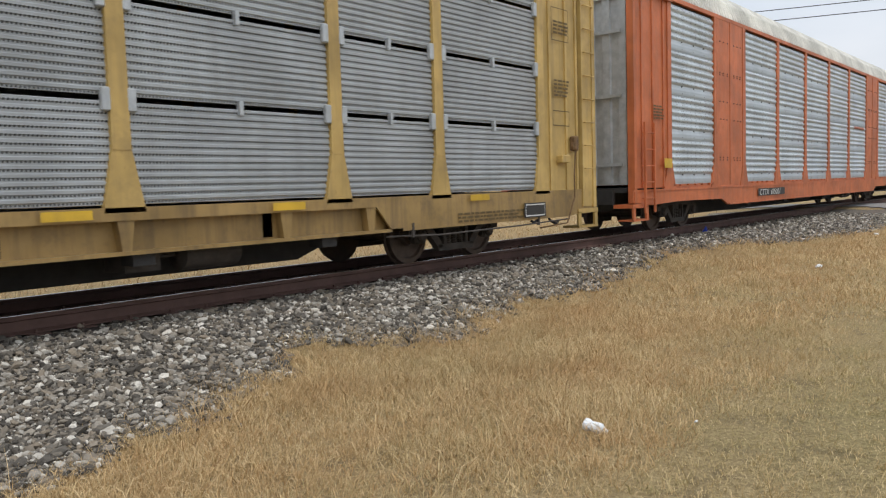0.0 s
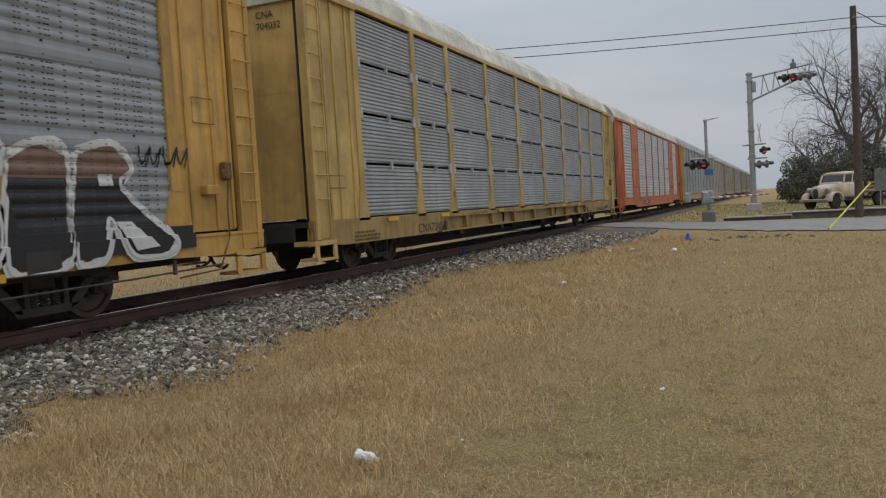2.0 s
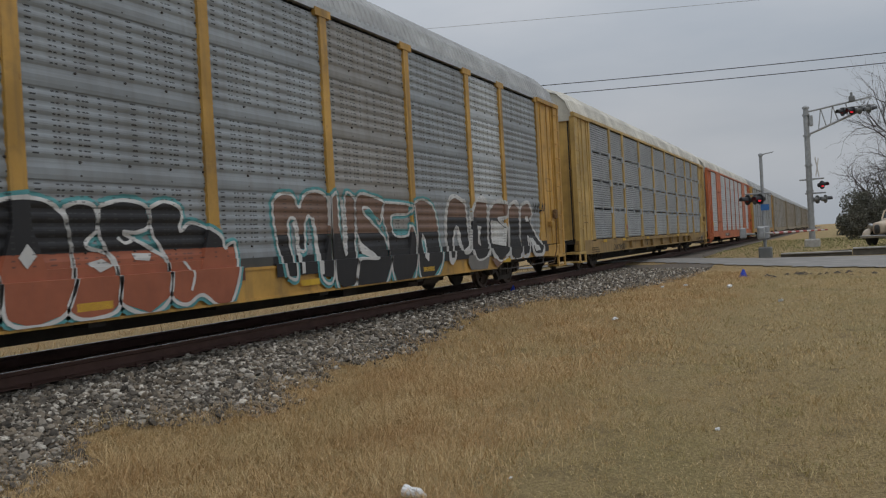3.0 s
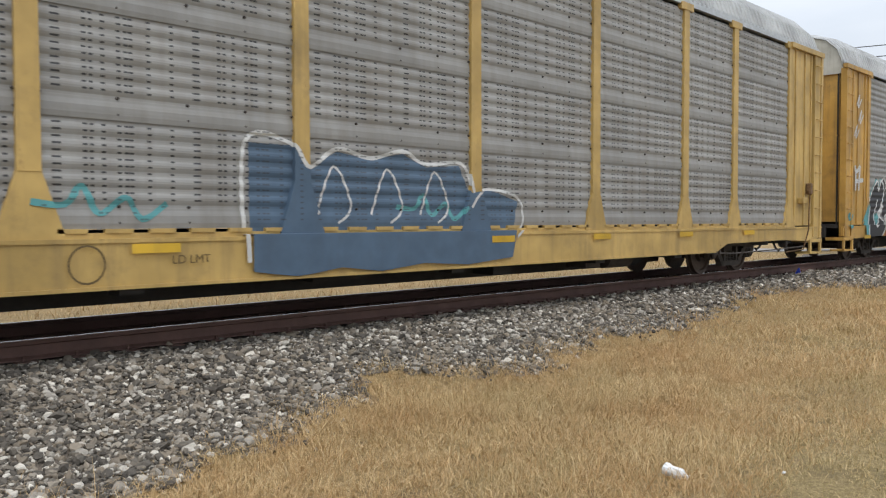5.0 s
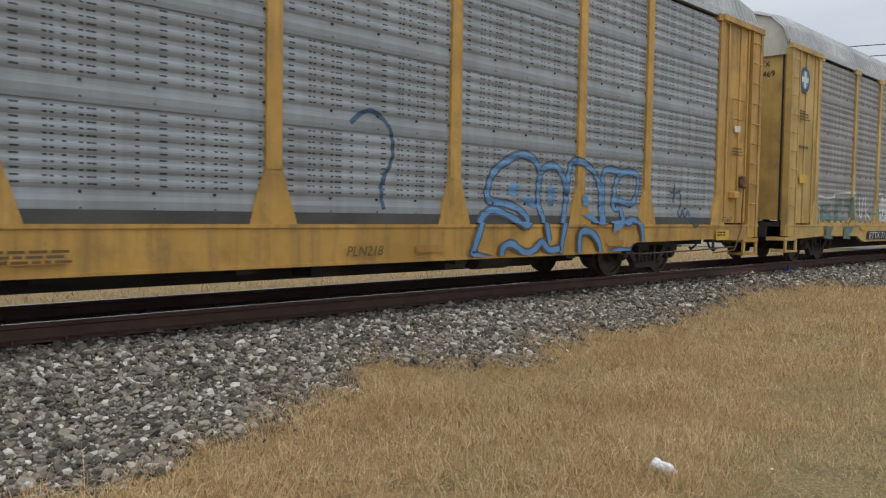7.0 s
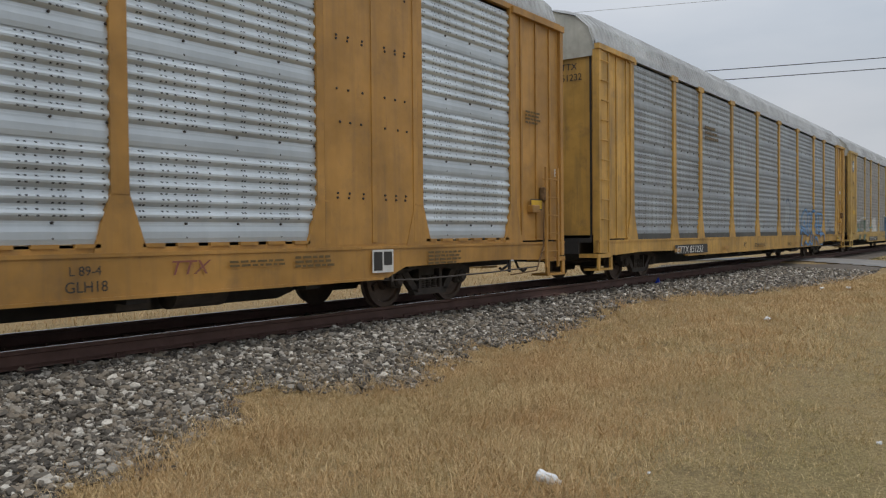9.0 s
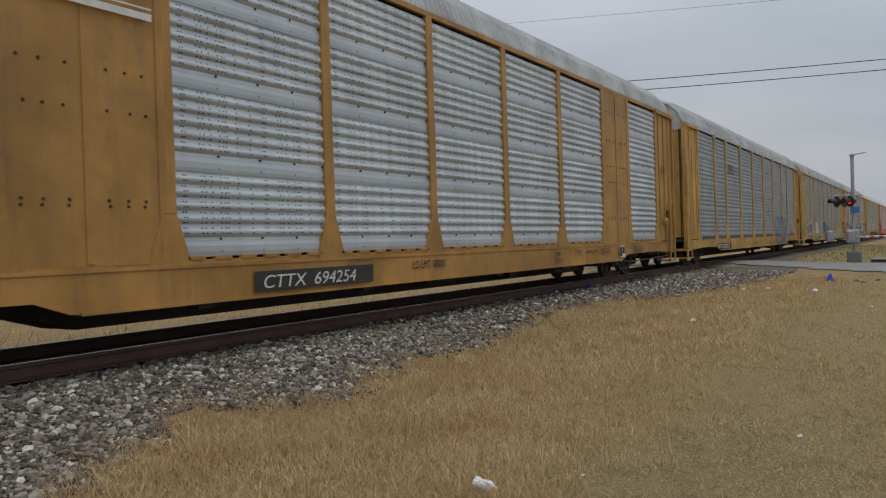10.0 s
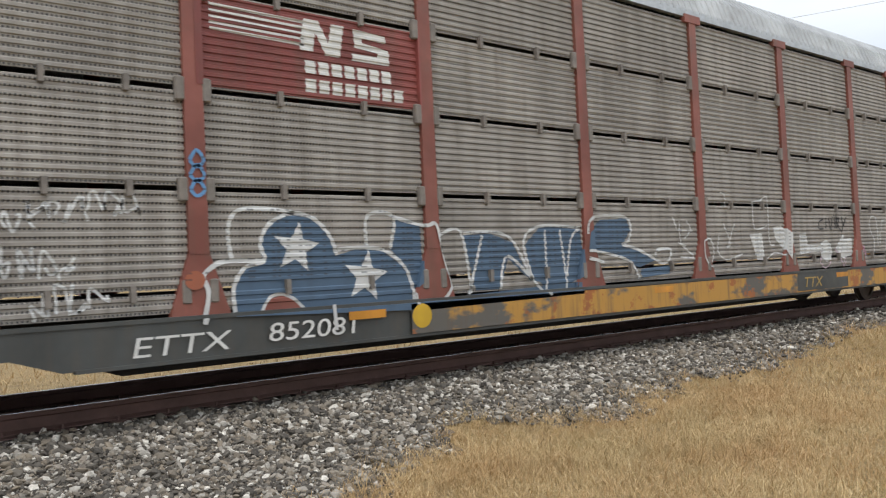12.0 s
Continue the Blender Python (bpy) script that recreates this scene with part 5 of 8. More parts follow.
spray_line(wagon, [(-13.3, 1), (-13.14, 1.07), (-13.17, 0.94), (-13, 0.98)], 0.09, SPRAY_TEAL, 0.012, "teal scribble")
bubble(wagon, [(-5.7, 1.66), (-5.54, 1.78), (-5.14, 1.83), (-4.83, 1.8), (-4.68, 1.73), (-4.71, 1.52), (-4.81, 1.4), (-4.58, 1.28), (-4.49, 1.08), (-4.53, 0.74), (-4.63, 0.61), (-4.95, 0.62), (-5.01, 0.81), (-5.11, 0.64), (-5.46, 0.65), (-5.49, 0.91), (-5.54, 1.19), (-5.61, 1.31), (-5.68, 1.47)], SPRAY_ORANGE, SPRAY_BLACK, 1.27, "black and orange bubble letter with white edge", SPRAY_TEAL)
bubble(wagon, [(-4.67, 1.73), (-4.31, 1.84), (-3.94, 1.84), (-3.71, 1.71), (-3.62, 1.48), (-3.62, 1.01), (-3.78, 0.63), (-4.18, 0.53), (-4.47, 0.64), (-4.49, 1.08), (-4.58, 1.28), (-4.74, 1.43)], SPRAY_ORANGE, SPRAY_BLACK, 1.27, "black and orange bubble letter with white edge", SPRAY_TEAL)
bubble(wagon, [(-3.68, 1.76), (-3.48, 1.82), (-3.27, 1.77), (-3.25, 1.53), (-3.42, 1.34), (-3.05, 1.19), (-3.06, 0.69), (-3.23, 0.56), (-3.59, 0.55), (-3.75, 0.68), (-3.6, 1.01), (-3.62, 1.48)], SPRAY_ORANGE, SPRAY_BLACK, 1.27, "black and orange bubble letter with white edge", SPRAY_TEAL)
bubble(wagon, [(-3.2, 1.79), (-2.86, 1.86), (-2.53, 1.79), (-2.5, 1.56), (-2.7, 1.48), (-2.89, 1.48), (-2.48, 1.28), (-2.26, 1.12), (-2.29, 0.7), (-2.63, 0.51), (-3.05, 0.68), (-3.02, 0.99), (-3.17, 1.33), (-3.24, 1.53)], SPRAY_ORANGE, SPRAY_BLACK, 1.27, "black and orange bubble letter with white edge", SPRAY_TEAL)
bubble(wagon, [(-2.47, 1.78), (-2.22, 1.86), (-1.95, 1.75), (-2, 1.49), (-1.77, 1.6), (-1.32, 1.43), (-1.24, 1.26), (-0.99, 1.32), (-1.01, 0.92), (-1.21, 0.53), (-1.46, 0.5), (-1.76, 0.67), (-2.04, 0.57), (-2.28, 0.7), (-2.24, 1.12), (-2.46, 1.48)], SPRAY_ORANGE, SPRAY_BLACK, 1.27, "black and orange bubble letter with white edge", SPRAY_TEAL)
spray_patch(wagon, [(-5.18, 1.41), (-4.99, 1.41), (-5.02, 1.3), (-5.16, 1.3)], SPRAY_WHITE, 0.012, "white counter")
spray_patch(wagon, [(-4.16, 1.38), (-4.06, 1.25), (-4.18, 1.12), (-4.27, 1.24)], SPRAY_WHITE, 0.012, "white diamond")
spray_patch(wagon, [(-2.78, 1.24), (-2.49, 1.23), (-2.53, 1.14), (-2.75, 1.16)], SPRAY_WHITE, 0.012, "white highlight")
spray_patch(wagon, [(-3.43, 1.15), (-3.22, 1.19), (-3.08, 1.11), (-3.27, 1.04)], SPRAY_WHITE, 0.012, "white highlight")
spray_line(wagon, [(-5.09, 1.27), (-5.06, 0.98), (-5.05, 0.69)], 0.04, SPRAY_WHITE, 0.012, "white inner line")
spray_line(wagon, [(-4.93, 1.22), (-4.92, 0.97), (-5, 0.66)], 0.04, SPRAY_WHITE, 0.012, "white inner line")
spray_line(wagon, [(-2.97, 1.43), (-2.87, 1.36), (-2.71, 1.42)], 0.04, SPRAY_WHITE, 0.012, "white inner line")
spray_line(wagon, [(-1.99, 1.11), (-1.87, 0.95), (-1.94, 0.74)], 0.04, SPRAY_WHITE, 0.012, "white inner line")
bubble(wagon, [(0.05, 0.79), (-0.07, 1.34), (-0.13, 1.76), (-0.08, 1.94), (0.1, 2.03), (0.36, 2.02), (0.52, 1.84), (0.66, 2.02), (0.95, 2.1), (1.25, 2.03), (1.31, 1.84), (1.25, 0.72), (0.91, 0.74), (0.89, 1.44), (0.78, 1.7), (0.65, 1.57), (0.62, 1.19), (0.47, 1.2), (0.44, 1.57), (0.33, 1.67), (0.22, 1.55), (0.28, 0.79)], SPRAY_BLACK, SPRAY_BROWN, 1.42, "black and brown bubble letter with white edge", SPRAY_TEAL)
bubble(wagon, [(1.34, 2.01), (1.57, 2.07), (1.61, 1.35), (1.71, 1.06), (1.81, 1.34), (1.82, 2.06), (2.06, 2.05), (2.12, 1.92), (2.04, 1.05), (1.9, 0.59), (1.54, 0.38), (1.31, 0.68)], SPRAY_BLACK, SPRAY_BROWN, 1.42, "black and brown bubble letter with white edge", SPRAY_TEAL)
bubble(wagon, [(2.13, 1.98), (2.29, 2.1), (2.61, 2.08), (3.08, 1.98), (3, 1.78), (2.91, 1.58), (2.57, 1.85), (2.37, 1.79), (3.1, 1.29), (3.11, 0.83), (2.89, 0.49), (2.55, 0.25), (2.05, 0.31), (1.92, 0.54), (2.06, 0.96), (2.7, 0.97), (2.17, 1.33)], SPRAY_BLACK, SPRAY_BROWN, 1.42, "black and brown bubble letter with white edge", SPRAY_TEAL)
bubble(wagon, [(3.13, 1.97), (4.07, 1.94), (4, 1.77), (3.42, 1.74), (3.33, 1.61), (3.46, 1.36), (3.95, 1.36), (4.06, 1.55), (4.21, 1.27), (4.1, 0.76), (3.86, 0.4), (3.33, 0.4), (3.13, 0.79), (3.19, 1.3), (3.04, 1.7)], SPRAY_BLACK, SPRAY_BROWN, 1.42, "black and brown bubble letter with white edge", SPRAY_TEAL)
bubble(wagon, [(4.19, 1.99), (4.67, 2.06), (5.12, 1.89), (5.27, 1.43), (5.24, 0.82), (4.81, 0.45), (4.27, 0.49), (4.18, 0.89), (4.26, 1.36)], SPRAY_BLACK, SPRAY_BROWN, 1.42, "black and brown bubble letter with white edge", SPRAY_TEAL)
spray_patch(wagon, [(4.53, 1.39), (4.69, 1.26), (4.6, 0.82), (4.45, 0.91)], SPRAY_WHITE, 0.013, "white counter")
spray_patch(wagon, [(4.54, 1.28), (4.61, 1.22), (4.58, 1), (4.5, 1.02)], SPRAY_TEAL, 0.0145, "teal counter")
spray_patch(wagon, [(2.4, 1.81), (2.57, 1.85), (2.92, 1.64), (2.67, 1.69)], SPRAY_TEAL, 0.013, "teal counter")
spray_patch(wagon, [(3.37, 1.48), (3.96, 1.47), (3.88, 1.37), (3.48, 1.36)], SPRAY_TEAL, 0.013, "teal counter")
spray_patch(wagon, [(2.15, 1.3), (2.7, 0.99), (2.61, 0.95), (2.19, 1.07)], SPRAY_WHITE, 0.013, "white counter")
spray_line(wagon, [(0.37, 1.62), (0.42, 1.39), (0.44, 0.82)], 0.09, SPRAY_WHITE, 0.012, "white inner stroke")
spray_line(wagon, [(0.84, 1.67), (0.92, 1.37), (0.94, 0.78)], 0.09, SPRAY_WHITE, 0.012, "white inner stroke")
spray_line(wagon, [(1.71, 1.98), (1.74, 1.56), (1.74, 1.1)], 0.09, SPRAY_WHITE, 0.012, "white inner stroke")
bubble(wagon, [(5.67, 1.67), (5.83, 2.02), (6.09, 2.15), (6.48, 2.07), (6.67, 1.97), (6.76, 1.12), (6.39, 0.98), (6.31, 1.37), (6.12, 1.51), (5.9, 1.13), (5.83, 0.85), (5.63, 0.85)], SPRAY_BLACK, SPRAY_BROWN, 1.72, "black and brown bubble letter with white edge", SPRAY_WHITE)
bubble(wagon, [(6.97, 1.84), (7.27, 2.09), (7.89, 2.06), (7.82, 1.04), (7.51, 0.8), (7.02, 0.77), (6.83, 1.09)], SPRAY_BLACK, SPRAY_BROWN, 1.72, "black and brown bubble letter with white edge", SPRAY_WHITE)
bubble(wagon, [(8.02, 1.88), (8.42, 2.08), (9.15, 2.05), (9.05, 1.77), (8.54, 1.69), (9.01, 1.45), (9.01, 0.9), (8.41, 0.67), (7.91, 1)], SPRAY_BLACK, SPRAY_BROWN, 1.72, "black and brown bubble letter with white edge", SPRAY_WHITE)
bubble(wagon, [(9.24, 1.93), (9.63, 2.1), (10, 1.96), (9.92, 0.85), (9.43, 0.67), (9.09, 0.8)], SPRAY_BLACK, SPRAY_BROWN, 1.72, "black and brown bubble letter with white edge", SPRAY_WHITE)
bubble(wagon, [(10.14, 2.01), (10.68, 2.13), (10.98, 1.86), (10.8, 1.6), (11.59, 0.94), (11.43, 0.76), (10.85, 0.78), (10.58, 1.25), (10.4, 0.8), (9.98, 0.78)], SPRAY_BLACK, SPRAY_BROWN, 1.72, "black and brown bubble letter with white edge", SPRAY_WHITE)
spray_patch(wagon, [(7.21, 1.54), (7.49, 1.51), (7.29, 1.06), (7.14, 1.14)], SPRAY_WHITE, 0.013, "white counter")
spray_patch(wagon, [(8.07, 1.66), (8.51, 1.63), (8.99, 1.44), (8.86, 1.02), (8.05, 1.1)], SPRAY_WHITE, 0.013, "white counter")
spray_patch(wagon, [(6.14, 1.52), (6.31, 1.37), (6.29, 1.05), (6.19, 1.05)], SPRAY_WHITE, 0.013, "white counter")
spray_patch(wagon, [(10.44, 1.77), (10.66, 1.77), (10.66, 1.63), (10.44, 1.63)], SPRAY_WHITE, 0.015, "white eye of the letter")
spray_patch(wagon, [(10.65, 1.2), (10.91, 1.19), (11.29, 0.86), (10.89, 0.83)], SPRAY_WHITE, 0.015, "white highlight")
spray_patch(wagon, [(6.57, 0.87), (7.74, 0.84), (7.57, 0.51), (6.64, 0.55), (6.5, 0.71)], SPRAY_GREY, 0.003, "grey blob below the letters")
spray_patch(wagon, [(7.85, 0.74), (8.98, 0.78), (8.57, 0.46), (8.15, 0.46)], SPRAY_BROWN, 0.003, "brown blob below the letters")
spray_line(wagon, [(11.13, 2.14), (11.18, 1.91), (11.33, 2.12), (11.25, 1.87)], 0.03, SPRAY_BLACK, 0.002, "thin black tag")
spray_line(wagon, [(11.33, 2.14), (11.38, 1.91), (11.53, 2.13), (11.45, 1.87)], 0.03, SPRAY_BLACK, 0.002, "thin black tag")
spray_line(wagon, [(11.57, 2.15), (11.62, 1.91), (11.78, 2.13), (11.69, 1.87)], 0.03, SPRAY_BLACK, 0.002, "thin black tag")
spray_line(wagon, [(11.78, 2.15), (11.83, 1.92), (11.99, 2.14), (11.91, 1.87)], 0.03, SPRAY_BLACK, 0.002, "thin black tag")
spray_patch(wagon, block(-7.05, -4.55, 0.54, 0.76), DECAL_BLACK, 0.002, "black number panel", "number_panel", True)
letters(wagon, "ETTX 700503", -6.95, 0.565, 0.24, DECAL_WHITE, -W - 0.056, 0.15, 1.45)
reflectors(wagon, (-11.9, -8.0, -3.4, 0.6, 4.6, 8.8), 0.63)
for k in range(5):
    spray_line(wagon, [(-6.75, 3.98 - k * 0.07), (-5.75, 3.95 - k * 0.07)], 0.035, DECAL_BLACK, 0.0, "dark speed line of the railway emblem", "emblem", False)
for p in ([(-5.72, 3.6), (-5.66, 3.93), (-5.5, 3.93), (-5.38, 3.72), (-5.34, 3.92), (-5.2, 3.92), (-5.26, 3.58), (-5.42, 3.58), (-5.54, 3.8), (-5.58, 3.6)],
          [(-5.1, 3.92), (-4.72, 3.9), (-4.72, 3.82), (-5.0, 3.83), (-5.0, 3.78), (-4.68, 3.74), (-4.68, 3.57), (-5.12, 3.57), (-5.12, 3.65), (-4.82, 3.65), (-4.82, 3.69), (-5.1, 3.72)]):
    spray_patch(wagon, p, DECAL_BLACK, 0.002, "dark railway emblem", "emblem")
for z, e in ((3.32, -4.62), (3.1, -4.45)):
    x = -5.72
    while x < e:
        spray_patch(wagon, block(x, x + 0.12, z, z + 0.15), DECAL_BLACK, 0.002, "dark bar of the railway's name", "emblem")
        x += 0.165
spray_patch(wagon, block(9.3, 9.75, 0.66, 0.92), DECAL_BLACK, 0.006, "black test panel", "test_panel", True)
for k, u in enumerate((-12.9, -12.6, -12.75)):
    spray_line(wagon, [(u, 3.3 + k * 0.4), (u + 0.2, 3.6 + k * 0.4), (u + 0.1, 3.25 + k * 0.4), (u + 0.35, 3.5 + k * 0.4)], 0.05, SPRAY_WHITE, 0.0, "white scrawl")
spray_line(wagon, block(12.15, 12.6, 2.5, 2.85) + [(12.15, 2.5)], 0.018, DECAL_DARK, 0.0, "stencilled box", "stencil", False)

# yellow wagon with dull sheets
wagon = rack_car(2, "yellow car-carrying wagon with dull grey sheets and scattered graffiti", YELLOW_PALE, [PANEL_DULL], "slots", ROOF_GREY, YELLOW)
spray_line(wagon, [(-11.53, 1.03), (-11.51, 1.62), (-10.99, 1.63), (-10.41, 1.67), (-10.36, 1.75), (-9.65, 1.79), (-8.9, 1.79), (-8.82, 1.36), (-8.77, 1)], 0.06, SPRAY_WHITE, 0.004, "faded white outline of the letters")
spray_patch(wagon, [(-11.32, 1.46), (-10.65, 1.51), (-10.62, 1.39), (-11.08, 1.34), (-11.07, 1.09), (-11.36, 1.07)], SPRAY_GREEN, 0.001, "faded green letter")
spray_patch(wagon, [(-10.95, 1.29), (-10.58, 1.31), (-10.6, 1.07), (-10.94, 1.06)], SPRAY_GREEN, 0.001, "faded green letter")
spray_patch(wagon, [(-10.39, 1.58), (-9.79, 1.65), (-9.79, 1.5), (-10.06, 1.45), (-10.06, 1.07), (-10.36, 1.07)], SPRAY_GREEN, 0.001, "faded green letter")
spray_patch(wagon, [(-9.65, 1.65), (-9.02, 1.71), (-8.93, 1.09), (-9.27, 1.07), (-9.35, 1.44), (-9.61, 1.42)], SPRAY_GREEN, 0.001, "faded green letter")
spray_patch(wagon, [(-11.22, 0.91), (-10.64, 0.92), (-10.77, 0.73), (-10.64, 0.61), (-11.27, 0.63), (-11.13, 0.77)], SPRAY_GREEN, 0.001, "faded green paint over the sill", flat=True)
spray_patch(wagon, [(-9.78, 0.92), (-9.08, 0.92), (-9.42, 0.69), (-9.3, 0.59), (-9.9, 0.61), (-9.81, 0.77)], SPRAY_GREEN, 0.001, "faded green paint over the sill", flat=True)
spray_line(wagon, [(-11.22, 1.11), (-11.03, 1.18), (-10.8, 1.11), (-10.65, 1.17)], 0.06, SPRAY_TEAL, 0.006, "teal stroke")
spray_line(wagon, [(-10.16, 1.11), (-9.9, 1.17), (-9.78, 1.09)], 0.06, SPRAY_TEAL, 0.006, "teal stroke")
spray_line(wagon, [(-9.71, 0.79), (-9.49, 0.83), (-9.6, 0.7), (-9.36, 0.74)], 0.06, SPRAY_TEAL, 0.006, "teal stroke")
spray_line(wagon, [(-8.45, 1.7), (-8.4, 1.25), (-8.25, 1.2), (-8.15, 1.7)], 0.07, SPRAY_WHITE, 0.002, "white sprayed stroke")
spray_line(wagon, [(-7.95, 1.75), (-7.92, 1.1)], 0.07, SPRAY_WHITE, 0.002, "white sprayed stroke", smooth=False)
spray_line(wagon, [(-7.6, 1.5), (-7.9, 1.35), (-7.5, 1.1)], 0.07, SPRAY_WHITE, 0.002, "white sprayed stroke", smooth=False)
spray_patch(wagon, [(-6.75, 1.06), (-4.95, 1.06), (-4.95, 1.4), (-5.2, 1.45), (-5.25, 1.85), (-5.6, 1.8), (-5.9, 1.88), (-6.2, 1.7), (-6.5, 1.8), (-6.7, 1.6)], SPRAY_WHITE, 0.0, "white spray-painted block")
spray_line(wagon, [(-6.7, 1.45), (-6.9, 1.6), (-6.75, 1.85), (-6.4, 1.85)], 0.04, SPRAY_WHITE, 0.002, "white outline")
spray_patch(wagon, [(-2.05, 0.6), (-1.5, 0.52), (-0.9, 0.6), (-0.3, 0.52), (0.4, 0.6), (1.2, 0.55), (2.1, 0.62), (2.3, 1.4), (1.7, 1.55), (1.3, 1.5), (1.1, 1.85), (0.5, 1.8), (0.1, 1.95), (-0.4, 1.85), (-0.9, 1.92), (-1.3, 1.7), (-1.5, 1.95), (-2.05, 1.95)], SPRAY_BLUE, 0.0, "slate blue spray-painted block")
spray_line(wagon, [(-2.1, 0.7), (-2.1, 1.95), (-1.55, 1.98), (-1.3, 1.72), (-0.9, 1.95), (-0.4, 1.87), (0.1, 1.98), (0.5, 1.84), (1.15, 1.88), (1.35, 1.5)], 0.05, SPRAY_WHITE, 0.004, "white outline of the block")
spray_line(wagon, [(1.3, 1.3), (1.6, 1.55), (2.3, 1.45), (2.4, 1.1), (2.2, 0.9)], 0.04, SPRAY_WHITE, 0.004, "white outline of the block")
for u in (-1.2, -0.4, 0.4):
    spray_line(wagon, [(u, 1.2), (u + 0.25, 1.75), (u + 0.5, 1.3), (u + 0.3, 1.1)], 0.03, SPRAY_WHITE, 0.004, "white line in the block")
for u in (-7.4, -4.2, 0.0):
    spray_line(wagon, [(u, 1.3), (u + 0.3, 1.28), (u + 0.45, 1.45), (u + 0.6, 1.2), (u + 0.85, 1.35), (u + 1.0, 1.15), (u + 1.25, 1.3)], 0.06, SPRAY_TEAL, 0.001, "teal scribble")
spray_patch(wagon, block(-7.95, -5.15, 0.56, 0.79), DECAL_BLACK, 0.002, "black number panel", "number_panel", True)
letters(wagon, "ETTX 711469", -7.85, 0.585, 0.25, DECAL_WHITE, -W - 0.056, 0.18, 1.55)
reflectors(wagon, (-8.3, -5.6, -3.1, 1.9, 4.3, 7.0, 9.6), 0.83)
spray_line(wagon, oval(-3.75, 0.74, 0.16, 0.17) + [(-3.59, 0.74)], 0.02, DECAL_DARK, 0.002, "stencilled ring", "stencil", False, True)
end_letters(wagon, ("ETTX", "711469"), 4.62, 0.2)
letters(wagon, "LD LMT", -2.95, 0.72, 0.12, DECAL_DARK)
spray_patch(wagon, oval(-12.75, 4.35, 0.3, 0.3, 28), SPRAY_NAVY, 0.0, "round dark blue railway emblem", "emblem")
spray_patch(wagon, oval(-12.75, 4.35, 0.21, 0.21, 28), SPRAY_SKY, 0.004, "pale blue middle of the emblem", "emblem")
spray_patch(wagon, block(-12.95, -12.55, 4.29, 4.41), DECAL_WHITE, 0.007, "white bar of the emblem", "emblem")
spray_patch(wagon, block(-12.81, -12.69, 4.16, 4.54), DECAL_WHITE, 0.007, "white bar of the emblem", "emblem")
small_print(wagon, -13.0, 3.6, 4, 0.5, DECAL_DARK)
small_print(wagon, -13.0, 2.75, 1, 0.6, DECAL_DARK, 0.07)
spray_patch(wagon, block(-12.95, -12.5, 1.95, 2.15), YELLOW_BRIGHT, 0.0, "yellow warning plate", "warning_plate", True)

# yellow wagon with blue bubble letters
wagon = rack_car(3, "yellow car-carrying wagon with grey sheets and blue graffiti", YELLOW, [PANEL_GREY], "slots", ROOF_GREY, YELLOW, skirt=SILL_GREY)
spray_line(wagon, [(6.06, 1.74), (5.88, 1.93), (5.57, 1.97), (5.23, 1.84), (4.98, 1.67), (4.87, 1.41), (4.93, 1.3), (5.28, 1.26), (5.57, 1.18), (5.74, 1.03), (5.63, 0.96), (5.4, 1.06), (5.01, 1.17), (4.75, 1.07), (4.64, 0.87), (4.54, 0.64), (4.55, 0.56), (5.04, 0.46), (5.14, 0.65), (5.34, 0.69), (5.63, 0.56), (5.85, 0.61), (6.01, 0.71), (6.2, 0.59), (6.49, 0.61)], 0.15, SPRAY_SMOKE, 0.001, "dark smoky edge of the letters")
spray_line(wagon, [(6.06, 1.74), (5.88, 1.93), (5.57, 1.97), (5.23, 1.84), (4.98, 1.67), (4.87, 1.41), (4.93, 1.3), (5.28, 1.26), (5.57, 1.18), (5.74, 1.03), (5.63, 0.96), (5.4, 1.06), (5.01, 1.17), (4.75, 1.07), (4.64, 0.87), (4.54, 0.64), (4.55, 0.56), (5.04, 0.46), (5.14, 0.65), (5.34, 0.69), (5.63, 0.56), (5.85, 0.61), (6.01, 0.71), (6.2, 0.59), (6.49, 0.61)], 0.085, SPRAY_SKY, 0.006, "sky blue outline of the letters")
spray_line(wagon, [(6.06, 1.74), (6.23, 1.84), (6.47, 1.83), (6.67, 1.61), (6.7, 1.31), (6.58, 0.94), (6.51, 0.46), (6.98, 0.45)], 0.15, SPRAY_SMOKE, 0.001, "dark smoky edge of the letters")
spray_line(wagon, [(6.06, 1.74), (6.23, 1.84), (6.47, 1.83), (6.67, 1.61), (6.7, 1.31), (6.58, 0.94), (6.51, 0.46), (6.98, 0.45)], 0.085, SPRAY_SKY, 0.006, "sky blue outline of the letters")
spray_line(wagon, [(6.71, 1.4), (6.81, 1.89), (7.09, 1.94), (7.43, 1.82), (7.62, 1.57), (7.65, 1.27), (7.64, 0.97)], 0.15, SPRAY_SMOKE, 0.001, "dark smoky edge of the letters")
spray_line(wagon, [(6.71, 1.4), (6.81, 1.89), (7.09, 1.94), (7.43, 1.82), (7.62, 1.57), (7.65, 1.27), (7.64, 0.97)], 0.085, SPRAY_SKY, 0.006, "sky blue outline of the letters")
spray_line(wagon, [(6.98, 0.45), (6.99, 0.82), (7.26, 0.85), (7.5, 0.69), (7.63, 0.45), (8.07, 0.53), (8.78, 0.54), (8.82, 0.9), (8.62, 1.05), (8.33, 1), (8.24, 1.22), (8.06, 1.25), (8.05, 1.38), (8.61, 1.33), (8.79, 1.66), (8.72, 1.83), (8.32, 1.84), (8.09, 1.66), (8.05, 1.42)], 0.15, SPRAY_SMOKE, 0.001, "dark smoky edge of the letters")
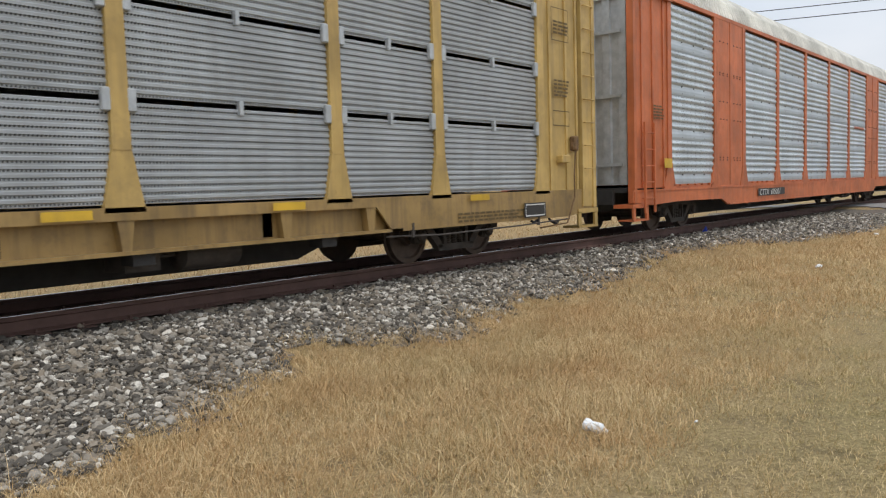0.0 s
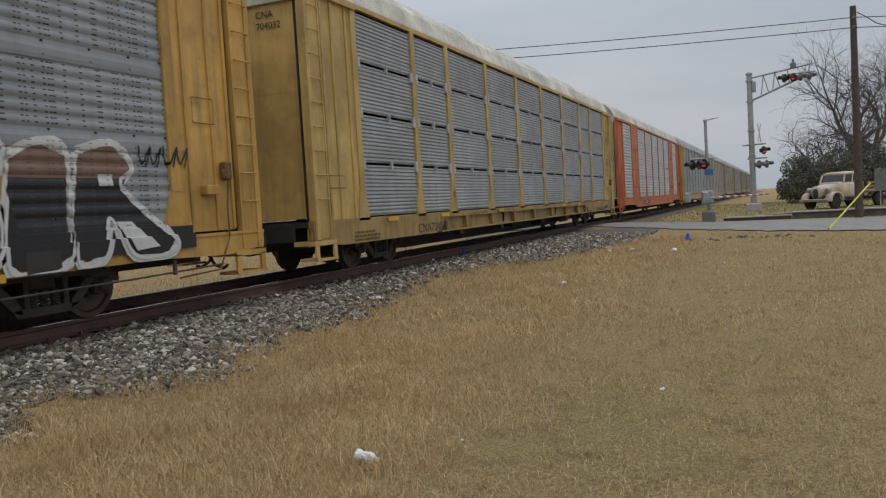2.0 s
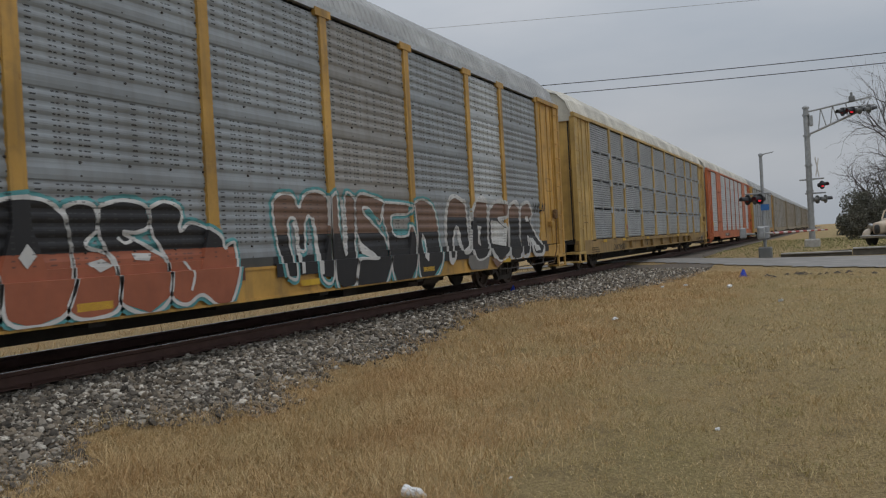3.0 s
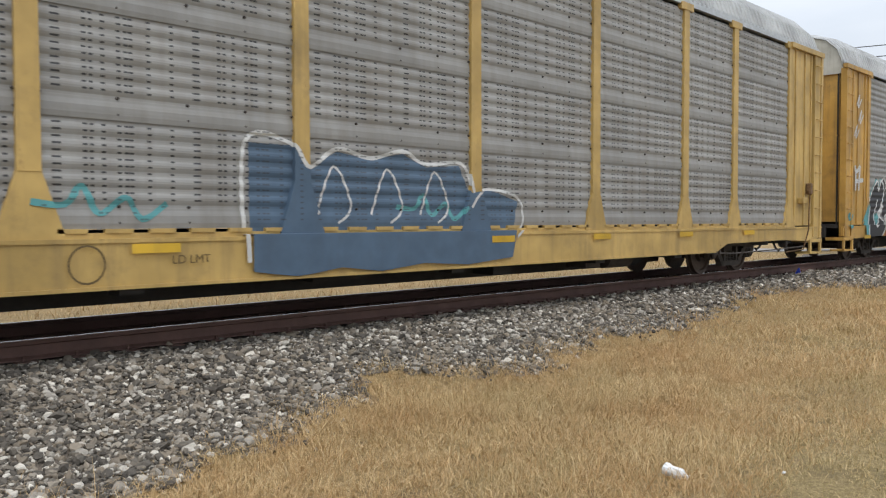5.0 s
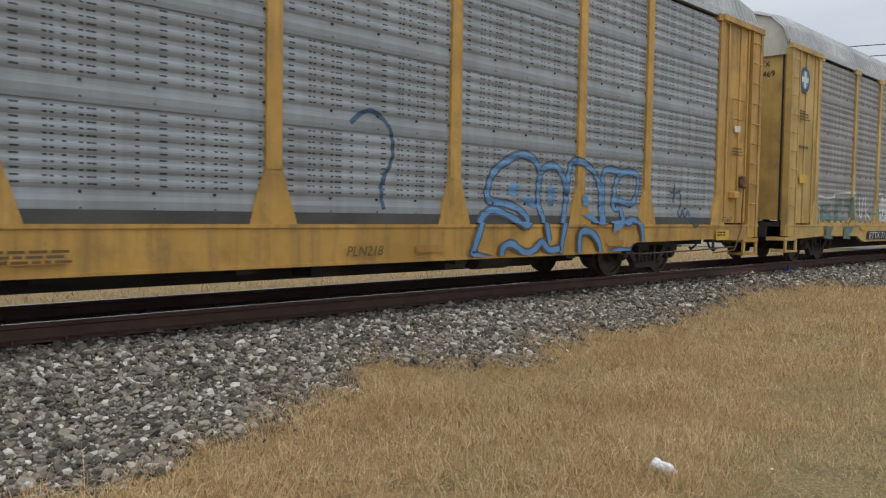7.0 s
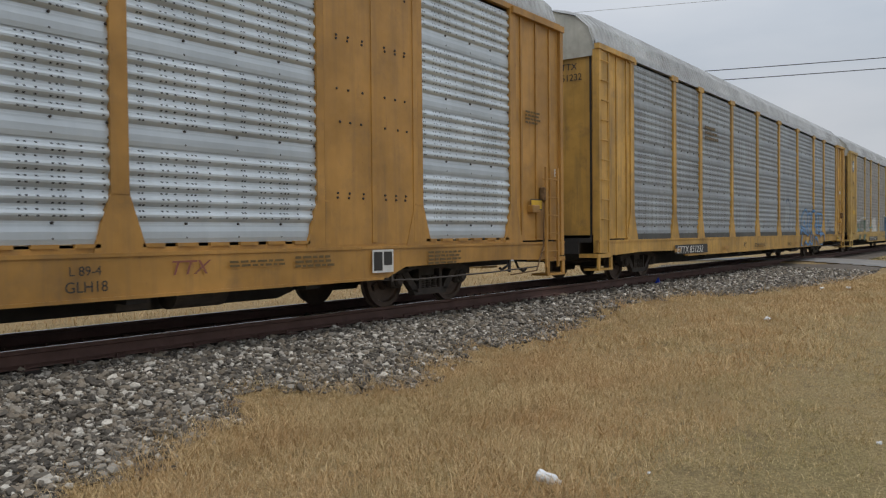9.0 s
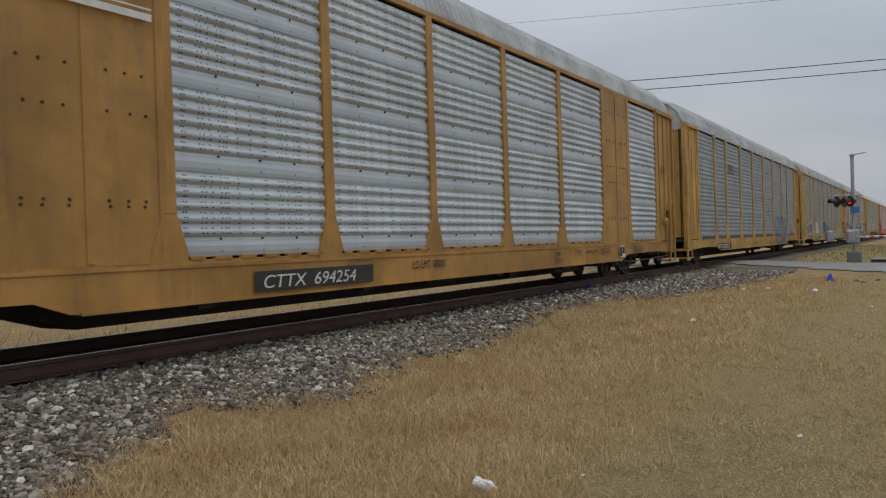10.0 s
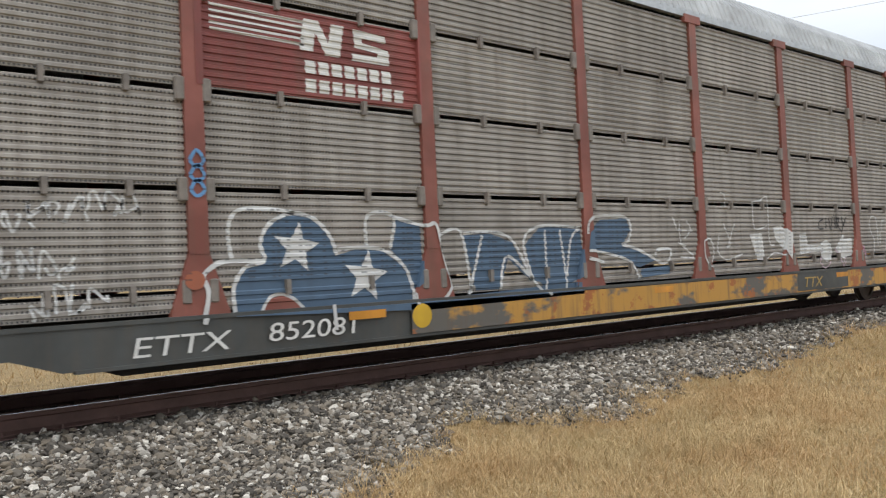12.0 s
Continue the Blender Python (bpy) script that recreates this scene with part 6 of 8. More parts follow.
spray_line(wagon, [(6.98, 0.45), (6.99, 0.82), (7.26, 0.85), (7.5, 0.69), (7.63, 0.45), (8.07, 0.53), (8.78, 0.54), (8.82, 0.9), (8.62, 1.05), (8.33, 1), (8.24, 1.22), (8.06, 1.25), (8.05, 1.38), (8.61, 1.33), (8.79, 1.66), (8.72, 1.83), (8.32, 1.84), (8.09, 1.66), (8.05, 1.42)], 0.085, SPRAY_SKY, 0.006, "sky blue outline of the letters")
spray_line(wagon, [(7.71, 0.98), (7.72, 1.41), (7.75, 1.84), (8.27, 1.84)], 0.15, SPRAY_SMOKE, 0.001, "dark smoky edge of the letters")
spray_line(wagon, [(7.71, 0.98), (7.72, 1.41), (7.75, 1.84), (8.27, 1.84)], 0.085, SPRAY_SKY, 0.006, "sky blue outline of the letters")
spray_line(wagon, [(6.04, 1.69), (6.01, 1.35), (6.1, 1.06), (6.2, 0.71)], 0.15, SPRAY_SMOKE, 0.001, "dark smoky edge of the letters")
spray_line(wagon, [(6.04, 1.69), (6.01, 1.35), (6.1, 1.06), (6.2, 0.71)], 0.085, SPRAY_SKY, 0.006, "sky blue outline of the letters")
spray_patch(wagon, [(5.31, 1.48), (5.4, 1.56), (5.53, 1.55), (5.57, 1.45), (5.46, 1.37), (5.33, 1.4)], SPRAY_SKY, 0.008, "sky blue fill in the letters")
spray_patch(wagon, [(6.25, 1.53), (6.33, 1.57), (6.42, 1.47), (6.39, 1.27), (6.32, 1.23), (6.25, 1.35)], SPRAY_SKY, 0.008, "sky blue fill in the letters")
spray_patch(wagon, [(7.06, 1.41), (7.17, 1.48), (7.29, 1.39), (7.25, 1.26), (7.1, 1.25)], SPRAY_SKY, 0.008, "sky blue fill in the letters")
spray_patch(wagon, [(7.93, 1.02), (8.31, 1.05), (8.2, 0.93), (7.92, 0.83)], SPRAY_SKY, 0.008, "sky blue fill in the letters")
spray_patch(wagon, [(7.06, 1.12), (7.36, 1.15), (7.64, 0.96), (7.56, 0.96), (7.26, 1.06)], SPRAY_SKY, 0.008, "sky blue fill in the letters")
spray_patch(wagon, [(5.57, 1.36), (5.85, 1.37), (5.99, 1.23), (5.91, 1.2), (5.75, 1.28)], SPRAY_SKY, 0.008, "sky blue fill in the letters")
spray_line(wagon, [(9.89, 1.56), (10.12, 1.55), (10.3, 1.59)], 0.045, SPRAY_NAVY, 0.002, "dark blue tag")
spray_line(wagon, [(10.06, 1.72), (10.03, 1.37)], 0.045, SPRAY_NAVY, 0.002, "dark blue tag")
spray_line(wagon, [(10.24, 1.61), (10.31, 1.38), (10.25, 1.22)], 0.045, SPRAY_NAVY, 0.002, "dark blue tag")
spray_line(wagon, [(10.19, 1.22), (10.26, 1.1), (10.4, 1.24), (10.43, 1.1), (10.6, 1.22), (10.63, 1.12)], 0.045, SPRAY_NAVY, 0.002, "dark blue tag")
spray_line(wagon, [(10.61, 1.06), (10.82, 1.1), (10.7, 0.98), (10.87, 0.95)], 0.045, SPRAY_NAVY, 0.002, "dark blue tag")
spray_line(wagon, [(2.45, 2.15), (2.75, 2.32), (3.05, 2.15), (3.12, 1.8), (2.95, 1.45), (2.98, 1.15)], 0.06, SPRAY_NAVY, 0.0, "dark blue hooked stroke")
letters(wagon, "PLN218", 2.35, 0.6, 0.17, DECAL_DARK, slant=0.2)
end_letters(wagon, ("ETTX", "851232"), 4.62, 0.2)
letters(wagon, "R1", -3.2, 0.62, 0.26, DECAL_BLACK, slant=0.3)
letters(wagon, "FT-647", 11.9, 1.02, 0.15, DECAL_BLACK, -W - 0.02)
reflectors(wagon, (-9.0, -5.0, -1.0, 3.7, 8.0), 0.62, OCHRE)
spray_patch(wagon, block(-9.2, -6.7, 0.56, 0.8), DECAL_BLACK, 0.002, "black number panel", "number_panel", True)
letters(wagon, "ETTX 851232", -9.1, 0.59, 0.25, DECAL_WHITE, -W - 0.056, 0.18, 1.4)
small_print(wagon, -2.0, 0.72, 3, 1.4, DECAL_DARK, 0.025, -W - 0.05)
spray_line(wagon, block(12.2, 12.75, 3.1, 3.5) + [(12.2, 3.1)], 0.018, DECAL_DARK, 0.0, "stencilled box", "stencil", False)
spray_patch(wagon, block(12.35, 12.62, 2.85, 2.98), DECAL_WHITE, 0.0, "small white sticker", "sticker")
small_print(wagon, 12.3, 2.5, 3, 0.4, DECAL_DARK)
spray_patch(wagon, block(11.6, 12.15, 0.66, 0.86), YELLOW_BRIGHT, 0.002, "yellow warning plate", "warning_plate", True)
small_print(wagon, 11.65, 0.8, 2, 0.42, DECAL_BLACK, 0.03, -W - 0.05)
small_print(wagon, -6.7, 4.0, 3, 1.1, DECAL_DARK, 0.08, -W + 0.005)

# ochre wagon with galvanised sheets
wagon = rack_car(4, "ochre car-carrying wagon with bright galvanised side sheets", OCHRE, [PANEL_BRIGHT], "coarse", ROOF_GREY, WHITE_DOOR, solid=(1, 7), end_ladder="short", cap=False)
spray_line(wagon, [(-8.05, 4.62), (-8.6, 4.66), (-8.78, 4.5), (-8.78, 4.15), (-8.62, 3.98), (-8.12, 4.02), (-8.02, 4.2), (-8.02, 4.5)], 0.1, DECAL_WHITE, 0.0, "white rounded railway emblem", "emblem", flat=True)
spray_line(wagon, [(-7.98, 4.05), (-7.95, 4.62), (-7.75, 4.62), (-7.45, 4.05), (-7.25, 4.05), (-7.2, 4.6)], 0.1, DECAL_WHITE, 0.0, "white rounded railway emblem", "emblem", flat=True)
spray_patch(wagon, block(-8.75, -7.25, 3.66, 3.74), DECAL_WHITE, 0.0, "white bar of the railway's name", "emblem", True)
spray_patch(wagon, block(-8.75, -7.25, 3.78, 3.8), DECAL_WHITE, 0.0, "thin white bar of the railway's name", "emblem", True)
letters(wagon, "GTW", -12.72, 2.78, 0.19, DECAL_WHITE, -W - 0.012)
letters(wagon, "694254", -12.7, 2.56, 0.19, DECAL_WHITE, -W - 0.012)
spray_patch(wagon, block(-5.8, -3.3, 0.58, 0.84), DECAL_BLACK, 0.002, "black number panel", "number_panel", True)
letters(wagon, "CTTX  694254", -5.68, 0.62, 0.24, DECAL_WHITE, -W - 0.056, 0.2, 1.3)
letters(wagon, "LD LMT  80000", -2.2, 0.72, 0.19, DECAL_BLACK, wide=0.85)
spray_line(wagon, block(-3.75, -3.3, 0.6, 0.9) + [(-3.75, 0.6)], 0.018, DECAL_DARK, 0.002, "stencilled box", "stencil", False, True)
letters(wagon, "J", -3.57, 0.63, 0.14, DECAL_DARK)
letters(wagon, "L 89-4", 3.62, 0.76, 0.13, DECAL_BLACK)
letters(wagon, "GLH18", 3.58, 0.6, 0.15, DECAL_BLACK)
letters(wagon, "TTX", 4.7, 0.72, 0.22, RED_BROWN, slant=0.3, wide=1.2)
small_print(wagon, 5.5, 0.82, 2, 0.9, DECAL_DARK, 0.025, -W - 0.05)
small_print(wagon, 6.5, 0.84, 3, 0.7, DECAL_DARK, 0.03, -W - 0.05)
small_print(wagon, 9.2, 0.84, 4, 0.9, DECAL_DARK, 0.03, -W - 0.05)
small_print(wagon, -12.2, 0.86, 4, 0.6, DECAL_DARK, 0.03, -W - 0.05)
small_print(wagon, -10.7, 0.88, 3, 0.9, DECAL_DARK, 0.03, -W - 0.05)
spray_patch(wagon, block(7.93, 8.38, 0.6, 0.92), DECAL_WHITE, 0.002, "white test panel frame", "test_panel", True)
spray_patch(wagon, block(7.96, 8.14, 0.63, 0.89), DECAL_BLACK, 0.005, "black test panel", "test_panel", True)
spray_patch(wagon, block(8.17, 8.35, 0.7, 0.89), DECAL_BLACK, 0.005, "black test panel", "test_panel", True)
for u in (-12.6, 12.25):
    spray_patch(wagon, block(u, u + 0.42, 1.55, 1.75), DECAL_BLACK, 0.0, "black rim of a warning plate", "warning_plate", True)
    spray_patch(wagon, block(u + 0.02, u + 0.4, 1.57, 1.73), YELLOW_BRIGHT, 0.004, "yellow warning plate", "warning_plate", True)
small_print(wagon, 12.15, 3.3, 4, 0.5, DECAL_DARK)
letters(wagon, "B", 13.16, 2.2, 0.2, DECAL_WHITE, -W - 0.03)
# silver folds of the rear end door and its notes
part("door_fold", Build().box(-13.6, -13.5, -1.5, -1.3, 1.05, 5.2).box(-13.66, -13.5, -1.25, -1.05, 1.05, 5.2).box(-13.58, -13.5, -1.0, -0.85, 1.05, 5.2), GALV, wagon, "silver folded edge of the end door")

# red-brown wagon with weathered sheets
wagon = rack_car(5, "red-brown car-carrying wagon with weathered perforated sheets and graffiti", RED_BROWN, [PANEL_BROWN], "fine", ROOF_GREY, DARK_RUST, sill="low", rows=(0.84, 1.02, 1.99, 2.95, 3.95, 4.98), gap=0.05, end_paint=DARK_RUST, clip_mat=CLIP_BROWN)
spray_patch(wagon, block(-7.0 - 0.02, -4.28, 3.02, 3.93), worn_paint("faded_red_paint", (0.22, 0.05, 0.04)), -0.002, "faded red panel", "emblem")
for k in range(5):
    spray_line(wagon, [(-6.85, 3.84 - k * 0.06), (-5.8, 3.82 - k * 0.06)], 0.026, DECAL_WHITE, 0.003, "white speed line of the railway emblem", "emblem", False)
for p in ([(-5.86, 3.52), (-5.8, 3.86), (-5.62, 3.86), (-5.5, 3.64), (-5.46, 3.85), (-5.3, 3.85), (-5.36, 3.5), (-5.54, 3.5), (-5.66, 3.73), (-5.7, 3.52)],
          [(-5.18, 3.84), (-4.74, 3.82), (-4.74, 3.74), (-5.06, 3.75), (-5.06, 3.7), (-4.7, 3.66), (-4.7, 3.49), (-5.2, 3.49), (-5.2, 3.57), (-4.86, 3.57), (-4.86, 3.61), (-5.16, 3.64)]):
    spray_patch(wagon, p, DECAL_WHITE, 0.003, "white railway emblem", "emblem")
for z, e in ((3.28, -4.8), (3.08, -4.55)):
    x = -5.8
    while x < e:
        spray_patch(wagon, block(x, x + 0.125, z, z + 0.14), DECAL_WHITE, 0.003, "white bar of the railway's name", "emblem")
        x += 0.165
letters(wagon, "ETTX", -7.75, 0.47, 0.26, DECAL_WHITE, slant=0.15, wide=1.5)
letters(wagon, "852081", -6.4, 0.5, 0.26, DECAL_WHITE, slant=0.1, wide=1.4)
spray_patch(wagon, block(4.3, 6.35, 0.44, 0.76), SILL_GREY, 0.003, "dark grey number panel", "number_panel", True)
letters(wagon, "TTX", 4.5, 0.5, 0.27, YELLOW_PALE, -W - 0.056, 0.25, 1.4)
for a, c in ((-13.2, -9.0), (-4.6, 13.4)):
    spray_patch(wagon, block(a, c, 0.42 if abs(a) < 8 else 0.56, 0.76), FLAKE, 0.0, "flaking yellow paint on the sill", "sill_paint", True)
reflectors(wagon, (-11.2, -5.2, 0.2, 6.1, 10.9), 0.64, worn_paint("orange_reflector", (0.62, 0.26, 0.02)))
spray_patch(wagon, oval(-4.45, 0.62, 0.14, 0.14), YELLOW_BRIGHT, 0.004, "yellow round mark", "mark", True)
# blue and white piece with two stars
spray_patch(wagon, [(-6.69, 0.82), (-6.7, 1.04), (-6.58, 1.24), (-6.38, 1.3), (-6.4, 1.48), (-6.29, 1.68), (-6.03, 1.78), (-5.77, 1.72), (-5.58, 1.54), (-5.51, 1.34), (-5.21, 1.41), (-4.92, 1.38), (-4.61, 1.19), (-4.5, 0.93), (-4.49, 0.77)], SPRAY_BLUE, 0.001, "slate blue spray-painted clouds")
spray_line(wagon, [(-6.69, 0.81), (-6.7, 1.04), (-6.58, 1.24), (-6.36, 1.31), (-6.4, 1.48), (-6.29, 1.68), (-6.03, 1.79), (-5.77, 1.73), (-5.58, 1.54), (-5.51, 1.34)], 0.045, SPRAY_WHITE, 0.005, "white outline of the clouds")
spray_line(wagon, [(-5.5, 1.4), (-5.21, 1.42), (-4.88, 1.38), (-4.61, 1.19), (-4.5, 0.93), (-4.49, 0.75)], 0.045, SPRAY_WHITE, 0.005, "white outline of the clouds")
spray_line(wagon, [(-6.71, 1.32), (-6.74, 1.62), (-6.63, 1.81), (-6.28, 1.83), (-6, 1.79)], 0.045, SPRAY_WHITE, 0.005, "white outline of the clouds")
spray_line(wagon, [(-7.04, 0.72), (-6.98, 1.01), (-7.02, 1.19), (-6.79, 1.31), (-6.36, 1.3)], 0.05, SPRAY_WHITE, 0.006, "white stroke over the post")
spray_patch(wagon, [(-6.4, 0.79), (-6.32, 0.92), (-6.18, 0.95), (-6.04, 0.89), (-5.93, 0.79)], RED_BROWN, 0.006, "brown spot in the clouds")
spray_line(wagon, [(-6.41, 0.79), (-6.32, 0.93), (-6.18, 0.96), (-6.04, 0.9), (-5.92, 0.79)], 0.035, SPRAY_WHITE, 0.008, "white rim of the spot")
spray_patch(wagon, [(-4.8, 1.4), (-4.74, 1.75), (-4.36, 1.65), (-4.35, 1), (-4.48, 0.93), (-4.61, 1.19)], SPRAY_BLUE, 0.001, "slate blue block")
spray_line(wagon, [(-5.12, 1.43), (-5.09, 1.77), (-4.74, 1.76), (-4.8, 1.4)], 0.045, SPRAY_WHITE, 0.005, "white outline of the block")
spray_line(wagon, [(-4.74, 1.76), (-4.32, 1.66), (-4.15, 1.66), (-4.04, 1.23), (-3.95, 0.95), (-4.07, 0.79)], 0.045, SPRAY_WHITE, 0.005, "white outline of the block")
spray_patch(wagon, [(-3.7, 1.54), (-3.25, 1.56), (-2.87, 1.44), (-2.56, 0.94), (-2.63, 1.42), (-2.34, 1.65), (-1.55, 1.61), (-1.5, 0.98), (-1.87, 0.84), (-2.27, 0.82), (-2.41, 0.92), (-2.96, 1.24), (-3.11, 0.86), (-3.53, 0.86)], SPRAY_BLUE, 0.001, "slate blue angular letters")
spray_line(wagon, [(-4.09, 1.54), (-3.74, 1.58), (-3.6, 0.83)], 0.04, SPRAY_WHITE, 0.005, "white outline of the letters")
spray_line(wagon, [(-3.64, 0.82), (-3.39, 1.54)], 0.04, SPRAY_WHITE, 0.005, "white outline of the letters")
spray_line(wagon, [(-3.7, 1.56), (-3.29, 1.58), (-2.87, 1.47), (-2.52, 0.94), (-2.67, 1.44), (-2.36, 1.65), (-1.55, 1.63)], 0.04, SPRAY_WHITE, 0.005, "white outline of the letters")
spray_line(wagon, [(-3.11, 0.86), (-2.96, 1.27), (-2.37, 0.82), (-2.27, 0.82), (-2.26, 1.6)], 0.04, SPRAY_WHITE, 0.005, "white outline of the letters")
spray_line(wagon, [(-1.97, 1.6), (-1.88, 0.97), (-1.87, 0.8)], 0.04, SPRAY_WHITE, 0.005, "white outline of the letters")
spray_line(wagon, [(-1.55, 1.63), (-1.75, 1.47), (-1.86, 0.97)], 0.04, SPRAY_WHITE, 0.005, "white outline of the letters")
spray_patch(wagon, [(-6.62, 0.84), (-4.49, 0.77), (-3.96, 0.8), (-1.61, 0.88), (-1.62, 0.72), (-4.25, 0.68), (-6.72, 0.77)], SPRAY_BLUE, 0, "slate blue base of the letters")
spray_patch(wagon, [(-1.38, 1.56), (-1.11, 1.74), (-0.76, 1.75), (-0.54, 1.78), (-0.43, 1.6), (-0.63, 1.38), (-0.16, 1.26), (0.14, 1.13), (-0.23, 1.04), (-0.38, 1.06), (-0.54, 1.17), (-1.11, 1.29), (-1.43, 1.33)], SPRAY_BLUE, 0.001, "slate blue rounded letter")
spray_line(wagon, [(-1.44, 1.54), (-1.4, 1.71), (-1.18, 1.79), (-0.54, 1.78), (-0.42, 1.6), (-0.5, 1.43), (-0.63, 1.38), (-0.33, 1.32), (0.08, 1.17), (0.33, 1.08), (0.5, 1.14), (0.54, 1.29), (0.22, 1.29), (0.15, 1.19)], 0.045, SPRAY_WHITE, 0.005, "white outline of the letter")
spray_line(wagon, [(-1.43, 1.31), (-1.11, 1.28), (-0.54, 1.16), (-0.35, 1.02), (-0.27, 0.87)], 0.04, SPRAY_WHITE, 0.005, "white outline of the letter")
spray_line(wagon, [(-1.44, 1.2), (-1.26, 1.17), (-1.06, 1.14)], 0.05, SPRAY_WHITE, 0.006, "white stroke on the post")
spray_patch(wagon, [(-0.23, 1.01), (0.52, 1.04), (0.51, 0.92), (-0.21, 0.88)], SPRAY_BLUE, 0, "slate blue base of the letters")
spray_patch(wagon, [(2.88, 1.5), (3.29, 1.53), (3.35, 1.04), (3.1, 1.06)], SPRAY_WHITE, 0.003, "white sprayed block")
spray_patch(wagon, [(3.7, 1.62), (3.95, 1.66), (4.33, 1.51), (4.24, 1.03), (4.02, 1.23), (3.75, 1.42)], SPRAY_WHITE, 0.003, "white sprayed block")
spray_line(wagon, [(2.99, 2.07), (3.28, 2.1), (3.53, 2.13), (3.54, 1.39), (3.72, 1.31)], 0.028, SPRAY_WHITE, 0.004, "thin white scrawl")
spray_line(wagon, [(3.03, 2.04), (3.06, 1.61), (3.49, 1.65)], 0.028, SPRAY_WHITE, 0.004, "thin white scrawl")
spray_line(wagon, [(3.39, 1.04), (3.7, 1.17), (4.02, 1.12)], 0.028, SPRAY_WHITE, 0.004, "thin white scrawl")
spray_line(wagon, [(2.03, 2.22), (2.15, 2.15), (2.15, 1.96)], 0.028, SPRAY_WHITE, 0.004, "thin white scrawl")
spray_line(wagon, [(0.64, 1.79), (0.74, 1.61)], 0.028, SPRAY_WHITE, 0.004, "thin white scrawl")
spray_line(wagon, [(0.81, 1.73), (0.83, 1.4), (0.96, 1.33)], 0.028, SPRAY_WHITE, 0.004, "thin white scrawl")
spray_line(wagon, [(1, 1.73), (1.11, 1.6), (0.94, 1.45)], 0.028, SPRAY_WHITE, 0.004, "thin white scrawl")
spray_line(wagon, [(0.73, 1.58), (1.16, 1.57)], 0.028, SPRAY_WHITE, 0.004, "thin white scrawl")
spray_line(wagon, [(0.76, 1.4), (1.17, 1.17)], 0.028, SPRAY_WHITE, 0.004, "thin white scrawl")
spray_line(wagon, [(0.81, 1.16), (1.17, 1.14)], 0.028, SPRAY_WHITE, 0.004, "thin white scrawl")
spray_line(wagon, [(1.41, 1.41), (1.65, 1.44), (1.75, 1.24), (1.62, 0.99), (1.43, 1.13), (1.41, 1.41)], 0.028, SPRAY_WHITE, 0.004, "thin white scrawl")
spray_line(wagon, [(1.93, 1.5), (1.87, 1.24), (2.11, 1.09), (2.64, 1.17)], 0.028, SPRAY_WHITE, 0.004, "thin white scrawl")
spray_line(wagon, [(2.07, 1.69), (2.26, 1.36), (2.13, 1.29)], 0.028, SPRAY_WHITE, 0.004, "thin white scrawl")
spray_line(wagon, [(2.41, 1.69), (2.17, 1.29)], 0.028, SPRAY_WHITE, 0.004, "thin white scrawl")
spray_patch(wagon, [(6.07, 1.19), (6.37, 1.44), (6.47, 1.49), (6.45, 1.39), (6.83, 1.4), (6.8, 1.05), (6.47, 1.02), (6.45, 0.96), (6.29, 1.05)], SPRAY_WHITE, 0.003, "white sprayed arrow")
spray_line(wagon, [(6.06, 1.19), (6.26, 1.04), (6.42, 0.84), (6.48, 1.01)], 0.03, SPRAY_PALE_PINK, 0.005, "pink edge of the arrow")
spray_patch(wagon, [(5.42, 1.17), (5.48, 1.32), (5.67, 1.38), (5.86, 1.31), (5.94, 1.15), (5.87, 0.99), (5.69, 0.94), (5.5, 1.04)], SPRAY_WHITE, 0.003, "white sprayed disc")
spray_line(wagon, [(5.41, 0.99), (5.49, 1.06), (5.43, 0.94), (5.63, 0.83), (5.87, 0.95)], 0.03, SPRAY_PALE_PINK, 0.005, "pink edge of the disc")
spray_patch(wagon, [(4.65, 1.49), (4.89, 1.52), (4.96, 1.29), (5.47, 1.28), (5.46, 1.16), (4.96, 1.14), (4.64, 1.11)], SPRAY_WHITE, 0.003, "white sprayed letter")
spray_line(wagon, [(5.64, 1.78), (5.46, 1.73), (5.43, 1.6), (5.61, 1.6)], 0.03, SPRAY_BLACK, 0.004, "thin black scrawl")
spray_line(wagon, [(5.72, 1.81), (5.73, 1.6)], 0.03, SPRAY_BLACK, 0.004, "thin black scrawl")
spray_line(wagon, [(5.85, 1.81), (5.92, 1.57), (6.01, 1.84)], 0.03, SPRAY_BLACK, 0.004, "thin black scrawl")
spray_line(wagon, [(6.1, 1.87), (6.12, 1.6)], 0.03, SPRAY_BLACK, 0.004, "thin black scrawl")
spray_line(wagon, [(6.18, 1.9), (6.17, 1.6), (6.29, 1.8), (6.18, 1.74), (6.34, 1.55)], 0.03, SPRAY_BLACK, 0.004, "thin black scrawl")
spray_line(wagon, [(6.41, 1.83), (6.47, 1.66), (6.61, 1.83), (6.37, 1.52)], 0.03, SPRAY_BLACK, 0.004, "thin black scrawl")
spray_line(wagon, [(7.81, 0.96), (7.88, 1.33), (7.69, 1.61), (7.77, 1.83), (8, 1.82), (8.06, 1.58), (8.07, 1.23)], 0.03, SPRAY_WHITE, 0.004, "thin white scrawl")
spray_line(wagon, [(8.17, 1.26), (8.22, 1.49), (8.1, 1.42)], 0.03, SPRAY_WHITE, 0.004, "thin white scrawl")
spray_line(wagon, [(8.52, 1.06), (8.5, 1.39), (8.63, 1.58), (8.51, 1.75), (8.31, 1.74), (8.27, 1.52)], 0.03, SPRAY_WHITE, 0.004, "thin white scrawl")
spray_line(wagon, [(8.71, 1.48), (8.77, 1.35), (8.89, 1.48), (9.01, 1.35)], 0.03, SPRAY_WHITE, 0.004, "thin white scrawl")
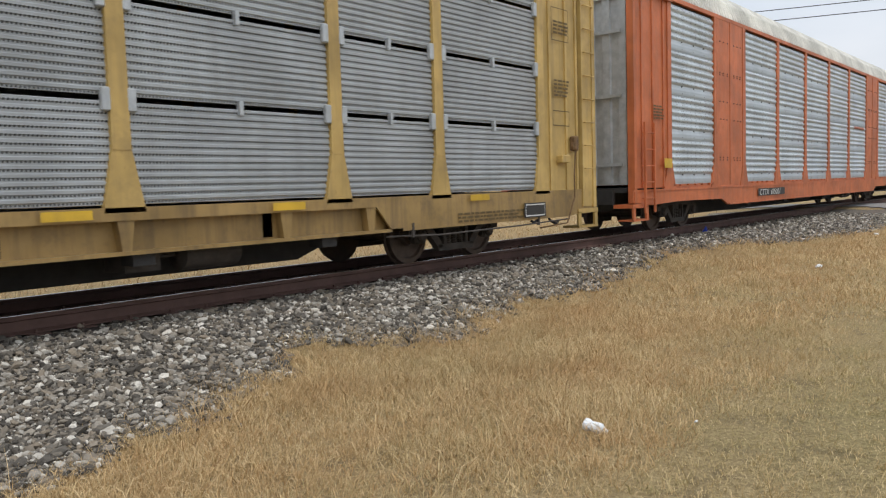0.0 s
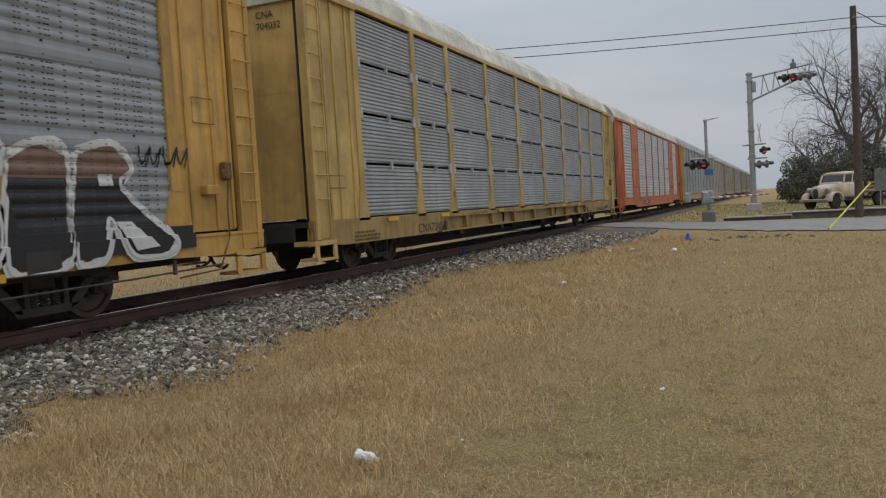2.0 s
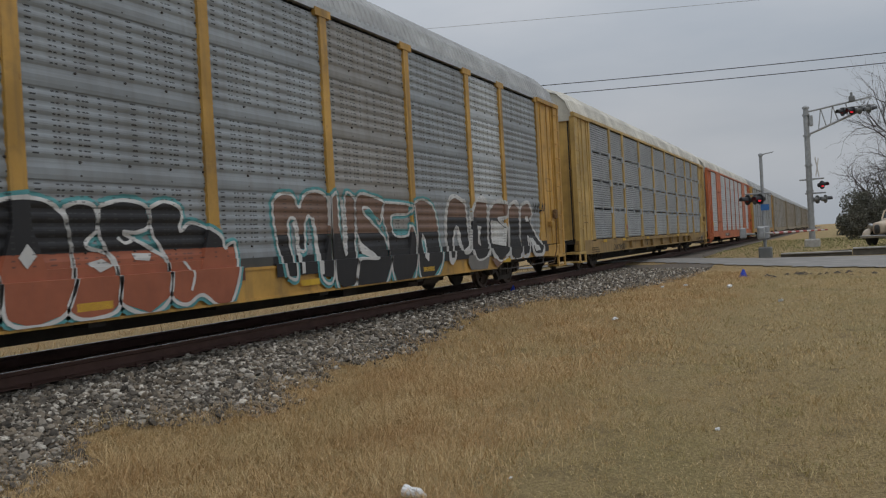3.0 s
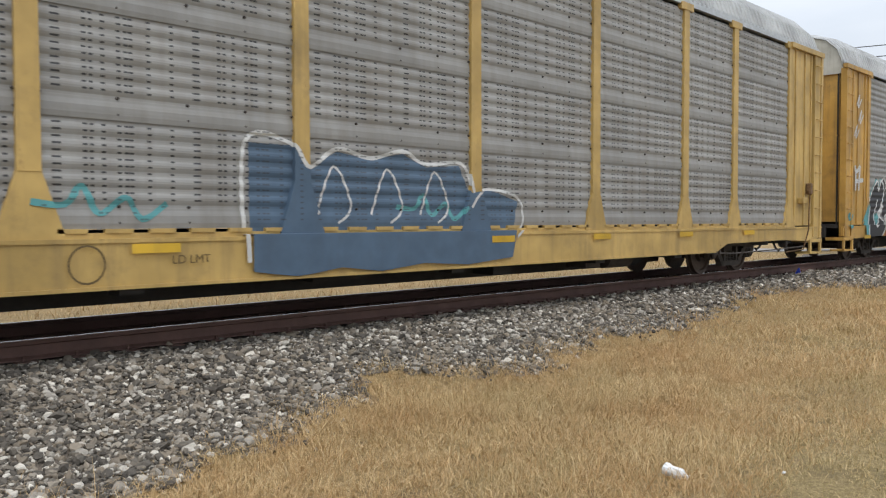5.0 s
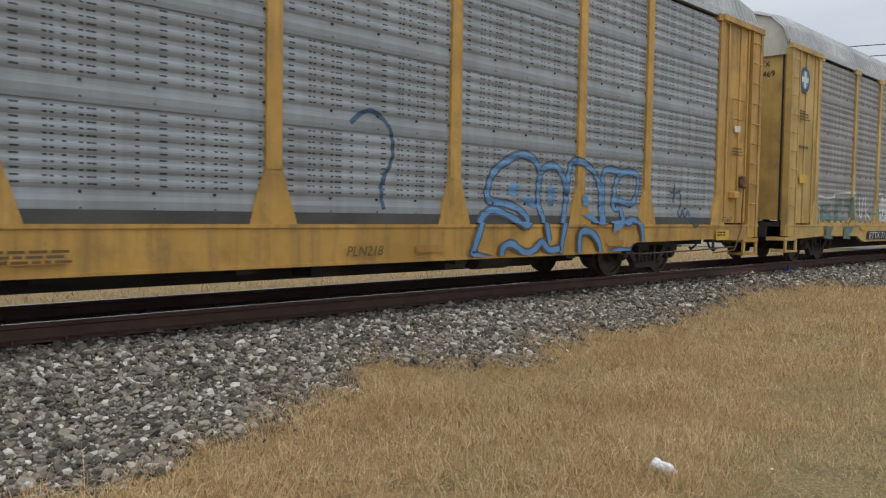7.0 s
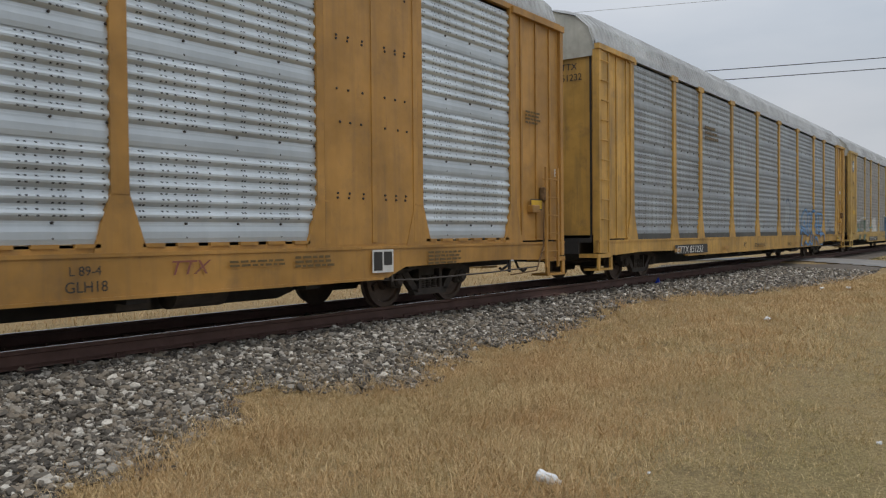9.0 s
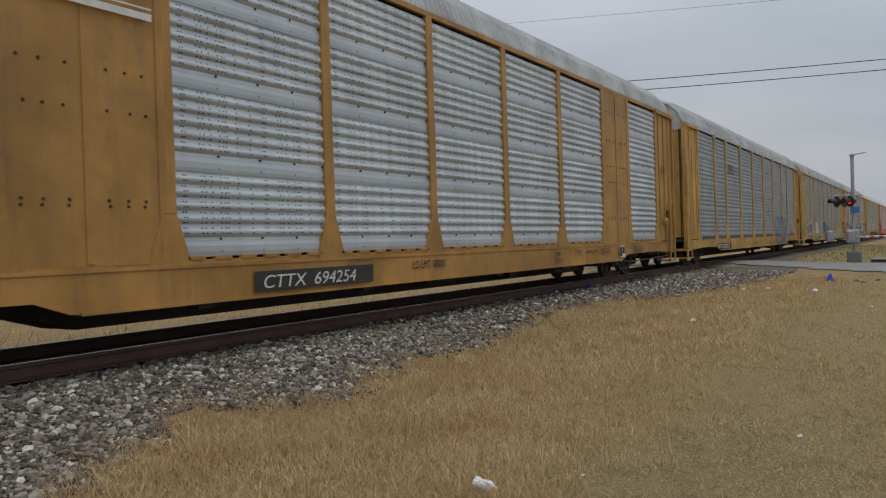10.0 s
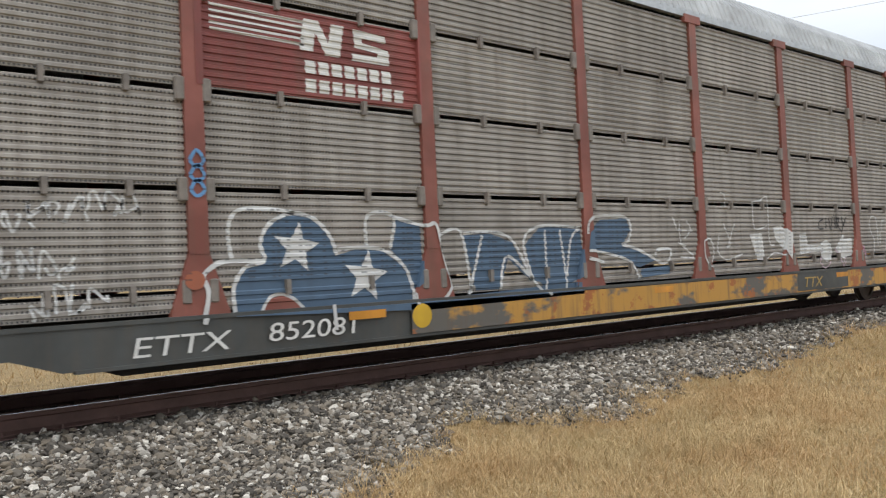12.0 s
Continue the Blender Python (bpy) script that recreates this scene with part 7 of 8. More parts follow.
spray_line(wagon, [(8.92, 1.3), (9.34, 1.48), (9.19, 1.31), (9.42, 1.3)], 0.03, SPRAY_WHITE, 0.004, "thin white scrawl")
spray_line(wagon, [(10.97, 1.67), (11.07, 1.51), (11.26, 1.69), (11.37, 1.53), (11.63, 1.67), (11.75, 1.55)], 0.03, SPRAY_WHITE, 0.004, "thin white scrawl")
spray_line(wagon, [(11.25, 1.43), (11.68, 1.45)], 0.03, SPRAY_WHITE, 0.004, "thin white scrawl")
spray_line(wagon, [(7.21, 1.1), (7.27, 1.25), (7.31, 1.1), (7.35, 1.22), (7.45, 1.03)], 0.05, SPRAY_PINK, 0.006, "pink tag on the post")
spray_patch(wagon, [(12.16, 1.8), (12.43, 1.83), (12.67, 1.75), (12.61, 1.34), (12.16, 1.36)], SPRAY_SKY, 0, "sky blue patch")
spray_patch(wagon, star(-5.99, 1.43, 0.28), SPRAY_WHITE, 0.007, "white sprayed star")
spray_patch(wagon, star(-5.14, 1.1, 0.3), SPRAY_WHITE, 0.007, "white sprayed star")
spray_patch(wagon, oval(-7.11, 1.14, 0.1, 0.09), SPRAY_ORANGE, 0.01, "orange spot on the post")
for z in (2.0, 2.14, 2.28):
    spray_line(wagon, [(-7.12, z), (-7.05, z + 0.1), (-6.98, z), (-7.06, z - 0.06), (-7.12, z)], 0.035, SPRAY_SKY, 0.006, "blue tag on the post")
for u, z in ((-8.85, 1.75), (-8.2, 1.85), (-8.75, 1.35), (-8.5, 1.0)):
    for k in range(4):
        x = u + k * 0.16
        spray_line(wagon, [(x + random.uniform(-0.03, 0.03), z + random.uniform(-0.16, 0.16)) for _ in range(3)] + [(x + random.uniform(0.02, 0.14), z + random.uniform(-0.15, 0.15)) for _ in range(3)], 0.026, SPRAY_WHITE, 0.003, "thin white scrawl")
spray_line(wagon, [(-5.62, 0.82), (-5.6, 0.55)], 0.04, SPRAY_WHITE, 0.006, "white sprayed arrow", "graffiti", False, True)


# ---- the level crossing and what stands round it ----
POLE_WOOD = plain("weathered_pole_wood", (0.10, 0.07, 0.052), 0.9, 0, 0.4, 5)
GREY_STEEL = plain("painted_grey_steel", (0.36, 0.37, 0.37), 0.5, 0.3, 0.25)
DARK_HOOD = plain("black_lamp_hood", (0.02, 0.02, 0.022), 0.5, 0, 0.2)
LAMP_BACK = plain("grey_lamp_back", (0.16, 0.165, 0.16), 0.6, 0, 0.2)
RED_LAMP = glow("lit_red_lamp", (1.0, 0.02, 0.04), 1.1)
RED_DARK = plain("unlit_red_lens", (0.22, 0.02, 0.025), 0.25, 0, 0.2)
STRIPE_RED = plain("faded_red_stripe", (0.36, 0.05, 0.045), 0.6, 0, 0.25)
STRIPE_WHITE = plain("faded_white_stripe", (0.6, 0.58, 0.56), 0.6, 0, 0.2)
CONCRETE_DARK = plain("stained_concrete", (0.13, 0.115, 0.095), 0.9, 0, 0.4, 3)
CONCRETE = plain("pale_concrete", (0.42, 0.41, 0.38), 0.9, 0, 0.3, 4, 0.01)
WIRE = plain("black_cable", (0.025, 0.025, 0.027), 0.6, 0, 0.2)
WIRE_PALE = plain("bare_grey_wire", (0.42, 0.43, 0.44), 0.5, 0.3, 0.2)
BLUE_SIGN = plain("blue_sign_sheet", (0.04, 0.16, 0.42), 0.5, 0, 0.15)
BLUE_CLOTH = plain("blue_plastic", (0.012, 0.05, 0.48), 0.5, 0, 0.25)
WHITE_LITTER = plain("white_plastic", (0.74, 0.75, 0.76), 0.4, 0, 0.15, 30)
YELLOW_GUARD = plain("yellow_plastic_guard", (0.72, 0.66, 0.10), 0.5, 0, 0.2)
TRUCK_CREAM = worn_paint("faded_cream_paint", (0.55, 0.45, 0.34), amount=0.4, rust=0.5)
TRUCK_DARK = plain("old_black_paint", (0.03, 0.03, 0.03), 0.5, 0, 0.3)
CHROME = plain("dull_chrome", (0.5, 0.5, 0.5), 0.3, 0.9, 0.2)
RUBBER = plain("tyre_rubber", (0.03, 0.03, 0.03), 0.85, 0, 0.3)
BED_WOOD = plain("weathered_plank", (0.30, 0.22, 0.13), 0.85, 0, 0.4)
GLASS = plain("dark_cab_glass", (0.035, 0.04, 0.04), 0.12, 0, 0.2)
BARK = plain("grey_bark", (0.115, 0.10, 0.092), 0.95, 0, 0.35, 8)
# leaf tones lifted towards grey to carry the haze over the shrubs
EVERGREEN = island_mat("dark_evergreen_leaves", (0.075, 0.078, 0.064), (0.21, 0.205, 0.17), 0.9, 0.1, (0.135, 0.136, 0.108))


def lamp_head(x, y, z, lit, turn, parent):
    """A flashing-light unit on its own stem: backboard, hooded lens, housing. turn: degrees by which it looks away from straight down the line."""
    m = pose(x, y, z, 0, 0, turn)
    b = Build().lathe([(-0.03, 0.23), (0.0, 0.23)], (0, 0, 0), "x", 24)
    b.lathe([(0.0, 0.13), (0.2, 0.12), (0.23, 0.05)], (0, 0, 0), "x", 14)
    o = part("lamp_body", b, DARK_HOOD if lit or abs(turn) < 90 else LAMP_BACK, parent, "round dark backboard and housing")
    o.matrix_basis = m
    q = Build()
    n = 10
    for i in range(n):
        a0, a1 = math.pi * (-0.1 + 1.2 * i / n), math.pi * (-0.1 + 1.2 * (i + 1) / n)
        q.add([(e, r * math.cos(a), r * math.sin(a)) for r in (0.135, 0.142) for e in (-0.03, -0.36) for a in (a0, a1)], [(0, 1, 3, 2), (4, 5, 7, 6), (2, 3, 7, 6)])
    part("hood", q, DARK_HOOD, o)
    part("lens", Build().lathe([(-0.035, 0.12), (-0.06, 0.1), (-0.075, 0.04)], (0, 0, 0), "x", 18), RED_LAMP if lit else RED_DARK, o, "glowing red lens" if lit else "dark red lens")
    return o


# flashing signal with gate machine
sx, sy, sz = 39.0, 3.0, lawn_z(39.0)
sig = thing("crossing_signal", "grey railway crossing signal mast with red flashing lights and gate machine", "crossing signal", pose(sx, sy, sz))
part("mast", Build().tube((0, 0, 0.2), (0, 0, 4.62), 0.075, 0.07, 12), GREY_STEEL, sig)
part("mast_cap", Build().lathe([(4.6, 0.1), (4.68, 0.1), (4.74, 0.03)], (0, 0, 0), "z", 12), GREY_STEEL, sig)
part("top_arm", Build().tube((0, 0.0, 4.66), (0, -0.55, 4.74), 0.03, 0.02), GREY_STEEL, sig, "short arm at the top of the mast")
part("base", Build().bevelled(-0.28, 0.28, -0.28, 0.28, -0.05, 0.5, 0.05), LAMP_BACK, sig, "dark grey mast base")
part("cross_arm", Build().tube((0, 0.75, 2.92), (0, -0.35, 2.92), 0.035).tube((0, 0.55, 2.7), (0, 0.55, 2.92), 0.03).tube((0, 0.1, 2.7), (0, 0.1, 2.92), 0.03), GREY_STEEL, sig)
lamp_head(-0.1, 0.62, 2.66, False, -50, sig)
lamp_head(-0.1, 0.1, 2.66, True, -42, sig)
lamp_head(0.15, 0.35, 2.66, False, 130, sig)
part("sign", Build().box(-0.1, -0.085, -0.25, 0.1, 2.15, 2.42), BLUE_SIGN, sig, "small blue notice sign")
part("gate_machine", Build().bevelled(-0.25, 0.25, -0.22, 0.3, 0.85, 1.45, 0.05), GREY_STEEL, sig, "grey gate machine box")
b = Build()
for y in (-0.36, 0.4):
    b.path([(0.3, y, 1.05), (-0.2, y, 1.1), (-1.3, y + 0.35, 1.15)], 0.04)
    b.bevelled(-1.55, -1.15, y + 0.25, y + 0.5, 0.95, 1.4, 0.04)
part("counterweight", b, GREY_STEEL, sig, "grey counterweight arms")
gate = Vector((8.6, -2.45, -0.02))
for k in range(16):
    a, c = Vector((0.2, 0, 1.1)) + gate * (k / 16), Vector((0.2, 0, 1.1)) + gate * ((k + 1) / 16)
    part("gate_stripe", Build().tube(a, c, 0.06 - 0.0015 * k, 0.06 - 0.0015 * (k + 1), 8), STRIPE_RED if k % 2 else STRIPE_WHITE, sig, "red gate stripe" if k % 2 else "white gate stripe")

# cantilever with lights over the road
cx, cy = 49.3, 1.34
cz = lawn_z(cx)
can = thing("signal_cantilever", "grey steel cantilever signal with flashing lights beside the crossing", "crossing signal", pose(cx, cy, cz))
part("mast", Build().tube((0, 0, 0.1), (0, 0, 7.75), 0.17, 0.14, 16), GREY_STEEL, can)
part("mast_cap", Build().lathe([(7.7, 0.19), (7.78, 0.19), (7.86, 0.08)], (0, 0, 0), "z", 14), GREY_STEEL, can)
part("base", Build().bevelled(-0.4, 0.4, -0.4, 0.4, -0.1, 0.45, 0.06), CONCRETE, can, "concrete footing")
for z in (7.35, 6.2, 4.55, 3.75, 3.1, 1.0):
    part("collar", Build().lathe([(z - 0.05, 0.2), (z + 0.05, 0.2)], (0, 0, 0), "z", 14), GREY_STEEL, can)
part("junction_box", Build().bevelled(-0.12, 0.12, -0.34, -0.14, 6.7, 7.3, 0.03), GREY_STEEL, can)
part("upper_chord", Build().tube((0, 0, 7.5), (0, -3.25, 7.95), 0.05), GREY_STEEL, can)
part("lower_chord", Build().tube((0, 0, 6.22), (0, -2.55, 7.2), 0.06), GREY_STEEL, can)
for y0, y1 in ((-0.75, -0.6), (-0.75, -1.0), (-1.35, -1.2), (-1.35, -1.6), (-2.0, -2.1)):
    part("lattice_bar", Build().tube((0, y0, 7.5 - y0 * 0.138), (0, y1, 6.22 - y1 * 0.384), 0.028), GREY_STEEL, can)
part("tip_bracket", Build().bevelled(-0.15, 0.15, -2.45, -2.15, 7.8, 8.1, 0.03).tube((0, -2.3, 8.0), (0, -2.3, 8.3), 0.06), LAMP_BACK, can)
part("lamp_bar", Build().tube((0, -1.7, 7.5), (0, -3.4, 7.5), 0.04), GREY_STEEL, can)
for y, lit, face in ((-1.85, False, -55), (-2.3, True, -50), (-2.65, False, 120), (-3.1, False, 115)):
    lamp_head(-0.15, y, 7.28, lit, face, can)
part("side_arm", Build().tube((0, 0.5, 3.75), (0, -0.75, 3.78), 0.045).tube((0, 0.25, 2.98), (0, -0.8, 2.98), 0.045), GREY_STEEL, can)
for y, z, lit, face in ((-0.62, 3.4, True, 55), (-0.35, 2.62, False, 125), (-0.75, 2.62, False, 115)):
    lamp_head(-0.15, y, z, lit, face, can)
board = part("crossbuck_board", Build().box(-0.02, 0.0, -0.09, 0.09, -0.65, 0.65), STRIPE_WHITE, can, "white crossbuck board seen edge-on")
board.matrix_basis = pose(-0.2, -0.42, 4.4, 40, 0, 80)
board = part("crossbuck_board", Build().box(-0.02, 0.0, -0.09, 0.09, -0.65, 0.65), STRIPE_WHITE, can, "crossbuck board seen edge-on")
board.matrix_basis = pose(-0.22, -0.42, 4.4, -40, 0, 80)

# utility pole and wires
pole = thing("utility_pole", "tall weathered wooden utility pole beside the road", "utility pole", pose(38.4, -3.12, lawn_z(38.4) - 0.05))
part("shaft", Build().tube((0, 0, 0), (0, 0, 8.85), 0.17, 0.125, 14), POLE_WOOD, pole)
part("insulator", Build().lathe([(8.3, 0.03), (8.36, 0.06), (8.42, 0.03)], (-0.17, 0, 0), "z", 10), LAMP_BACK, pole)
part("insulator", Build().lathe([(7.9, 0.03), (7.96, 0.06), (8.02, 0.03)], (-0.17, 0, 0), "z", 10), LAMP_BACK, pole)
part("cable_loop", Build().path([(0.1, -0.15, 8.6), (0.25, -0.5, 8.4), (0.4, -0.9, 8.1), (0.5, -1.3, 7.95)], 0.02), WIRE, pole, "slack black cable loop")


def hung(a, c, sag, n=24):
    a, c = Vector(a), Vector(c)
    return [a.lerp(c, i / n) - Vector((0, 0, sag * 4 * (i / n) * (1 - i / n))) for i in range(n + 1)]


far_pole = thing("utility_pole", "wooden utility pole across the track", "utility pole", pose(27.4, 40, -0.5))
part("shaft", Build().tube((0, 0, 0), (0, 0, 9.9), 0.17, 0.125, 12), POLE_WOOD, far_pole)
for z0, z1 in ((8.22, 9.15), (7.8, 8.7)):
    wire = part("cable", Build().path(hung((38.4, -3.12, z0 - 0.15), (27.4, 40, z1), 0.45), 0.018, 5), WIRE, None, "black overhead cable")
    wire.name = "overhead_cable"
    tagged(wire, "black overhead cable slung from the wooden pole", "cable")
    wire = part("cable", Build().path(hung((38.4, -3.12, z0 - 0.15), (44, -27, z0), 0.4), 0.018, 5), WIRE, None)
    wire.name = "overhead_cable"
    tagged(wire, "black overhead cable slung from the wooden pole", "cable")
wire = part("cable", Build().path(hung((28, -22, 6.6), (28, 36, 11.8), 0.3), 0.008, 4), WIRE_PALE, None)
wire.name = "overhead_wire"
tagged(wire, "thin pale overhead wire across the sky", "cable")
guy = thing("guy_wire", "guy wire in a bright yellow plastic guard at the road edge", "guy wire", pose(29.0, -1.43, land_z(29.0, -1.43)))
part("guard", Build().tube((0, 0, 0.0), (0.95, -1.35, 1.45), 0.028, 0.028, 8), YELLOW_GUARD, guy, "yellow plastic guard")
part("wire", Build().tube((0.95, -1.35, 1.45), (5.2, -7.4, 7.9), 0.008, 0.008, 5), WIRE, guy)
part("anchor", Build().tube((-0.03, 0.04, -0.1), (0.02, -0.03, 0.06), 0.03), TRUCK_STEEL, guy)

# road edge barrier
bar = thing("road_barrier", "low concrete road barrier with dark sides and a pale top", "barrier", pose(39.35, 0, -0.33))
prof = [(-0.13, 0.0), (-0.1, 0.3), (0.1, 0.3), (0.13, 0.0)]
k = 0
for y0 in np.arange(-15, 2.2, 2.9):
    b = Build()
    v, n = [], len(prof)
    for y in (y0 + 0.01, y0 + 2.89):
        drop = 0.6 if y > 2.3 else 1.0
        v += [(px, y, pz * drop) for px, pz in prof]
    b.add(v, [(i, (i + 1) % n, n + (i + 1) % n, n + i) for i in range(n)] + [tuple(range(n - 1, -1, -1)), tuple(range(n, 2 * n))])
    part("barrier_block", b, CONCRETE_DARK, bar, "dark side of the barrier")
    part("barrier_cap", Build().bevelled(-0.2, 0.14, y0 + 0.02, y0 + 2.88, 0.3 * drop, 0.3 * drop + 0.07, 0.02), CONCRETE, bar, "pale cap of the barrier")
sign = thing("traffic_sign", "grey back of a small road sign on a steel post", "road sign", pose(40.5, -4.15, lawn_z(40.5)))
part("post", Build().box(-0.025, 0.025, -0.025, 0.025, -0.1, 2.0), GREY_STEEL, sign)
part("plate", Build().bevelled(-0.03, -0.02, -0.22, 0.22, 1.0, 1.95, 0.004), LAMP_BACK, sign)


# old flatbed truck
def old_truck(m):
    t = thing("vintage_truck", "faded cream vintage flatbed truck parked on the grass", "truck", m)

    def loft(rows, mat, name, label="", smooth=True):
        """Cross-sections (x, half width, low, high, rounding) joined along the truck."""
        b, n = Build(), 12
        v = []
        for x, hw, lo, hi, r in rows:
            for i in range(n):
                a = 2 * math.pi * (i + 0.5) / n
                c, s = math.cos(a), math.sin(a)
                e = 2 / r
                v.append((x, hw * math.copysign(abs(c) ** e, c), (lo + hi) / 2 + (hi - lo) / 2 * math.copysign(abs(s) ** e, s)))
        f = []
        for k in range(len(rows) - 1):
            f += [(k * n + i, k * n + (i + 1) % n, k * n + n + (i + 1) % n, k * n + n + i) for i in range(n)]
        f += [tuple(range(n - 1, -1, -1)), tuple(range((len(rows) - 1) * n, len(rows) * n))]
        b.add(v, f)
        return part(name, b, mat, t, label, smooth)

    loft([(1.95, 0.2, 0.62, 1.12, 3), (1.9, 0.3, 0.6, 1.2, 4), (1.3, 0.42, 0.6, 1.28, 4), (0.75, 0.55, 0.6, 1.32, 4)], TRUCK_CREAM, "bonnet", "faded cream tapered bonnet")
    loft([(1.97, 0.16, 0.62, 1.1, 3), (2.02, 0.13, 0.66, 1.06, 3)], TRUCK_DARK, "grille", "dark upright grille")
    loft([(0.8, 0.72, 0.55, 1.35, 5), (0.7, 0.76, 0.5, 1.4, 6), (-0.45, 0.8, 0.5, 1.4, 6), (-0.6, 0.76, 0.5, 1.4, 5)], TRUCK_CREAM, "cab")
    loft([(0.5, 0.66, 1.72, 1.86, 4), (0.2, 0.7, 1.7, 1.92, 4), (-0.4, 0.7, 1.7, 1.92, 4), (-0.62, 0.62, 1.7, 1.86, 4)], TRUCK_CREAM, "cab_roof")
    for sgn in (-1, 1):
        for x0, x1 in ((0.68, 0.55), (0.02, -0.02), (-0.5, -0.52)):
            part("pillar", Build().tube((x0, sgn * 0.7, 1.36), (x1 - 0.05, sgn * 0.66, 1.78), 0.045, 0.045, 6), TRUCK_CREAM, t)
        part("side_window", Build().box(-0.46, 0.56, sgn * 0.69 - 0.005, sgn * 0.69 + 0.005, 1.38, 1.74), GLASS, t, "dark side window")
        part("running_board", Build().bevelled(-0.7, 1.0, sgn * 0.88 - 0.13, sgn * 0.88 + 0.13, 0.4, 0.46, 0.01), TRUCK_DARK, t)
        b = Build()
        n = 12
        for i in range(n):
            a0, a1 = math.pi * (0.02 + 0.96 * i / n), math.pi * (0.02 + 0.96 * (i + 1) / n)
            p = [(1.45 + r * math.cos(a), sgn * y, 0.4 + r * math.sin(a)) for y in (0.5, 0.93) for r in (0.44, 0.5) for a in (a0, a1)]
            b.add(p, [(0, 1, 3, 2), (4, 5, 7, 6), (2, 3, 7, 6), (0, 1, 5, 4)])
        part("front_mudguard", b, TRUCK_CREAM, t, "rounded cream mudguard", True)
        part("headlamp", Build().lathe([(1.5, 0.04), (1.6, 0.12), (1.78, 0.14), (1.8, 0.12), (1.81, 0.02)], (0, sgn * 0.55, 1.02), "x", 14), CHROME, t, "round chrome headlamp", True)
        for x in (1.45, -1.9):
            y = sgn * (0.72 if x > 0 else 0.82)
            w = part("wheel", Build().lathe([(y - 0.1, 0.2), (y - 0.1, 0.36), (y - 0.06, 0.4), (y + 0.06, 0.4), (y + 0.1, 0.36), (y + 0.1, 0.2)], (x, 0, 0.4), "y", 22), RUBBER, t, "black tyre", True)
            part("hub", Build().lathe([(y - 0.07, 0.2), (y - 0.04, 0.1), (y + 0.04, 0.1), (y + 0.07, 0.2)], (x, 0, 0.4), "y", 16), TRUCK_CREAM, w)
    part("windscreen", Build().add([(0.66, -0.62, 1.36), (0.66, 0.62, 1.36), (0.5, 0.58, 1.74), (0.5, -0.58, 1.74)], [(0, 1, 2, 3)]), GLASS, t, "dusty windscreen")
    part("bumper", Build().bevelled(2.08, 2.16, -0.85, 0.85, 0.42, 0.56, 0.02), CHROME, t, "dull front bumper")
    part("frame_rail", Build().box(-3.2, 1.9, -0.4, 0.4, 0.42, 0.56), TRUCK_DARK, t)
    part("flatbed", Build().bevelled(-3.4, -0.72, -1.05, 1.05, 0.78, 0.9, 0.02), BED_WOOD, t, "weathered plank flatbed")
    for sgn in (-1, 1):
        for z in (1.02, 1.2):
            part("side_plank", Build().bevelled(-3.35, -0.78, sgn * 1.0 - 0.02, sgn * 1.0 + 0.02, z, z + 0.12, 0.008), BED_WOOD, t)
        for x in (-3.2, -2.1, -0.95):
            part("stake", Build().box(x - 0.03, x + 0.03, sgn * 0.97 - 0.03, sgn * 0.97 + 0.03, 0.9, 1.35), BED_WOOD, t)
    return t


heading = 180 - 40
old_truck(pose(47.6, -3.0, lawn_z(47.6) - 0.02, 0, 0, heading))


# ---- trees ----
def bare_tree(m, height, seed, label, spread=0.62):
    r = random.Random(seed)
    t = thing("bare_tree", label, "tree", m)
    trunk, limbs, twigs = Build(), Build(), Build()

    def grow(p, d, length, rad, level):
        steps = 3 if level < 4 else 2
        b = trunk if level == 0 else limbs if level < 3 else twigs
        for _ in range(steps):
            d = (d + Vector((r.gauss(0, 0.16), r.gauss(0, 0.16), r.gauss(0.03, 0.1)))).normalized()
            q = p + d * (length / steps)
            b.tube(p, q, rad, rad * 0.86, 7 if level < 2 else 5 if level < 4 else 3)
            p, rad = q, rad * 0.86
            if level and level < 5 and r.random() < 0.75:
                s = d.orthogonal()
                s.rotate(Matrix.Rotation(r.uniform(0, 6.28), 3, d))
                grow(p, (d + s * r.uniform(0.6, 1.1)).normalized(), length * 0.6, rad * 0.55, level + 1 + (level > 2))
        if level < 6 and rad > 0.004:
            for k in range(3 if level < 3 else 2):
                s = d.orthogonal()
                s.rotate(Matrix.Rotation(r.uniform(0, 2.1) + k * 2.1, 3, d))
                e = (d + s * r.uniform(0.35, spread + 0.25) + Vector((0, 0, 0.08))).normalized()
                grow(p, e, length * r.uniform(0.62, 0.85), rad * r.uniform(0.6, 0.8), level + 1)

    grow(Vector((0, 0, -0.1)), Vector((r.uniform(-0.1, 0.1), r.uniform(-0.1, 0.1), 1)), height * 0.26, height * 0.026, 0)
    part("trunk", trunk, BARK, t)
    part("limb_mass", limbs, BARK, t)
    tagged(part("twig_mass", twigs, BARK, t, "fine bare twigs"), kind="stuff")
    return t


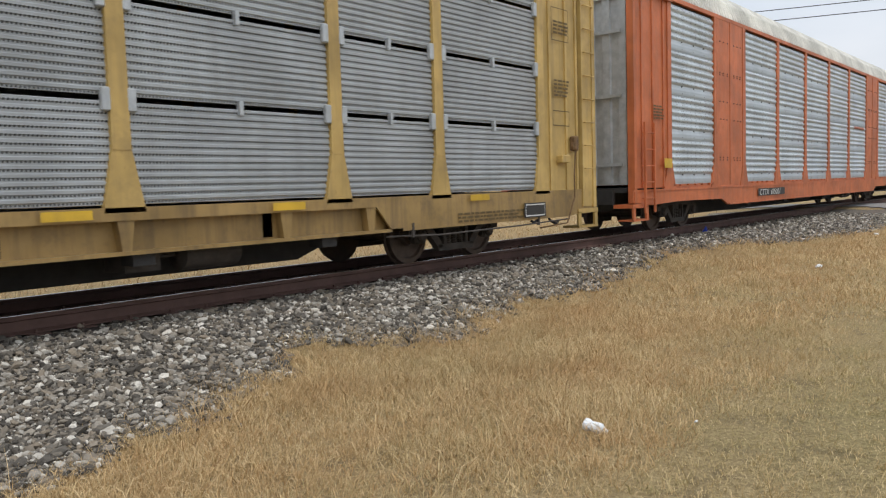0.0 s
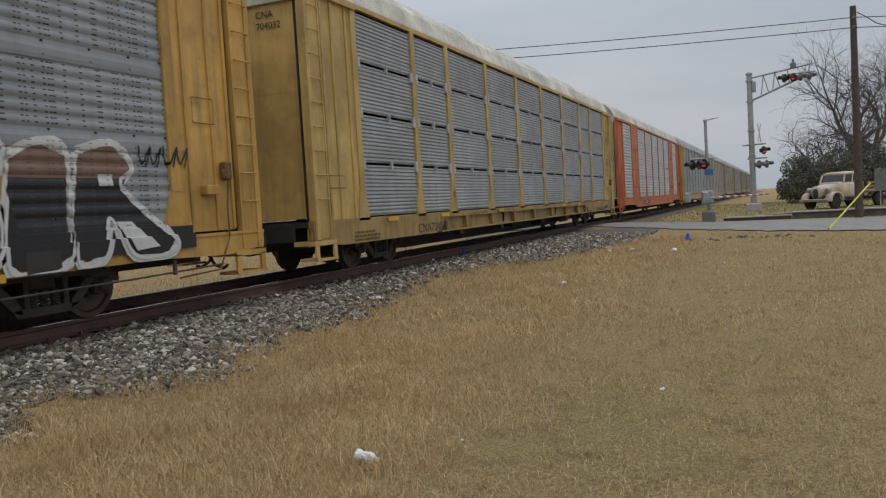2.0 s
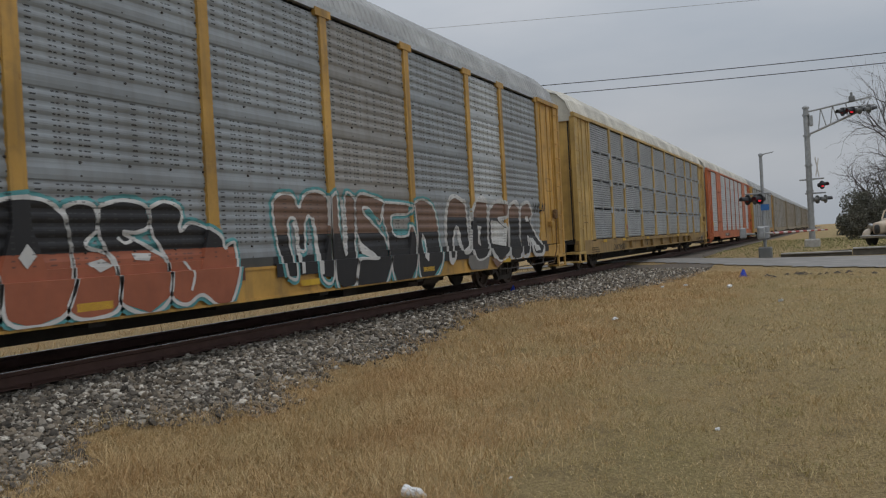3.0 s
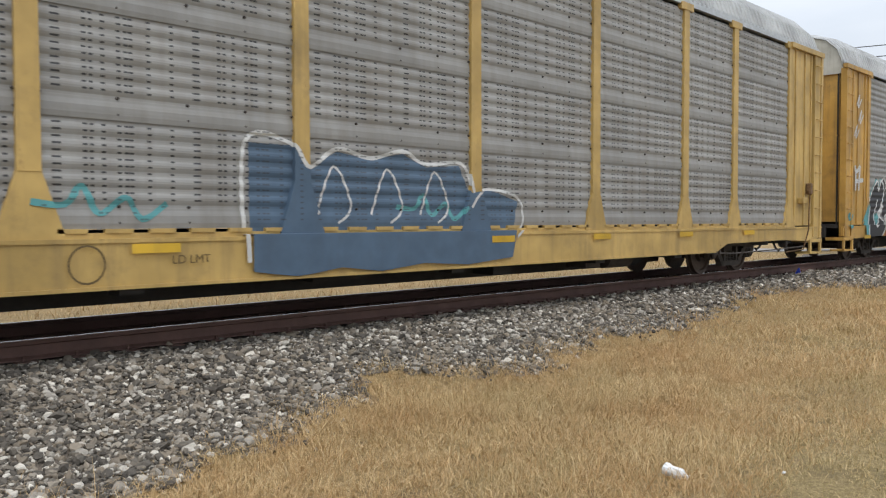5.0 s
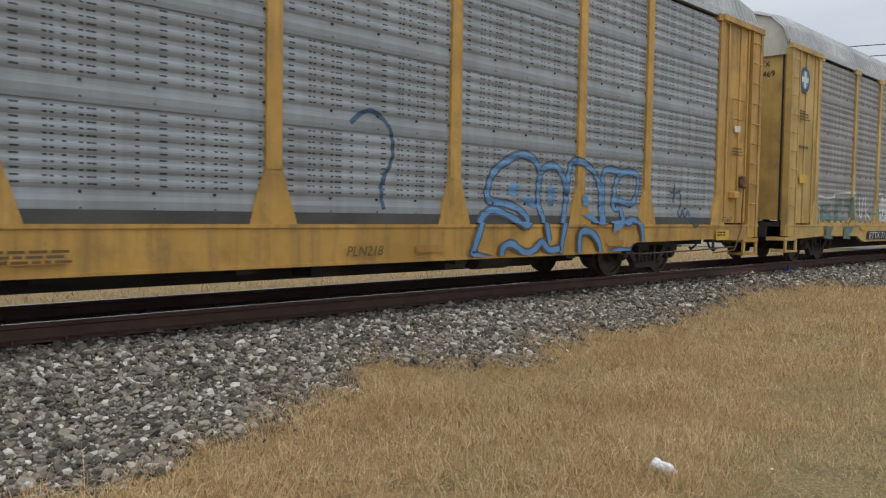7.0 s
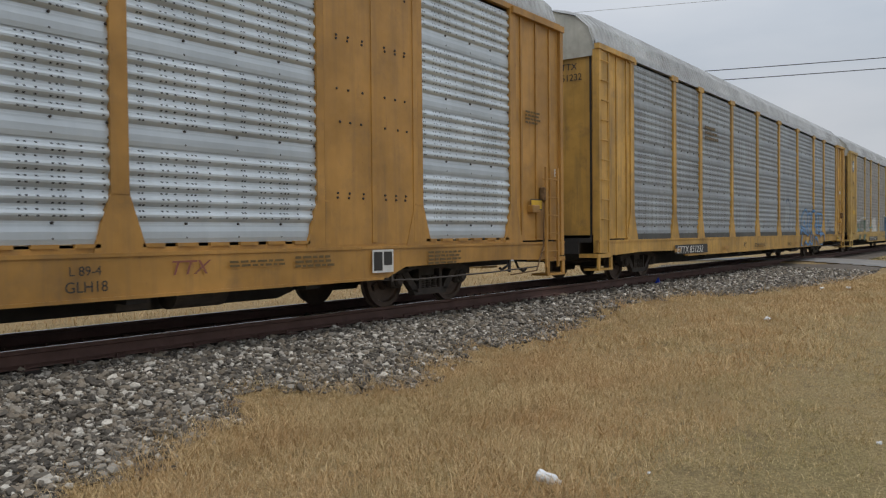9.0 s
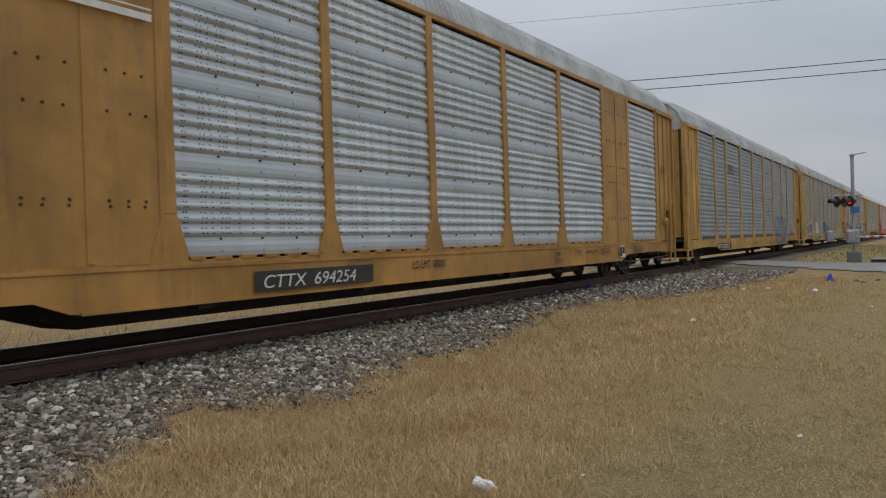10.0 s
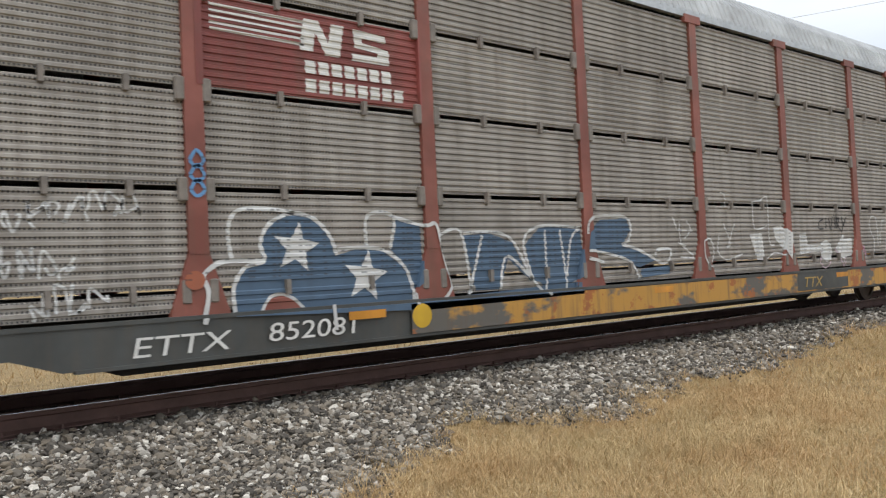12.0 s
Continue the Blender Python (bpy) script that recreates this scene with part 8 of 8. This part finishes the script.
def evergreen(m, rx, ry, rz, count, leaf, seed, label, name="evergreen_shrub"):
    r = np.random.default_rng(seed)
    t = thing(name, label, "shrub", m)
    b = Build()
    for k in range(5):
        a = k * 1.26
        b.tube((0, 0, -0.1), (rx * 0.45 * math.cos(a), ry * 0.45 * math.sin(a), rz * 1.1), 0.09, 0.03, 6)
    part("stems", b, BARK, t)
    lumps = [(r.uniform(-0.75, 0.75) * rx, r.uniform(-0.75, 0.75) * ry, rz * r.uniform(0.25, 1.75), r.uniform(0.28, 0.5)) for _ in range(26)]
    pts = np.empty((count, 3))
    for i in range(count):
        x, y, z, s = lumps[i % 26]
        q = r.normal(size=3)
        q = q / np.linalg.norm(q) * s * r.uniform(0.75, 1.1) * np.array([rx, ry, rz])
        pts[i] = (x + q[0], y + q[1], max(z + q[2], 0.05))
    a, c = r.normal(size=(count, 3)), r.normal(size=(count, 3))
    a /= np.linalg.norm(a, axis=1)[:, None]
    c -= a * np.sum(a * c, 1)[:, None]
    c /= np.linalg.norm(c, axis=1)[:, None]
    s = (leaf * r.uniform(0.6, 1.4, count))[:, None]
    v = np.stack([pts - a * s, pts + c * s * 0.5, pts + a * s, pts - c * s * 0.5], 1).reshape(-1, 3)
    me = bpy.data.meshes.new("foliage")
    me.from_pydata(v.tolist(), [], (np.arange(count)[:, None] * 4 + np.arange(4)).tolist())
    me.materials.append(EVERGREEN)
    o = child("foliage", me, t, None, "dense evergreen foliage with haze put into its grey-green colour")
    tagged(o, kind="stuff")
    return t


bare_tree(pose(72, -4.6, -0.2), 16.8, 5, "large bare winter tree with spreading grey limbs")
bare_tree(pose(77, -8.8, -0.2), 17.5, 8, "large bare winter tree with spreading grey limbs")
bare_tree(pose(67, -2.4, -0.2), 9.5, 12, "smaller bare tree reaching over the dark shrubs", 0.9)
bare_tree(pose(65.5, -5.4, -0.2), 8.5, 21, "low bushy bare tree among the dark shrubs", 0.95)
evergreen(pose(63, -1.6, -0.2), 1.7, 1.4, 1.7, 9000, 0.07, 4, "dark evergreen shrub at the edge of the field")
evergreen(pose(64, -4.6, -0.2), 2.3, 2.2, 2.2, 13000, 0.075, 5, "tall dark evergreen shrub behind the parked truck")
evergreen(pose(66, -8.2, -0.2), 2.6, 2.4, 2.2, 12000, 0.075, 6, "dark evergreen shrub behind the parked truck")
evergreen(pose(90, -1.2, -0.2), 2.2, 1.4, 1.3, 4000, 0.14, 7, "low dark shrub by the railway line")

# far woods along the skyline
r = np.random.default_rng(77)
v, f = [], []
for i in range(9000):
    side = i % 2
    x, y = (r.uniform(180, 420), r.uniform(-60, 2) - 6) if side else (r.uniform(-60, 420), r.uniform(150, 190))
    z = abs(r.normal(0, 2.2)) * (1 + 0.3 * math.sin(x * 0.07))
    a, c = r.uniform(0.5, 1.3), r.uniform(0, 3.14)
    k = len(v)
    v += [(x - a * math.cos(c), y - a * math.sin(c), z), (x, y, z + a), (x + a * math.cos(c), y + a * math.sin(c), z), (x, y, z - a * 0.8)]
    f.append((k, k + 1, k + 2, k + 3))
me = bpy.data.meshes.new("distant_woods")
me.from_pydata(v, [], f)
me.materials.append(island_mat("distant_winter_woods", (0.14, 0.125, 0.12), (0.24, 0.22, 0.21), 0.95, 0.1))
tagged(new("distant_woods", me), "hazy grey-brown winter woods on the skyline", "woods", kind="stuff")


# ---- litter ----
def crumpled(b, seed, amount):
    r = random.Random(seed)
    b.v = [(x + r.uniform(-amount, amount), y + r.uniform(-amount, amount), z + r.uniform(-amount, amount)) for x, y, z in b.v]
    return b


bottle = thing("plastic_bottle", "crumpled white plastic bottle lying in the grass", "litter", pose(4.72, 2.62, land_z(4.72, 2.62) + 0.045, 0, 14, -75) @ Matrix.Diagonal((0.85, 0.78, 0.78, 1)))
part("body", crumpled(Build().lathe([(-0.09, 0.02), (-0.085, 0.045), (-0.05, 0.05), (-0.02, 0.042), (0.02, 0.05), (0.06, 0.046), (0.085, 0.022)], (0, 0, 0), "x", 14), 3, 0.006), WHITE_LITTER, bottle)
part("cap", Build().lathe([(0.085, 0.02), (0.112, 0.02)], (0, 0, 0), "x", 12), WHITE_LITTER, bottle)
for x, y, s in ((19.5, 1.22, 0.09), (15.85, 4.06, 0.09), (7.04, 0.97, 0.035), (5.3, 2.15, 0.02), (24.5, 2.9, 0.12), (25.6, 4.3, 0.1), (25.0, 4.9, 0.1)):
    z = land_z(x, y)
    k = (1.128 - z) / 1.678
    o = part("paper_scrap", crumpled(Build().bevelled(-s * 0.65, s * 0.65, -s * 0.45, s * 0.45, 0.0, s * 0.45, s * 0.1), int(x * 10), s * 0.2), WHITE_LITTER, None)
    o.location = (x * k, y * k, z + 0.01)
    tagged(o, "scrap of white paper litter on the grass", "litter", "paper scraps")


def blue_rag(m, s, label):
    b = Build()
    n = 9
    r = random.Random(int(s * 100))
    b.add([(s * (0.75 - 0.6 * k) * math.cos(i * 2 * math.pi / n) * r.uniform(0.7, 1.2), s * (0.75 - 0.6 * k) * math.sin(i * 2 * math.pi / n) * r.uniform(0.7, 1.2), s * 1.5 * k) for k in (0, 0.35, 1) for i in range(n)],
          [(k * n + i, k * n + (i + 1) % n, k * n + n + (i + 1) % n, k * n + n + i) for k in (0, 1) for i in range(n)] + [tuple(range(2 * n, 3 * n)), tuple(range(n - 1, -1, -1))])
    o = part("blue_bag", b, BLUE_CLOTH, None)
    o.matrix_basis = m
    return tagged(o, label, "litter")


blue_rag(pose(27.0, 2.78, land_z(27.0, 2.78), 8, 0, 0), 0.17, "bright blue plastic bag standing on the lawn")
blue_rag(pose(20.3, 7.95, land_z(20.3, 7.95), 10, 0, 40), 0.12, "crumpled blue plastic bag beside the rail")
b = Build()
r = random.Random(4)
for i in range(26):
    x, y, s = r.gauss(0, 0.35), r.gauss(0, 0.9), r.uniform(0.06, 0.2)
    b.add([(x + s * (0.6 + 0.5 * r.random()) * math.cos(a) * 1.3, y + s * math.sin(a), 0.0) for a in (0, 1.05, 2.1, 3.15, 4.2, 5.25)] + [(x, y, s * 0.5)], [(k, (k + 1) % 6, 6) for k in range(6)])
o = part("dirt_heap", b, plain("dark_soil", (0.07, 0.055, 0.04), 0.95), None)
o.location = (27.4, 0.4, land_z(27.4, 0.4) - 0.01)
tagged(o, "dark clods of soil at the road edge", "soil", kind="stuff")


# ---- motion ----
def motions():
    """The train rolls by at a steady speed; its wheels turn with it."""
    wagons = [o for o in scene.objects if o.name.startswith("autorack_wagon")]
    last = frame(12.0)
    for car in wagons:
        x0 = car.location.x
        walk(car, [(t, pose(x0 + SPEED * t, YC, 0)) for t in (0.0, 3.0, 6.0, 9.0, 12.0)])
    turn = math.degrees(SPEED / FPS / 0.42)
    for car in wagons:
        if car.location.x > START + 12 * SPEED + PITCH * 1.2:
            continue
        for tr in car.children:
            for o in tr.children:
                if o.name.startswith("wheelset"):
                    x = o.location.x
                    walk(o, [(k / FPS, pose(x, 0, 0.42, 0, turn * k, 0)) for k in range(last)])


motions()
